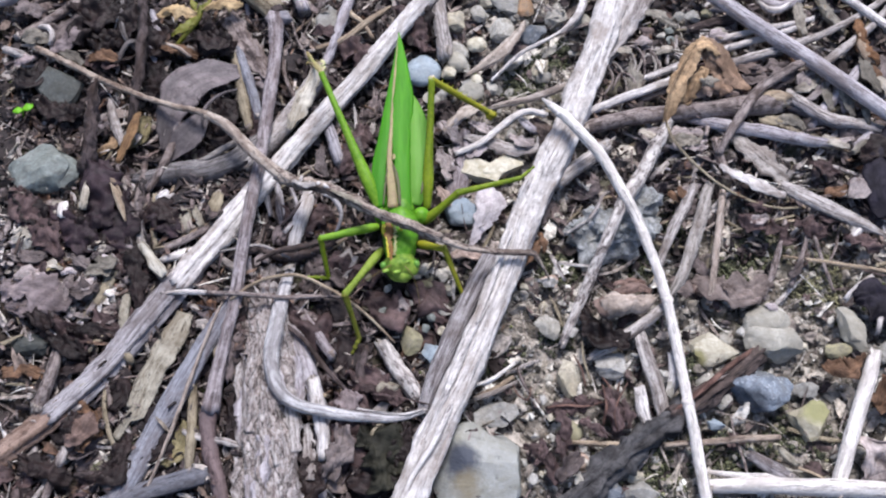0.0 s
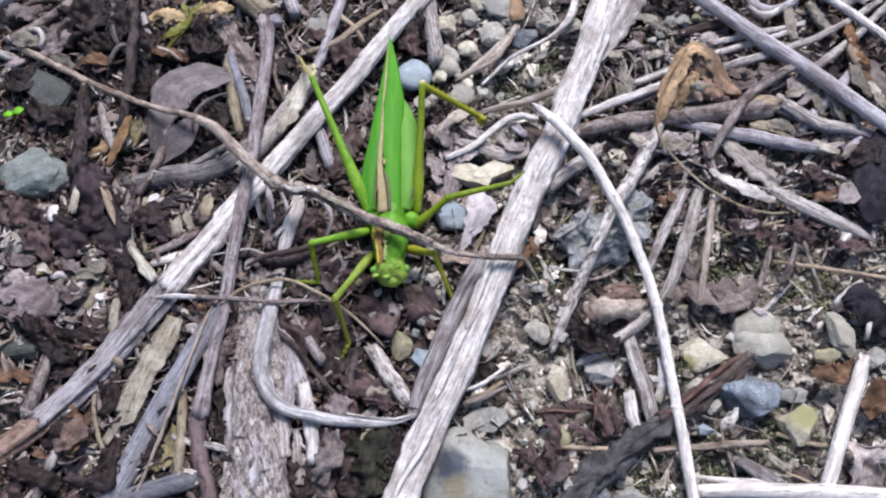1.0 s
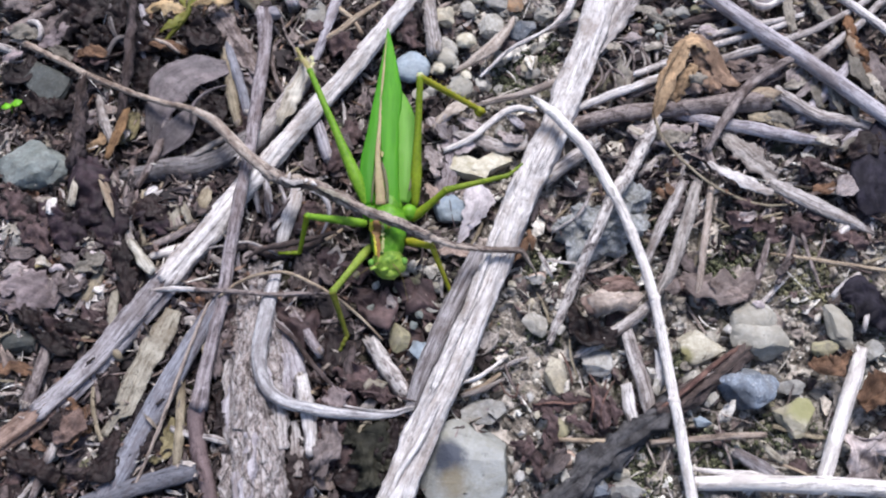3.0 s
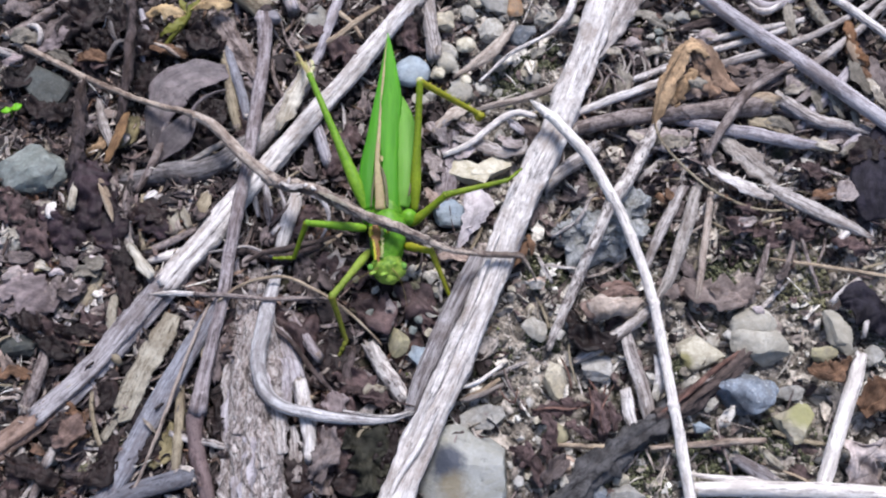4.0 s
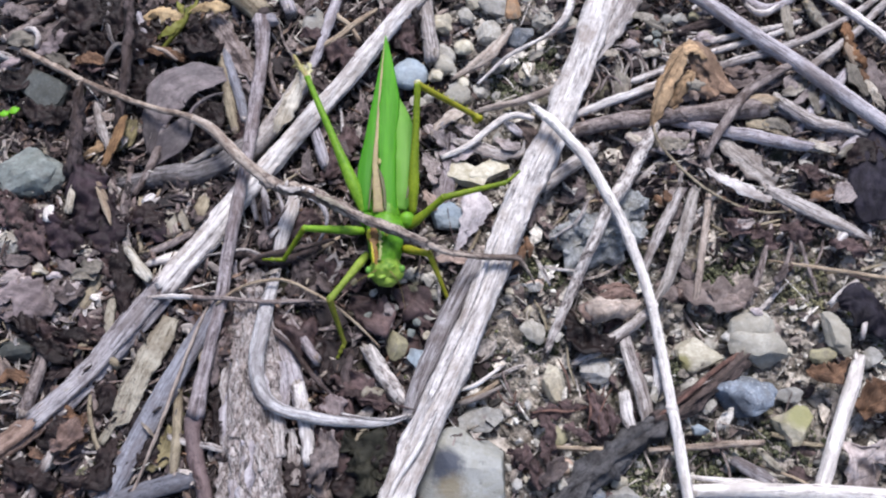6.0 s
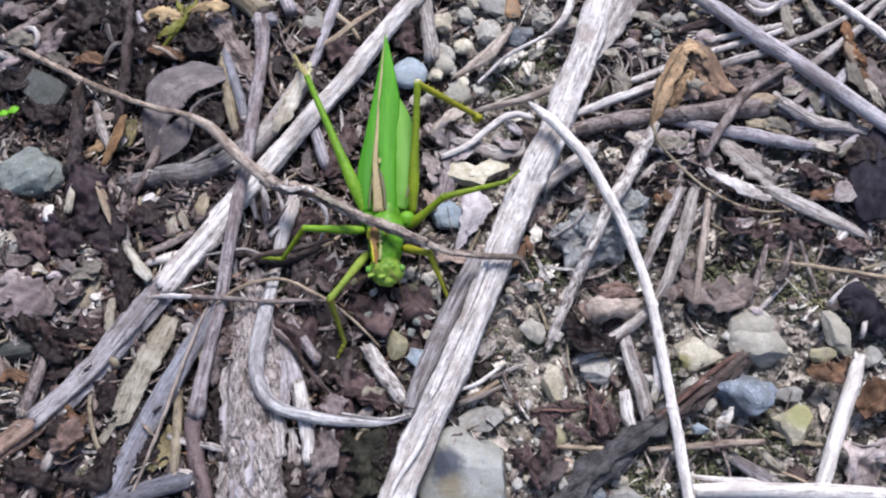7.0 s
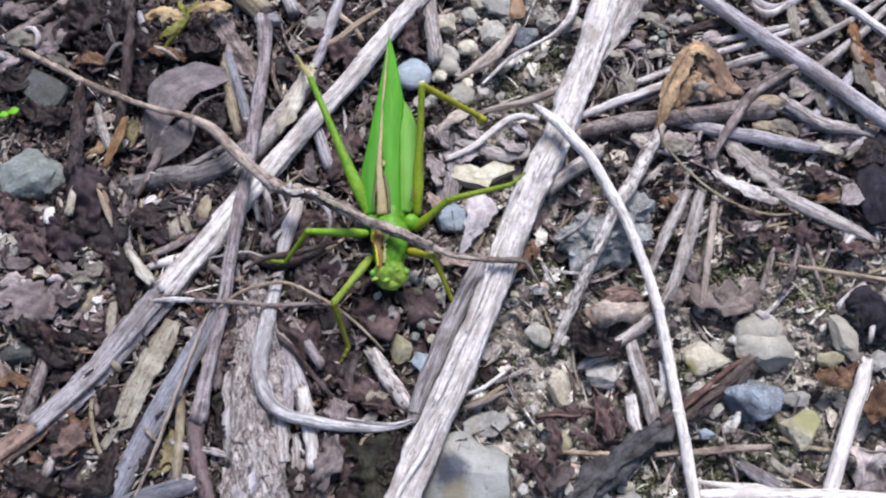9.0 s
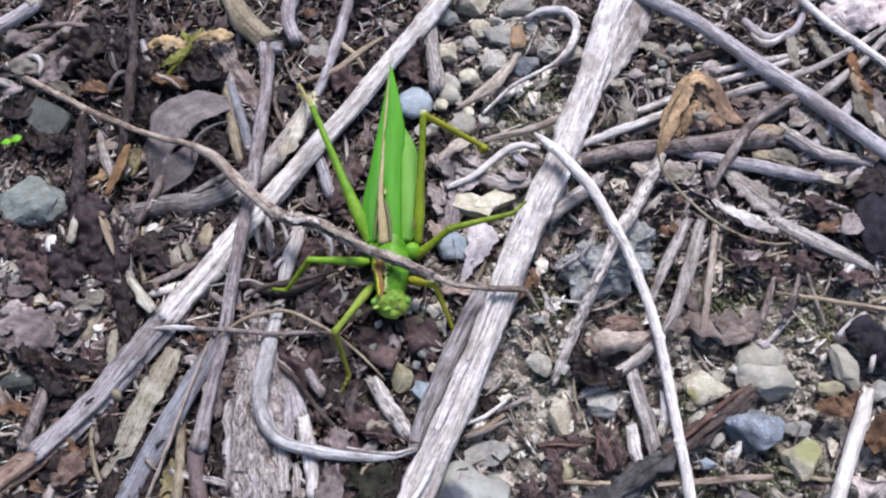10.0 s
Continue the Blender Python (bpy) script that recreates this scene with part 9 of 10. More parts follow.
# Dark leaves that also paint the black, shaded gaps between the sticks.
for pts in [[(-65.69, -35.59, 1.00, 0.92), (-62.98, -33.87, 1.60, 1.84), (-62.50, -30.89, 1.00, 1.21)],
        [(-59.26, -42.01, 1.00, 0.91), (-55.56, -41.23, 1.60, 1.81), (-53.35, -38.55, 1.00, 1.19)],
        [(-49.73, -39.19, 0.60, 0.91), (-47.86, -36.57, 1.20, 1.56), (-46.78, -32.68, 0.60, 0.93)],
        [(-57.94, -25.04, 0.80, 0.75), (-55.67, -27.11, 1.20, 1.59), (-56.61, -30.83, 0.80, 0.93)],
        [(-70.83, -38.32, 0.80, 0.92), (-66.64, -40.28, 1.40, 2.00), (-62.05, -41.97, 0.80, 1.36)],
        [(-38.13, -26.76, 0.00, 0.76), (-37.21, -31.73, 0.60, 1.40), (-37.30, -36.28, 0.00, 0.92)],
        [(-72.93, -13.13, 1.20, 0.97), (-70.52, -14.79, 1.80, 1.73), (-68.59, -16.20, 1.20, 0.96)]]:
    leaf("dead_leaf", pts, LF_DARK, "dark wet leaf doubling as shade between sticks", tear=0.4, wave=0.35, crease=0.9)
# More of the same, darkening shaded gaps beside the branch and stem.
for pts in [[(-25.57, -30.73, 0.40, 0.65), (-24.63, -36.47, 0.80, 1.10), (-24.06, -40.98, 0.40, 0.91)],
        [(-8.62, -38.23, 0.40, 0.92), (-9.44, -41.10, 1.00, 1.82), (-13.04, -43.69, 0.40, 1.36)]]:
    leaf("dead_leaf", pts, LF_DARK, "dark wet leaf doubling as shade between sticks", tear=0.4, wave=0.35, crease=0.9)
for k, p in enumerate([(12.57, -34.88, 0.40, 1.02), (15.43, -35.07, 0.40, 0.74), (14.24, -29.00, 0.40, 0.94), (14.41, -40.61, 0.40, 0.91), (11.83, -41.70, 0.40, 0.91), (19.63, -42.07, 0.40, 1.55), (21.55, -32.82, 0.40, 1.11), (15.09, -31.49, 0.40, 0.70), (23.14, -38.02, 0.30, 0.73), (10.62, -39.13, 0.30, 0.82), (14.18, -7.14, 0.30, 0.79), (11.87, -8.66, 0.40, 0.78), (16.13, -7.56, 0.30, 1.77), (18.14, -11.55, 0.30, 0.88), (19.86, -16.70, 0.30, 1.06), (53.09, -12.08, 0.60, 0.88), (34.65, -24.53, 0.40, 1.42), (35.40, -26.87, 0.40, 1.13), (16.43, -35.45, 0.40, 0.65), (13.30, -40.98, 0.40, 0.64), (30.17, -20.93, 0.30, 0.86), (32.46, -20.93, 0.30, 0.76), (48.37, -16.90, 0.30, 0.96), (58.62, -19.53, 0.30, 0.96)]):
    rock(p, 0.55 + 0.09 * (k * 7 % 10), 0.5, (ST_WHITE, ST_PALE, ST_WHITE, ST_CREAM)[k % 4], "small pale stone chip on the soil", k * 53 % 180, group="stone chips", facets=7, cut=0.5, rough=0.25)
for k, p in enumerate([(-6.71, -5.34, 0.60, 1.09), (-4.71, -7.85, 0.50, 1.28), (-2.56, -6.58, 0.50, 1.08), (-3.52, -10.34, 0.40, 0.98), (-1.37, -9.08, 0.40, 1.18), (-5.85, -11.42, 0.50, 0.88), (0.20, -7.77, 0.30, 0.98), (-2.14, -12.84, 0.40, 1.26), (-4.26, -14.07, 0.40, 0.87), (-7.65, -8.70, 0.50, 0.78), (-0.39, -12.38, 0.30, 0.88), (0.97, -14.86, 0.30, 1.16), (-8.18, -11.46, 0.60, 0.88), (-5.40, -15.92, 0.40, 0.97), (-2.70, -16.50, 0.30, 0.77), (-14.22, -3.67, 1.20, 0.69), (-15.32, -6.79, 1.00, 0.79), (-11.73, -8.90, 1.00, 0.78), (-12.80, -12.99, 0.80, 0.87), (-10.62, -6.70, 0.80, 0.69)]):
    rock(p, 0.7 + 0.06 * (k * 7 % 10), 0.55, (ST_GREY, ST_OLIVE, ST_PALE, ST_GREEN, ST_CREAM)[k % 5], "small dusty pebble beside the katydid's head", k * 61 % 180, group="loose pebbles", facets=8, cut=0.6, rough=0.2)
rock((15.70, -15.67, -0.30, 3.10), 0.8, 0.4, ST_PALE, "flat grey stone level with the soil", 20)
rock((25.24, -43.93, -0.20, 2.09), 0.8, 0.5, ST_SLATE, "blue-grey stone on the soil", 20)

# Further dark leaves, again with gap shade put into their colour.
for pts in ([(-69.30, -17.82, 1.20, 0.96), (-65.39, -19.63, 1.80, 1.71), (-62.12, -21.23, 1.20, 0.76)], [(-66.02, -16.27, 1.40, 0.67), (-61.57, -17.02, 1.80, 1.43), (-57.84, -17.62, 1.20, 0.67)], [(-66.38, -23.74, 0.40, 0.66), (-64.45, -23.08, 0.80, 1.14), (-62.19, -22.56, 0.40, 0.67)], [(-49.11, 43.24, 2.60, 1.08), (-45.99, 41.27, 3.20, 2.47), (-42.61, 40.66, 2.60, 1.40)], [(-63.26, 39.65, 2.20, 0.86), (-62.71, 45.19, 2.80, 1.84), (-62.96, 51.19, 2.20, 1.10)], [(-53.54, -34.46, 0.20, 0.65), (-54.47, -37.40, 0.80, 1.28), (-56.19, -40.11, 0.60, 1.09)]):
    leaf("dead_leaf", pts, LF_DARK, "dark wet leaf doubling as shade between sticks", tear=0.4, wave=0.35, crease=0.9)
for pts in [[(19.26, -28.59, 1.00, 0.37), (21.21, -29.53, 1.60, 0.93), (23.53, -29.17, 1.00, 0.37)],
        [(20.02, -32.40, 1.00, 0.37), (22.30, -33.85, 1.50, 1.01), (24.12, -35.22, 1.00, 0.37)],
        [(27.28, -28.98, 1.00, 0.28), (27.97, -31.43, 1.60, 0.93), (27.71, -33.91, 1.00, 0.37)],
        [(16.24, -34.28, 1.00, 0.28), (16.63, -37.37, 1.50, 0.91), (17.87, -39.79, 0.80, 0.36)],
        [(13.45, -35.54, 0.80, 0.28), (13.72, -37.67, 1.20, 0.82), (12.40, -39.79, 0.80, 0.36)],
        [(50.37, 4.61, 0.80, 0.71), (52.24, 3.34, 1.60, 1.70), (54.62, 1.85, 1.00, 0.90)],
        [(55.38, 3.18, 1.00, 0.70), (56.97, 1.14, 1.60, 1.59), (58.96, -0.68, 0.80, 0.70)]]:
    leaf("dead_leaf", pts, LF_WINE, "crumpled dark wine-brown leaf on the soil", tear=0.7, wave=0.5, crease=0.9)
for pts in [[(60.25, 3.62, 1.00, 0.70), (62.30, 2.24, 1.60, 1.80), (65.07, 0.76, 1.00, 0.80)],
        [(64.47, 4.61, 0.80, 0.60), (66.85, 4.32, 1.40, 1.41), (69.51, 3.27, 0.80, 0.60)],
        [(68.55, 0.85, 0.80, 0.70), (71.13, -0.51, 1.40, 1.79), (74.09, -1.99, 0.80, 0.79)],
        [(64.66, 15.45, 1.00, 0.51), (66.63, 13.63, 1.80, 1.53), (69.47, 13.13, 1.00, 0.61)],
        [(51.75, 7.10, 1.20, 0.51), (53.73, 6.36, 1.80, 1.31), (56.24, 5.75, 1.20, 0.60)]]:
    leaf("dead_leaf", pts, LF_WINE, "crumpled dark wine-brown leaf on the soil", tear=0.7, wave=0.5, crease=0.9)

for pts, m in (([(-2.93, 24.11, 1.20, 0.52), (-1.04, 22.08, 1.80, 1.35), (0.62, 19.81, 1.20, 0.52)], LF_LILAC), ([(-2.90, 18.26, 1.00, 0.52), (-1.85, 15.12, 1.60, 1.44), (-1.23, 11.97, 1.00, 0.61)], LF_LILAC), ([(2.27, 16.62, 1.00, 0.41), (3.72, 17.93, 1.60, 1.14), (6.02, 18.97, 1.00, 0.41)], LF_PALE), ([(2.93, 24.11, 1.20, 0.42), (4.99, 22.32, 1.80, 1.14), (7.51, 21.95, 1.20, 0.42)], LF_LILAC), ([(9.97, 21.00, 1.60, 0.42), (11.97, 19.24, 2.20, 1.24), (14.31, 19.69, 1.40, 0.52)], LF_LILAC), ([(-3.27, 10.93, 0.80, 0.41), (-2.03, 8.81, 1.40, 1.11), (-1.21, 6.85, 0.80, 0.40)], LF_PINK), ([(-20.24, 21.46, 0.80, 0.42), (-18.46, 19.69, 1.40, 1.04), (-16.77, 17.66, 0.80, 0.41)], LF_TAUPE), ([(-24.52, 19.32, 0.80, 0.42), (-24.68, 15.70, 1.40, 1.03), (-23.38, 13.00, 0.80, 0.41)], LF_TAUPE)):
    leaf("leaf_scrap", pts, m, "small pale leaf scrap lying beside the katydid", "leaf scraps", tear=0.35, wave=0.3)

# ---- more litter, told apart ----
leaf("dead_leaf", [(-82.66, 41.93, 2.4, 0.65), (-80.78, 42.28, 3.0, 1.61), (-78.68, 42.15, 2.8, 1.4), (-77.5, 41.53, 2.2, 0.43)], LF_STRAW, "olive-grey crumpled leaf scrap in the litter")
twig("plant_fibre", [(-79.45, 44.86, 3.0, 0.38), (-77.62, 44.16, 3.6, 0.54), (-76.6, 42.35, 3.6, 0.54), (-77.15, 40.6, 2.8, 0.43)], PALE, "white curled fibre in the litter", sides=8)
leaf("dead_leaf", [(-77.07, 39.09, 2.4, 0.54), (-74.74, 40.71, 3.0, 1.61), (-72.74, 43.27, 3.0, 1.51), (-71.05, 46.44, 2.2, 0.54)], LF_SOFT, "grey-lilac folded leaf in the litter", curl=1.4, tear=0.2)
leaf("dead_leaf", [(-75.13, 39.6, 2.0, 0.43), (-72.8, 38.17, 2.6, 1.07), (-70.15, 36.65, 2.2, 0.53)], LF_STRAW, "olive-grey leaf scrap under a twig")
leaf("dead_leaf", [(-67.95, 38.66, 2.6, 0.54), (-65.94, 37.74, 3.2, 1.28), (-63.62, 36.98, 2.8, 0.75)], LF_RUST, "ochre leaf scrap in the litter")
leaf("dead_leaf", [(-85.01, 48.84, 2.6, 0.87), (-82.44, 49.18, 3.2, 1.74), (-79.64, 48.03, 2.6, 0.98)], LF_TAUPE, "mauve-brown leaf scrap in the litter")
leaf("dead_leaf", [(-83.3, 36.58, 2.4, 0.64), (-81.08, 37.43, 3.0, 1.07), (-79.95, 38.34, 2.4, 0.43)], LF_SOFT, "pale leaf edge in the litter")
leaf("dead_leaf", [(-55.5, 39.72, 3.2, 0.53), (-52.27, 38.79, 3.8, 0.96), (-49.29, 37.41, 3.2, 0.53)], LF_RUST, "orange-brown leaf fold under a seedling", curl=1.5)
twig("dry_twig", [(-54.59, 40.2, 3.6, 0.27), (-51.96, 38.76, 4.2, 0.37), (-49.75, 37.01, 3.8, 0.27)], WARM, "pale pinkish splinter under a seedling", sides=7)
for pts, m in [([(-71.12, 7.4, 1.8, 0.81), (-70.32, 5.64, 2.2, 0.9), (-69.83, 4.05, 1.8, 0.8)], LF_LINEN),
        ([(-77.73, 1.01, 1.8, 0.6), (-75.78, 1.39, 2.4, 1.09), (-73.36, 0.99, 1.8, 0.4)], LF_LINEN),
        ([(-72.01, -5.25, 1.8, 0.39), (-70.09, -4.87, 2.4, 0.88), (-68.45, -5.48, 1.8, 0.49)], LF_LINEN),
        ([(-68.52, -6.33, 1.8, 0.39), (-67.08, -5.86, 2.2, 0.78), (-65.81, -6.13, 1.8, 0.39)], LF_PALE),
        ([(-64.26, -1.65, 1.8, 0.4), (-62.55, -1.27, 2.4, 0.89), (-61.04, -2.09, 1.8, 0.39)], LF_LINEN),
        ([(-62.54, -4.23, 1.8, 0.39), (-60.83, -3.85, 2.4, 0.88), (-59.17, -4.46, 1.8, 0.39)], LF_PALE),
        ([(-70.19, 1.54, 2.0, 0.5), (-69.11, 2.36, 2.6, 0.89), (-68.92, 3.73, 2.0, 0.5)], LF_FADED),
        ([(-76.27, -2.37, 1.6, 0.59), (-73.93, -3.28, 2.2, 1.38), (-71.5, -2.61, 1.6, 0.59)], LF_TAUPE),
        ([(-76.49, -7.05, 1.6, 0.59), (-73.86, -6.25, 2.2, 1.37), (-70.53, -7.71, 1.6, 0.68)], LF_LILAC),
        ([(-67.32, -2.84, 1.6, 0.49), (-65.17, -4.17, 2.2, 1.18), (-63.4, -5.63, 1.6, 0.59)], LF_TAUPE),
        ([(-65.29, -9.36, 2.0, 0.49), (-63.63, -8.77, 2.6, 1.07), (-62.27, -7.28, 2.0, 0.49)], LF_LILAC),
        ([(-62.95, 1.48, 1.6, 0.5), (-60.68, 0.2, 2.0, 1.09), (-59.02, -1.37, 1.6, 0.49)], LF_WINE),
        ([(-62.3, 4.11, 1.6, 0.5), (-60.57, 4.49, 2.2, 1.0), (-59.19, 3.22, 1.6, 0.5)], LF_TAUPE),
        ([(-74.05, 0.34, 1.8, 0.4), (-71.74, -0.93, 2.2, 0.99), (-70.33, -2.05, 1.8, 0.49)], LF_WINE),
        ([(-68.07, 0.1, 1.8, 0.4), (-66.78, 0.35, 2.2, 0.59), (-65.88, 0.09, 1.8, 0.3)], LF_LINEN)]:
    leaf("dead_leaf", pts, m, "small crumpled pale leaf scrap on dark litter", "dead leaves", tear=0.4, wave=0.4)
strip("bark_strip", [(-67.25, 11.45, 1.8, 0.3), (-66.5, 8.88, 2.4, 0.91), (-66.66, 6.16, 2.0, 0.6)], BEIGE, "pale pointed wood chip in the litter", curl=0.7, thick=0.35, tear=0.3, wave=0.15)
twig("broken_stick", [(-52.14, -1.87, 1.2, 0.59), (-48.26, -0.12, 1.6, 0.69), (-43.98, 2.58, 1.4, 0.6)], BROWN, "brown stick among broken bits")
strip("bark_strip", [(-49.91, 6.28, 1.6, 1.01), (-48.56, 3.86, 2.0, 1.4), (-47.46, 1.85, 1.6, 1.2)], FRAYED, "square pale wood chip in the litter", curl=0.7, thick=0.35, tear=0.3, wave=0.15)
strip("bark_strip", [(-46.75, 6.94, 1.6, 0.5), (-45.85, 4.74, 2.0, 0.7), (-44.95, 2.71, 1.6, 0.5)], BEIGE, "short pale wood chip in the litter", curl=0.7, thick=0.35, tear=0.3, wave=0.15)
strip("bark_strip", [(-42.5, 9.52, 1.8, 0.91), (-42.79, 6.85, 2.2, 1.21), (-43.75, 4.92, 1.6, 0.9)], OLIVE, "olive wood chip in the litter", curl=0.7, thick=0.35, tear=0.3, wave=0.15)
strip("bark_strip", [(-53.65, 8.34, 2.0, 0.4), (-52.39, 8.81, 2.4, 0.71), (-51.6, 9.91, 2.0, 0.4)], PALE, "white wood chip under a dark twig", curl=0.7, thick=0.35, tear=0.3, wave=0.15)
# Black sheet set into the rolled leaf's hollow as its shade.
leaf("dead_leaf", [(-45.5, 29.33, 0.6, 1.06), (-43.21, 27.72, 0.8, 2.32), (-41.52, 24.67, 0.6, 1.26)], LF_DARK, "black sheet for the shaded hollow behind a rolled leaf", tear=0.2)
twig("dry_twig", [(-47.37, 15.61, 1.6, 0.31), (-44.75, 16.43, 2.2, 0.51), (-42.43, 17.83, 2.6, 0.62), (-39.46, 19.58, 2.8, 0.51)], DRIFT, "short grey twig behind a rolled leaf")
for pts, m in [([(67.06, 51.82, 1.6, 0.66), (66.73, 47.38, 2.2, 1.09), (67.42, 43.09, 1.6, 0.54)], LF_STRAW),
        ([(71.39, 51.65, 1.8, 0.55), (72.79, 47.47, 2.4, 0.87), (74.74, 43.56, 2.0, 0.54)], LF_STRAW),
        ([(69.41, 32.14, 2.0, 0.42), (69.2, 29.05, 2.6, 0.95), (69.79, 26.0, 2.0, 0.42)], LF_STRAW),
        ([(72.35, 33.37, 2.0, 0.43), (72.77, 29.03, 2.6, 1.16), (73.54, 24.53, 2.0, 0.52)], LF_STRAW),
        ([(63.64, 30.19, 2.0, 0.42), (65.58, 30.66, 2.8, 1.16), (68.34, 32.51, 2.2, 0.64)], LF_LINEN),
        ([(65.77, 28.33, 1.8, 0.42), (67.91, 29.92, 2.4, 0.84), (71.33, 33.63, 2.0, 0.43)], LF_LILAC),
        ([(75.6, 29.64, 2.0, 0.42), (75.89, 25.73, 2.4, 0.73), (76.29, 22.96, 1.8, 0.31)], LF_STRAW),
        ([(79.79, 33.34, 2.0, 0.43), (80.71, 29.98, 2.6, 0.95), (81.93, 27.16, 2.0, 0.52)], LF_LINEN),
        ([(76.99, 38.5, 2.6, 0.54), (77.32, 33.82, 3.2, 1.27), (79.0, 29.37, 2.4, 0.63)], LF_STRAW),
        ([(59.86, 37.21, 2.0, 0.54), (60.58, 34.04, 2.6, 1.49), (62.69, 32.67, 2.0, 0.64)], LF_TAUPE),
        ([(52.35, 36.24, 1.6, 0.64), (55.31, 35.33, 2.2, 1.49), (58.59, 34.7, 1.6, 0.64)], LF_BROWN),
        ([(59.27, 23.51, 1.8, 0.63), (61.86, 23.87, 2.4, 1.25), (64.5, 22.05, 1.8, 0.52)], LF_STRAW),
        ([(67.41, 20.61, 1.8, 0.52), (69.11, 18.96, 2.2, 0.93), (72.11, 18.34, 1.6, 0.41)], LF_LINEN),
        ([(72.34, 17.17, 1.6, 0.41), (74.4, 18.47, 2.2, 0.82), (77.54, 19.97, 1.6, 0.41)], LF_STRAW),
        ([(49.89, 43.69, 1.6, 0.54), (51.07, 43.79, 2.2, 0.98), (52.44, 43.16, 1.6, 0.54)], LF_LINEN),
        ([(34.05, 21.72, 2.2, 0.52), (35.56, 20.54, 2.6, 0.83), (37.88, 19.92, 2.0, 0.41)], LF_LINEN),
        ([(38.6, 19.78, 1.4, 0.62), (41.86, 20.02, 1.8, 1.45), (45.67, 19.99, 1.4, 0.83)], LF_STRAW),
        ([(54.7, 47.49, 1.4, 0.44), (57.23, 45.99, 2.0, 0.87), (61.21, 46.93, 1.4, 0.44)], LF_BROWN)]:
    leaf("dead_leaf", pts, m, "flat torn leaf blade among dry straw", "dead leaves", tear=0.25, wave=0.2, curl=0.8)
twig("dry_twig", [(59.18, 50.45, 2.4, 0.33), (60.49, 48.14, 3.0, 0.65), (62.64, 47.87, 3.0, 0.65), (65.17, 49.74, 2.6, 0.44)], PALE, "crooked pale twig in the straw")
twig("dry_twig", [(76.92, 43.1, 3.0, 0.43), (76.78, 39.35, 3.6, 0.85), (77.53, 36.95, 3.4, 0.85), (79.36, 35.96, 2.6, 0.43)], TAN, "frayed orange-tan tuft in the straw", rough=0.4, flat=0.6)
twig("dry_twig", [(59.89, 29.34, 2.2, 0.42), (63.09, 27.37, 2.6, 0.63), (66.11, 24.93, 2.6, 0.73), (69.66, 23.12, 2.4, 0.62), (74.67, 22.37, 2.0, 0.52), (78.9, 21.5, 1.4, 0.42)], DULL, "rough twisted twig in the straw", rough=0.3)
for pts, m in [([(37.01, -7.31, 1.0, 0.59), (38.77, -8.74, 1.4, 1.37), (40.25, -10.47, 1.0, 0.58)], LF_DUST),
        ([(45.67, -8.48, 1.2, 0.59), (48.27, -10.19, 1.3, 1.1), (52.14, -11.64, 1.2, 0.78)], LF_DUST),
        ([(53.04, -12.16, 1.2, 0.39), (53.82, -12.83, 1.6, 0.68), (54.84, -13.31, 1.2, 0.29)], LF_PALE),
        ([(51.85, 3.26, 1.4, 0.4), (53.57, 3.5, 1.8, 0.9), (55.38, 4.35, 1.4, 0.4)], LF_LILAC),
        ([(57.55, -7.27, 1.2, 0.39), (58.98, -5.96, 1.6, 0.78), (60.11, -4.3, 1.2, 0.39)], LF_MAUVE),
        ([(27.06, -8.69, 1.4, 0.39), (29.57, -8.23, 1.8, 0.78), (32.55, -8.29, 1.4, 0.49)], LF_FOLD),
        ([(14.73, 1.22, 1.4, 0.3), (15.4, -1.01, 2.0, 0.59), (15.18, -2.69, 1.4, 0.3)], LF_RUST),
        ([(40.11, 10.59, 1.2, 0.41), (40.71, 9.02, 1.6, 0.81), (41.29, 7.86, 1.2, 0.4)], LF_RUST)]:
    leaf("dead_leaf", pts, m, "torn dead leaf scrap on the soil", "dead leaves", tear=0.4, wave=0.4)
twig("dry_twig", [(22.72, 2.02, 4.0, 0.3), (24.46, 4.39, 4.5, 0.39), (25.96, 7.39, 4.2, 0.3), (27.16, 8.25, 3.8, 0.2)], GREY, "thin forked grey twig over a stone", sides=7)
twig("dry_twig", [(23.03, 2.45, 4.0, 0.3), (21.36, 1.93, 2.8, 0.3), (19.11, 1.01, 1.0, 0.2)], GREY, "thin forked grey twig on the soil", sides=7)
twig("dry_twig", [(3.05, -26.64, 1.8, 0.23), (5.87, -25.61, 2.2, 0.37), (9.51, -22.97, 1.8, 0.24)], WHITE, "thin white splinter beside a thick stem", sides=7)
twig("dry_twig", [(2.67, -28.67, 0.8, 0.37), (6.23, -27.64, 1.2, 0.47), (9.86, -25.79, 0.8, 0.28)], DRIFT, "grey twig beside a thick stem")


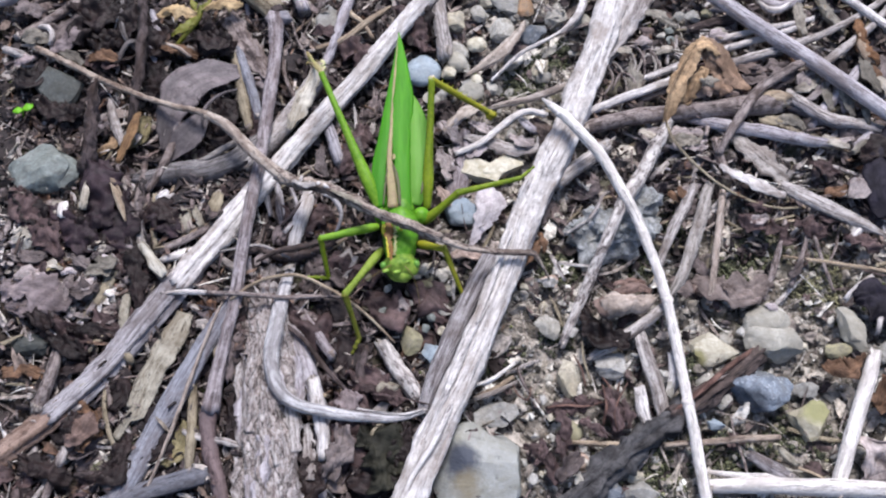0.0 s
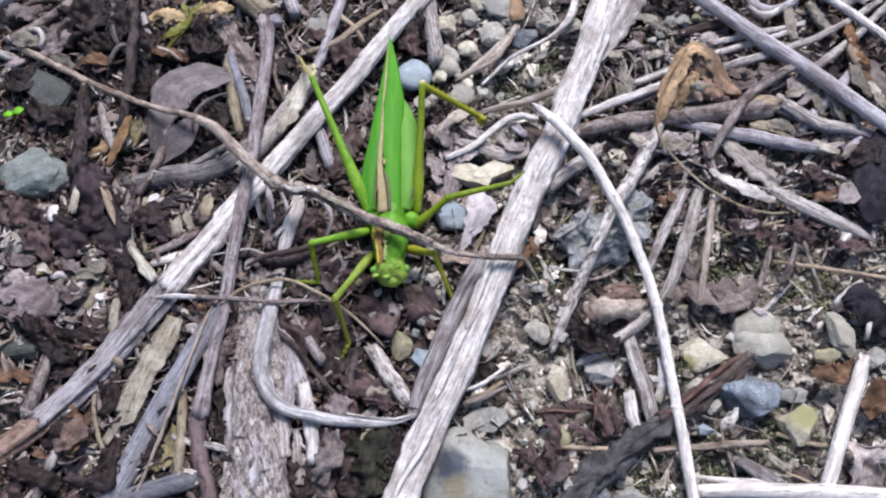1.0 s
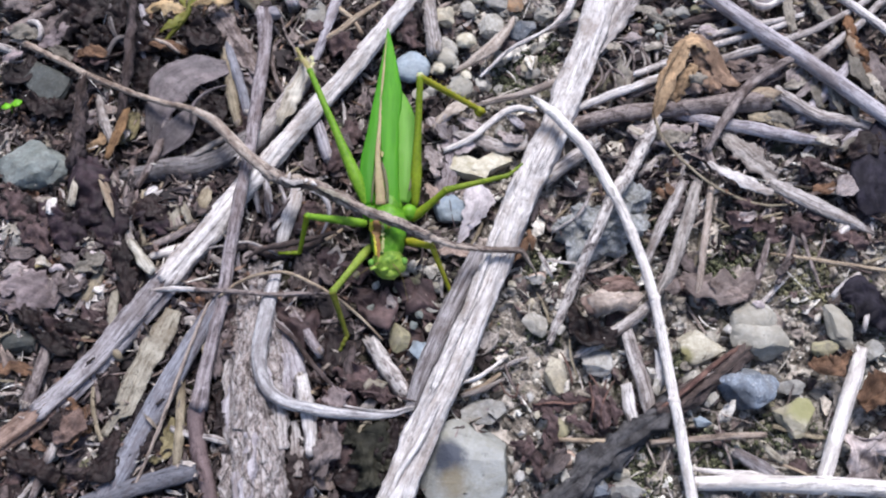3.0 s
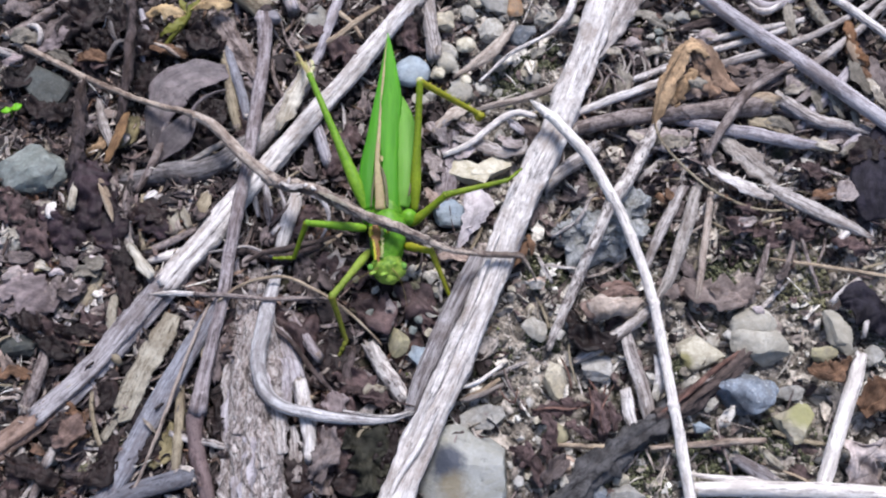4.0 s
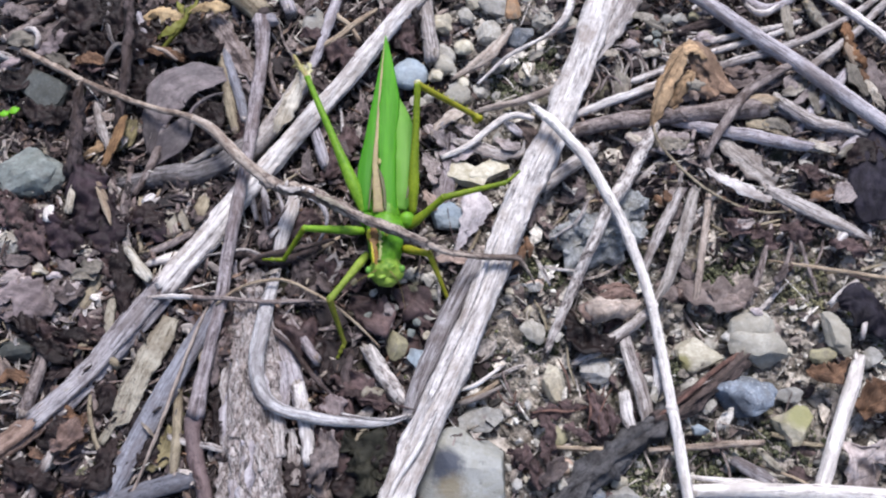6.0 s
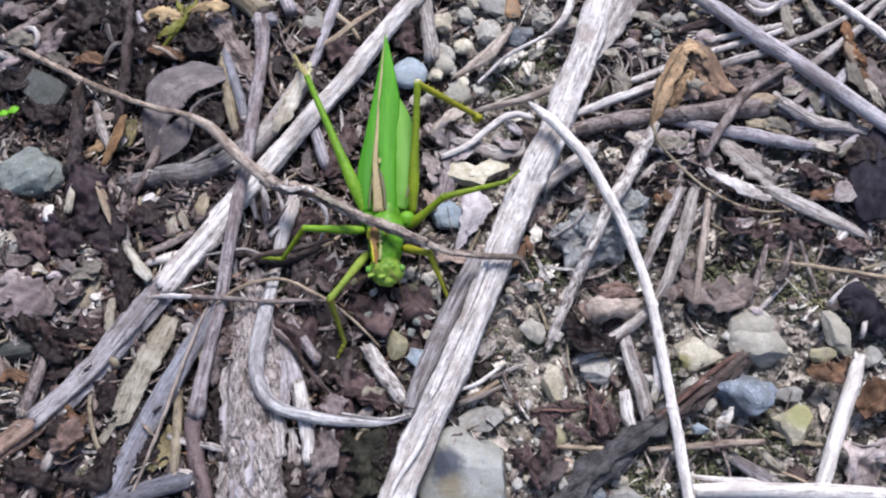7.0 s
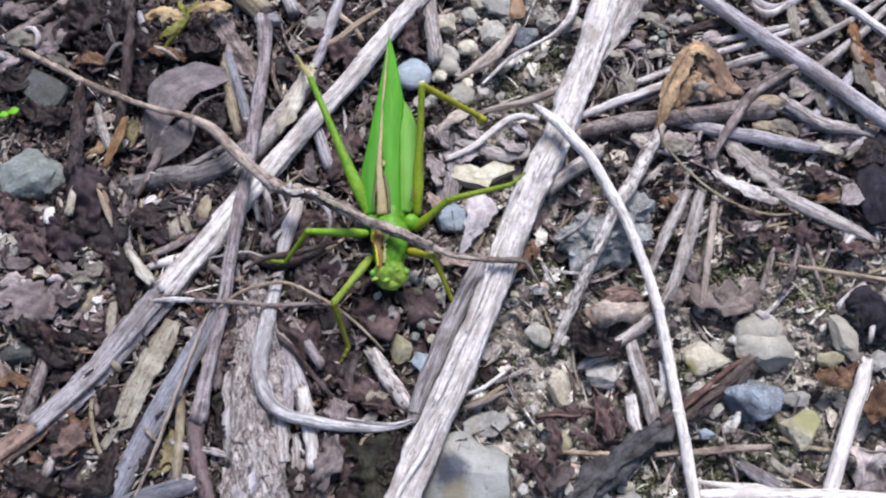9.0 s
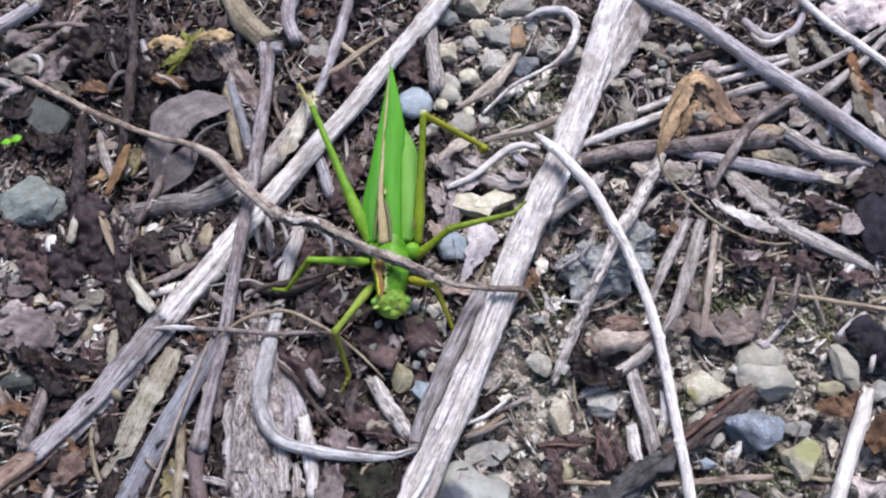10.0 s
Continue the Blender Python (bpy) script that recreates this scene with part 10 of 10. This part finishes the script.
# ---- shreds over the litter ----
def shreds():
    v, f = flake_shape(31)
    v = v * np.array([0.42, 1.0, 0.8])
    warm = [(0.0, (0.03, 0.019, 0.016)), (0.2, (0.10, 0.065, 0.055)), (0.4, (0.20, 0.155, 0.145)), (0.55, (0.13, 0.07, 0.035)), (0.7, (0.24, 0.20, 0.195)), (0.88, (0.21, 0.17, 0.115)), (1.0, (0.42, 0.375, 0.35))]
    pale = [(0.0, (0.10, 0.08, 0.075)), (0.4, (0.25, 0.21, 0.205)), (0.75, (0.36, 0.32, 0.31)), (1.0, (0.55, 0.51, 0.48))]
    m_warm, m_pale = crumb_mat("litter_shreds", warm, 0.75, 700.0), crumb_mat("pale_leaf_crumbs", pale, 0.75, 700.0)

    def size(lo, hi, up):
        return lambda r, n: (np.stack([r.uniform(lo, hi, n) * 0.8, r.uniform(lo, hi, n) * r.uniform(1.0, 2.4, n), r.uniform(0.3, 1.0, n)], -1), r.normal(0, 0.35, (n, 2)), r.uniform(1.2, up, n))

    many("litter_shreds", "torn brown, lilac and tan shreds of leaf and bark", "leaf litter", v, f, 900, NEAR, size(0.5, 1.2, 3.2), m_warm, 51, lambda x, y: deep(x, y) * w_litter(x, y), True, 0.2)
    many("litter_shreds", "fine torn shreds of leaf and bark", "leaf litter", v, f, 1700, NEAR, size(0.25, 0.6, 3.6), m_warm, 52, lambda x, y: deep(x, y) * w_litter(x, y), True, 0.2)
    many("leaf_crumbs", "pale crumbled leaf bits on the litter", "leaf litter", *flake_shape(32), 190, (-84, -56, -16, 4), size(0.4, 1.0, 2.6), m_pale, 53, None, True, 0.25)


shreds()

# ---- bits beside the katydid ----
twig("dry_twig", [(-23.55, 7.88, 4.0, 0.2), (-21.43, 6.47, 4.6, 0.4), (-20.17, 4.36, 4.4, 0.4), (-20.39, 2.21, 3.4, 0.35), (-21.64, 0.24, 2.0, 0.25)], ASHEN, "thin curved grey twig beside a rough twig", sides=8)
twig("dry_twig", [(-30.77, 2.65, 1.6, 0.3), (-29.01, 4.79, 2.2, 0.4), (-27.11, 7.13, 2.4, 0.4), (-25.27, 9.57, 2.0, 0.3)], DARK, "thin dark twig with a white tip", sides=8)
twig("broken_stick", [(-32.43, 12.06, 1.2, 0.51), (-31.5, 7.99, 1.6, 0.71), (-30.72, 4.16, 1.2, 0.6)], DULL, "short grey stick in the litter")
twig("broken_stick", [(-34.48, 11.71, 1.0, 0.41), (-33.78, 8.33, 1.4, 0.56), (-33.03, 5.15, 1.0, 0.4)], DULL, "short grey stick in the litter")
twig("broken_stick", [(-29.76, 10.65, 0.8, 0.41), (-28.5, 7.5, 1.2, 0.51), (-27.81, 5.0, 0.8, 0.4)], ASHEN, "short dark-grey stick in the litter")
twig("dry_twig", [(-34.4, -4.65, 3.0, 0.2), (-31.25, -3.09, 3.8, 0.49), (-27.55, -2.56, 4.0, 0.59), (-23.75, -1.33, 3.6, 0.49), (-19.21, 0.39, 2.6, 0.3)], ROT, "dark rotten twig under the katydid", rough=0.3)
for k, p in enumerate([(-5.58, -5.18, 0.4, 1.68), (-3.81, -4.11, 0.4, 1.09), (-6.96, -6.37, 0.2, 0.89), (-3.41, -5.96, 0.2, 0.79), (-8.11, -9.03, 0.0, 0.98), (-4.68, -7.78, 0.0, 0.89)]):
    rock(p, 0.8 + 0.07 * k, 0.6, (ST_PALE, ST_CREAM, ST_GREY)[k % 3], "small pale pebble beside the katydid's head", 40 * k, group="loose pebbles", rough=0.25)


# ---- the straw's edge ----
for pts, m, text in [([(77.5, 45.92, 2.6, 0.54), (77.26, 42.78, 3.4, 1.07), (77.05, 39.84, 3.6, 1.38), (77.69, 38.1, 2.8, 0.96)], LF_EMBER, "frayed orange-brown leaf standing in the straw"),
        ([(76.46, 39.72, 3.4, 0.64), (77.52, 37.93, 3.8, 1.27), (78.95, 36.69, 3.4, 1.16), (79.99, 35.6, 2.4, 0.53)], LF_EMBER, "torn orange-brown leaf in the straw"),
        ([(49.01, 42.33, 1.6, 0.65), (50.57, 42.54, 2.4, 1.5), (52.81, 42.57, 1.6, 0.86)], LF_PALE, "pale lilac leaf scrap behind a tent-shaped leaf"),
        ([(38.45, 38.91, 1.8, 0.64), (39.93, 39.12, 2.6, 1.28), (41.7, 39.4, 1.8, 0.64)], LF_LINEN, "cream leaf scrap beside curled tendrils"),
        ([(36.48, 47.82, 1.6, 0.65), (38.52, 47.76, 2.4, 1.3), (41.12, 46.07, 2.2, 0.97), (43.06, 45.33, 1.4, 0.43)], LF_STRAW, "olive-grey folded leaf in the straw"),
        ([(33.36, 36.8, 1.2, 0.85), (33.92, 33.54, 1.6, 1.8), (33.35, 30.21, 1.0, 1.27)], LF_STRAW, "olive-grey leaf under curled tendrils"),
        ([(34.54, 40.43, 2.2, 0.54), (35.94, 40.89, 3.0, 1.07), (37.75, 40.79, 2.4, 0.54)], LF_LILAC, "pale leaf scrap over curled tendrils"),
        ([(30.53, 40.08, 1.6, 0.54), (31.84, 39.03, 2.4, 0.96), (33.65, 39.18, 1.8, 0.53)], LF_LINEN, "pale leaf scrap by a thick stem")]:
    leaf("dead_leaf", pts, m, text, tear=0.35)
for p, m, text in [((43.48, 47.68, 1.4, 1.42), ST_GREY, "grey pebble in the straw"), ((46.28, 47.66, 1.6, 1.85), ST_GREY, "grey pebble in the straw"), ((49.22, 48.32, 1.4, 1.42), ST_OLIVE, "olive pebble in the straw"), ((41.45, 44.3, 1.4, 1.19), ST_GREEN, "green-grey pebble in the straw"), ((40.0, 43.41, 1.2, 1.08), ST_PALE, "pale pebble in the straw"), ((41.75, 42.37, 1.2, 1.19), ST_GREEN, "green-grey pebble in the straw")]:
    rock(p, 0.85, 0.6, m, text, 25, group="pebbles", rough=0.16)
for k, p in enumerate([(4.29, 41.88, 0.6, 1.95), (3.09, 31.24, 0.3, 2.54), (4.18, 33.78, 0.8, 1.17), (0.48, 38.01, 0.3, 2.26), (-0.81, 35.35, 0.9, 1.28)]):
    rock(p, 0.9, 0.62, (ST_CHIP, ST_DUSTY)[k % 2], ("cream pebble among other pebbles", "dusty grey pebble among other pebbles")[k % 2], 35 * k, group="pebbles", rough=0.12, facets=5, cut=0.85)
strip("bark_strip", [(-25.42, 36.43, 3.2, 0.63), (-26.29, 32.46, 4.0, 1.36), (-27.71, 27.97, 4.2, 1.45), (-29.36, 23.81, 4.0, 1.13), (-30.58, 21.68, 3.2, 0.62)], LINEN_WOOD, "pale ochre torn wood strip over a stem", curl=0.5, thick=0.4, tear=0.3)
strip("bark_strip", [(-2.1, 22.03, 1.6, 0.52), (0.19, 24.29, 2.4, 0.93), (2.69, 26.19, 2.6, 1.04), (5.43, 27.63, 1.8, 0.52)], WARM, "pale curled bark shred by the katydid's foot", curl=1.0, thick=0.35, tear=0.3)


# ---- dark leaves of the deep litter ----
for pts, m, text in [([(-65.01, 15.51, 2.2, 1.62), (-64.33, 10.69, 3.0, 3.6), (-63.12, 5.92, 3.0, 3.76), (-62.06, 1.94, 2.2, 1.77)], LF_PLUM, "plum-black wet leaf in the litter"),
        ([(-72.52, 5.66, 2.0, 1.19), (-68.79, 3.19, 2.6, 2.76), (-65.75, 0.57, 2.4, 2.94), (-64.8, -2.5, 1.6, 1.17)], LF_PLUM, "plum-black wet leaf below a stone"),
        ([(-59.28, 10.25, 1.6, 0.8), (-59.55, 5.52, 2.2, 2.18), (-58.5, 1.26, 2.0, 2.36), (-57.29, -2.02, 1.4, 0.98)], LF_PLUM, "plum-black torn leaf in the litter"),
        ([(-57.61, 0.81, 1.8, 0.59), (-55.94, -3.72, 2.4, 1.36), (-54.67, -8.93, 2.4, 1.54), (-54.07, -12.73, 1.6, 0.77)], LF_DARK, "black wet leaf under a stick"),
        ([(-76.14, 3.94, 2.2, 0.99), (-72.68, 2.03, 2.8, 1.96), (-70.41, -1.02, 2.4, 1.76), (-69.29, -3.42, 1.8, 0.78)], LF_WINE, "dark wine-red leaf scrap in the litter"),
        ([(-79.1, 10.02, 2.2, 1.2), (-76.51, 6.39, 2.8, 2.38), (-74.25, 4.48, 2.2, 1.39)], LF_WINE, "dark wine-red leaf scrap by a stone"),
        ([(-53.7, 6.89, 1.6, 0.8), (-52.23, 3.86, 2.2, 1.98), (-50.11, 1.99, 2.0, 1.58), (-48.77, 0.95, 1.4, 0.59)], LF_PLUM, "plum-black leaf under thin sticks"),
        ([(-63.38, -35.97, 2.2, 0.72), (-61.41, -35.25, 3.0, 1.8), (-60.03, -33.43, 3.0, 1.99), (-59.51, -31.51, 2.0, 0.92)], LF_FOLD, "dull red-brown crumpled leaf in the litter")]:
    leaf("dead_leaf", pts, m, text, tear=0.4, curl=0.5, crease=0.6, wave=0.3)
strip("bark_strip", [(-61.4, 10.28, 4.0, 0.2), (-59.98, 7.89, 4.8, 0.69), (-58.77, 5.27, 4.8, 0.73), (-57.83, 2.83, 4.0, 0.2)], TAN, "tan spindle-shaped husk on a thin stalk", curl=2.2, thick=0.3, tear=0.05)
strip("bark_strip", [(-65.68, 10.86, 4.2, 0.2), (-65.42, 8.13, 4.8, 0.69), (-65.49, 6.04, 4.6, 0.79), (-65.74, 5.02, 4.0, 0.49)], LINEN_WOOD, "cream pointed wood chip in the litter", curl=1.0, thick=0.4, tear=0.1)
strip("bark_strip", [(-69.28, 6.66, 3.8, 0.79), (-69.1, 4.94, 4.2, 0.98), (-69.34, 3.61, 3.8, 0.78)], WHITE, "short white bark chip in the litter", curl=0.8, thick=0.4, tear=0.1)
strip("bark_strip", [(-54.92, -0.98, 3.4, 0.58), (-53.05, -3.65, 4.2, 0.96), (-51.4, -6.02, 4.4, 1.15), (-50.1, -7.56, 3.6, 0.86)], LINEN_WOOD, "cream broken end of a stick", curl=1.6, thick=0.4, tear=0.3)
strip("bark_strip", [(-58.47, 25.78, 3.0, 0.52), (-58.87, 22.25, 3.8, 0.92), (-59.75, 18.53, 3.8, 1.01), (-61.05, 14.85, 3.0, 0.6)], EMBER, "orange-brown bark strip in the litter", curl=1.4, thick=0.4, tear=0.2)
for pts in ([(-62.33, -3.61, 2.2, 0.58), (-60.53, -4.92, 2.8, 1.26), (-59.41, -3.62, 2.2, 0.58)], [(-63.85, -6.75, 2.2, 0.58), (-61.84, -5.96, 2.8, 1.06), (-59.8, -6.76, 2.2, 0.58)]):
    leaf("dead_leaf", pts, LF_STRAW, "olive-grey leaf scrap in the litter", tear=0.3)


# Olive leaves whose near-black tone paints the shade of the hollow.
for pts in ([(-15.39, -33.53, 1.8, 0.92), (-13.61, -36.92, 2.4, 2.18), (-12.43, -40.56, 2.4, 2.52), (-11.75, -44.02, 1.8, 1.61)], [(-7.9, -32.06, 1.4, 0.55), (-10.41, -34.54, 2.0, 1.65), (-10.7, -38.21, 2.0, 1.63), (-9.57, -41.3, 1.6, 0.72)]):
    leaf("dead_leaf", pts, LF_OLIVE_SHADED, "dark olive leaf with a hollow's shade in its colour", tear=0.8, curl=0.3, crease=0.9, wave=0.5)


# ---- damp dark moss ----
M_DAMP = crumb_mat("damp_moss", [(0, (0.014, 0.015, 0.008)), (0.45, (0.045, 0.050, 0.024)), (0.8, (0.10, 0.105, 0.055)), (1, (0.19, 0.185, 0.11))])


def damp_moss(x, y, r, n, seed):
    gv, gf = grit_shape()
    many("moss", "dark olive damp moss on the soil", "moss", gv, gf, n, (x - r, x + r, y - r, y + r), lambda q, k: (q.uniform(0.14, 0.55, (k, 3)), q.normal(0, 1, (k, 2)), q.uniform(0, 0.7, k)), M_DAMP, seed, lambda a, b: np.clip(1.25 - np.hypot(a - x, b - y) / r, 0, 1))


for k, (x, y, r, n) in enumerate([(31.69, -39.95, 5, 416), (41.55, -37.51, 4, 320), (48.38, -38.18, 4, 320), (54.9, -34.01, 3.5, 224), (60.67, -35.91, 3, 176), (18.93, 40.66, 4, 320), (12.81, 35.57, 4.5, 384), (16.6, -4.68, 3.5, 224), (20.12, -3.62, 3, 160), (38.14, 3.97, 4, 256), (50.76, -0.5, 5, 384), (48.3, -4.82, 4, 288), (33.52, -3.68, 3, 160), (8.3, -21.2, 3.5, 176), (17.07, -17.21, 3, 144), (-19.06, 23.35, 3, 160), (-17.87, 19.16, 2.5, 112), (-65.29, -20.88, 3.5, 176), (38.78, -22.33, 2.5, 128), (-57.55, -39.81, 3, 200), (-62.44, -32.46, 1.6, 90), (-52.88, -33.43, 2.4, 120)]):
    damp_moss(x, y, r, n, 130 + k)


# ---- living plants ----
seedling = base("seedling", (-49.90, 47.80, 1.00), "small yellow-green seedling with browning leaves", "seedling")
part("stalk", tube("stalk", [(-54.68, 39.85, 0.40, 0.33), (-51.90, 42.61, 2.40, 0.49), (-49.15, 45.92, 3.60, 0.54), (-48.57, 48.48, 4.40, 0.43)], 8, 0.6, 1, 0.05, 0.03, seed=401), LF_SPROUT, seedling)
for k, (pts, m) in enumerate((
        ([(-48.93, 46.29, 3.80, 0.43), (-50.68, 44.84, 4.00, 1.08), (-52.58, 43.57, 3.60, 0.86), (-54.12, 42.44, 3.00, 0.22)], LF_SPROUT), ([(-49.13, 46.67, 4.00, 0.32), (-51.66, 47.28, 4.60, 1.40), (-54.56, 47.69, 4.40, 1.52), (-56.96, 46.56, 3.80, 0.43)], LF_FADED),
        ([(-48.66, 47.17, 4.40, 0.32), (-47.40, 48.45, 4.80, 0.87), (-46.98, 50.45, 4.60, 0.22)], LF_SPROUT), ([(-48.47, 47.43, 4.40, 0.32), (-46.05, 48.30, 5.00, 1.41), (-43.33, 48.97, 4.80, 1.63), (-40.62, 48.89, 4.20, 0.43)], LF_FADED),
        ([(-49.38, 46.94, 4.00, 0.27), (-50.06, 48.60, 4.60, 0.65), (-50.90, 50.07, 4.40, 0.16)], LF_SPROUT))):
    part("leaf", sheet("leaf", pts, 1.3, 0.1, 0.2, 0.5, 0.35, 8, 0.35, 410 + k), m, seedling)
sprout = base("sprout", (-81.35, 28.25, 0.00), "tiny bright lime-green sprout in the litter", "seedling")
for k, pts in enumerate(([(-80.22, 26.79, 2.40, 0.31), (-80.83, 26.30, 2.80, 0.78), (-82.00, 26.18, 2.40, 0.21)], [(-80.22, 26.79, 2.40, 0.31), (-79.07, 27.03, 2.80, 0.89), (-78.37, 27.64, 2.40, 0.21)])):
    part("leaf", sheet("leaf", pts, 0.5, 0, 0.2, 0.05, 0.05, 6, 0.4, 420 + k), LF_LIME, sprout)
part("stalk", tube("stalk", [(-81.51, 27.18, -1.50, 0.16), (-80.20, 26.67, 2.40, 0.21)], 6, 0.6, 1, 0, 0, seed=423), LF_LIME, sprout)

motions()
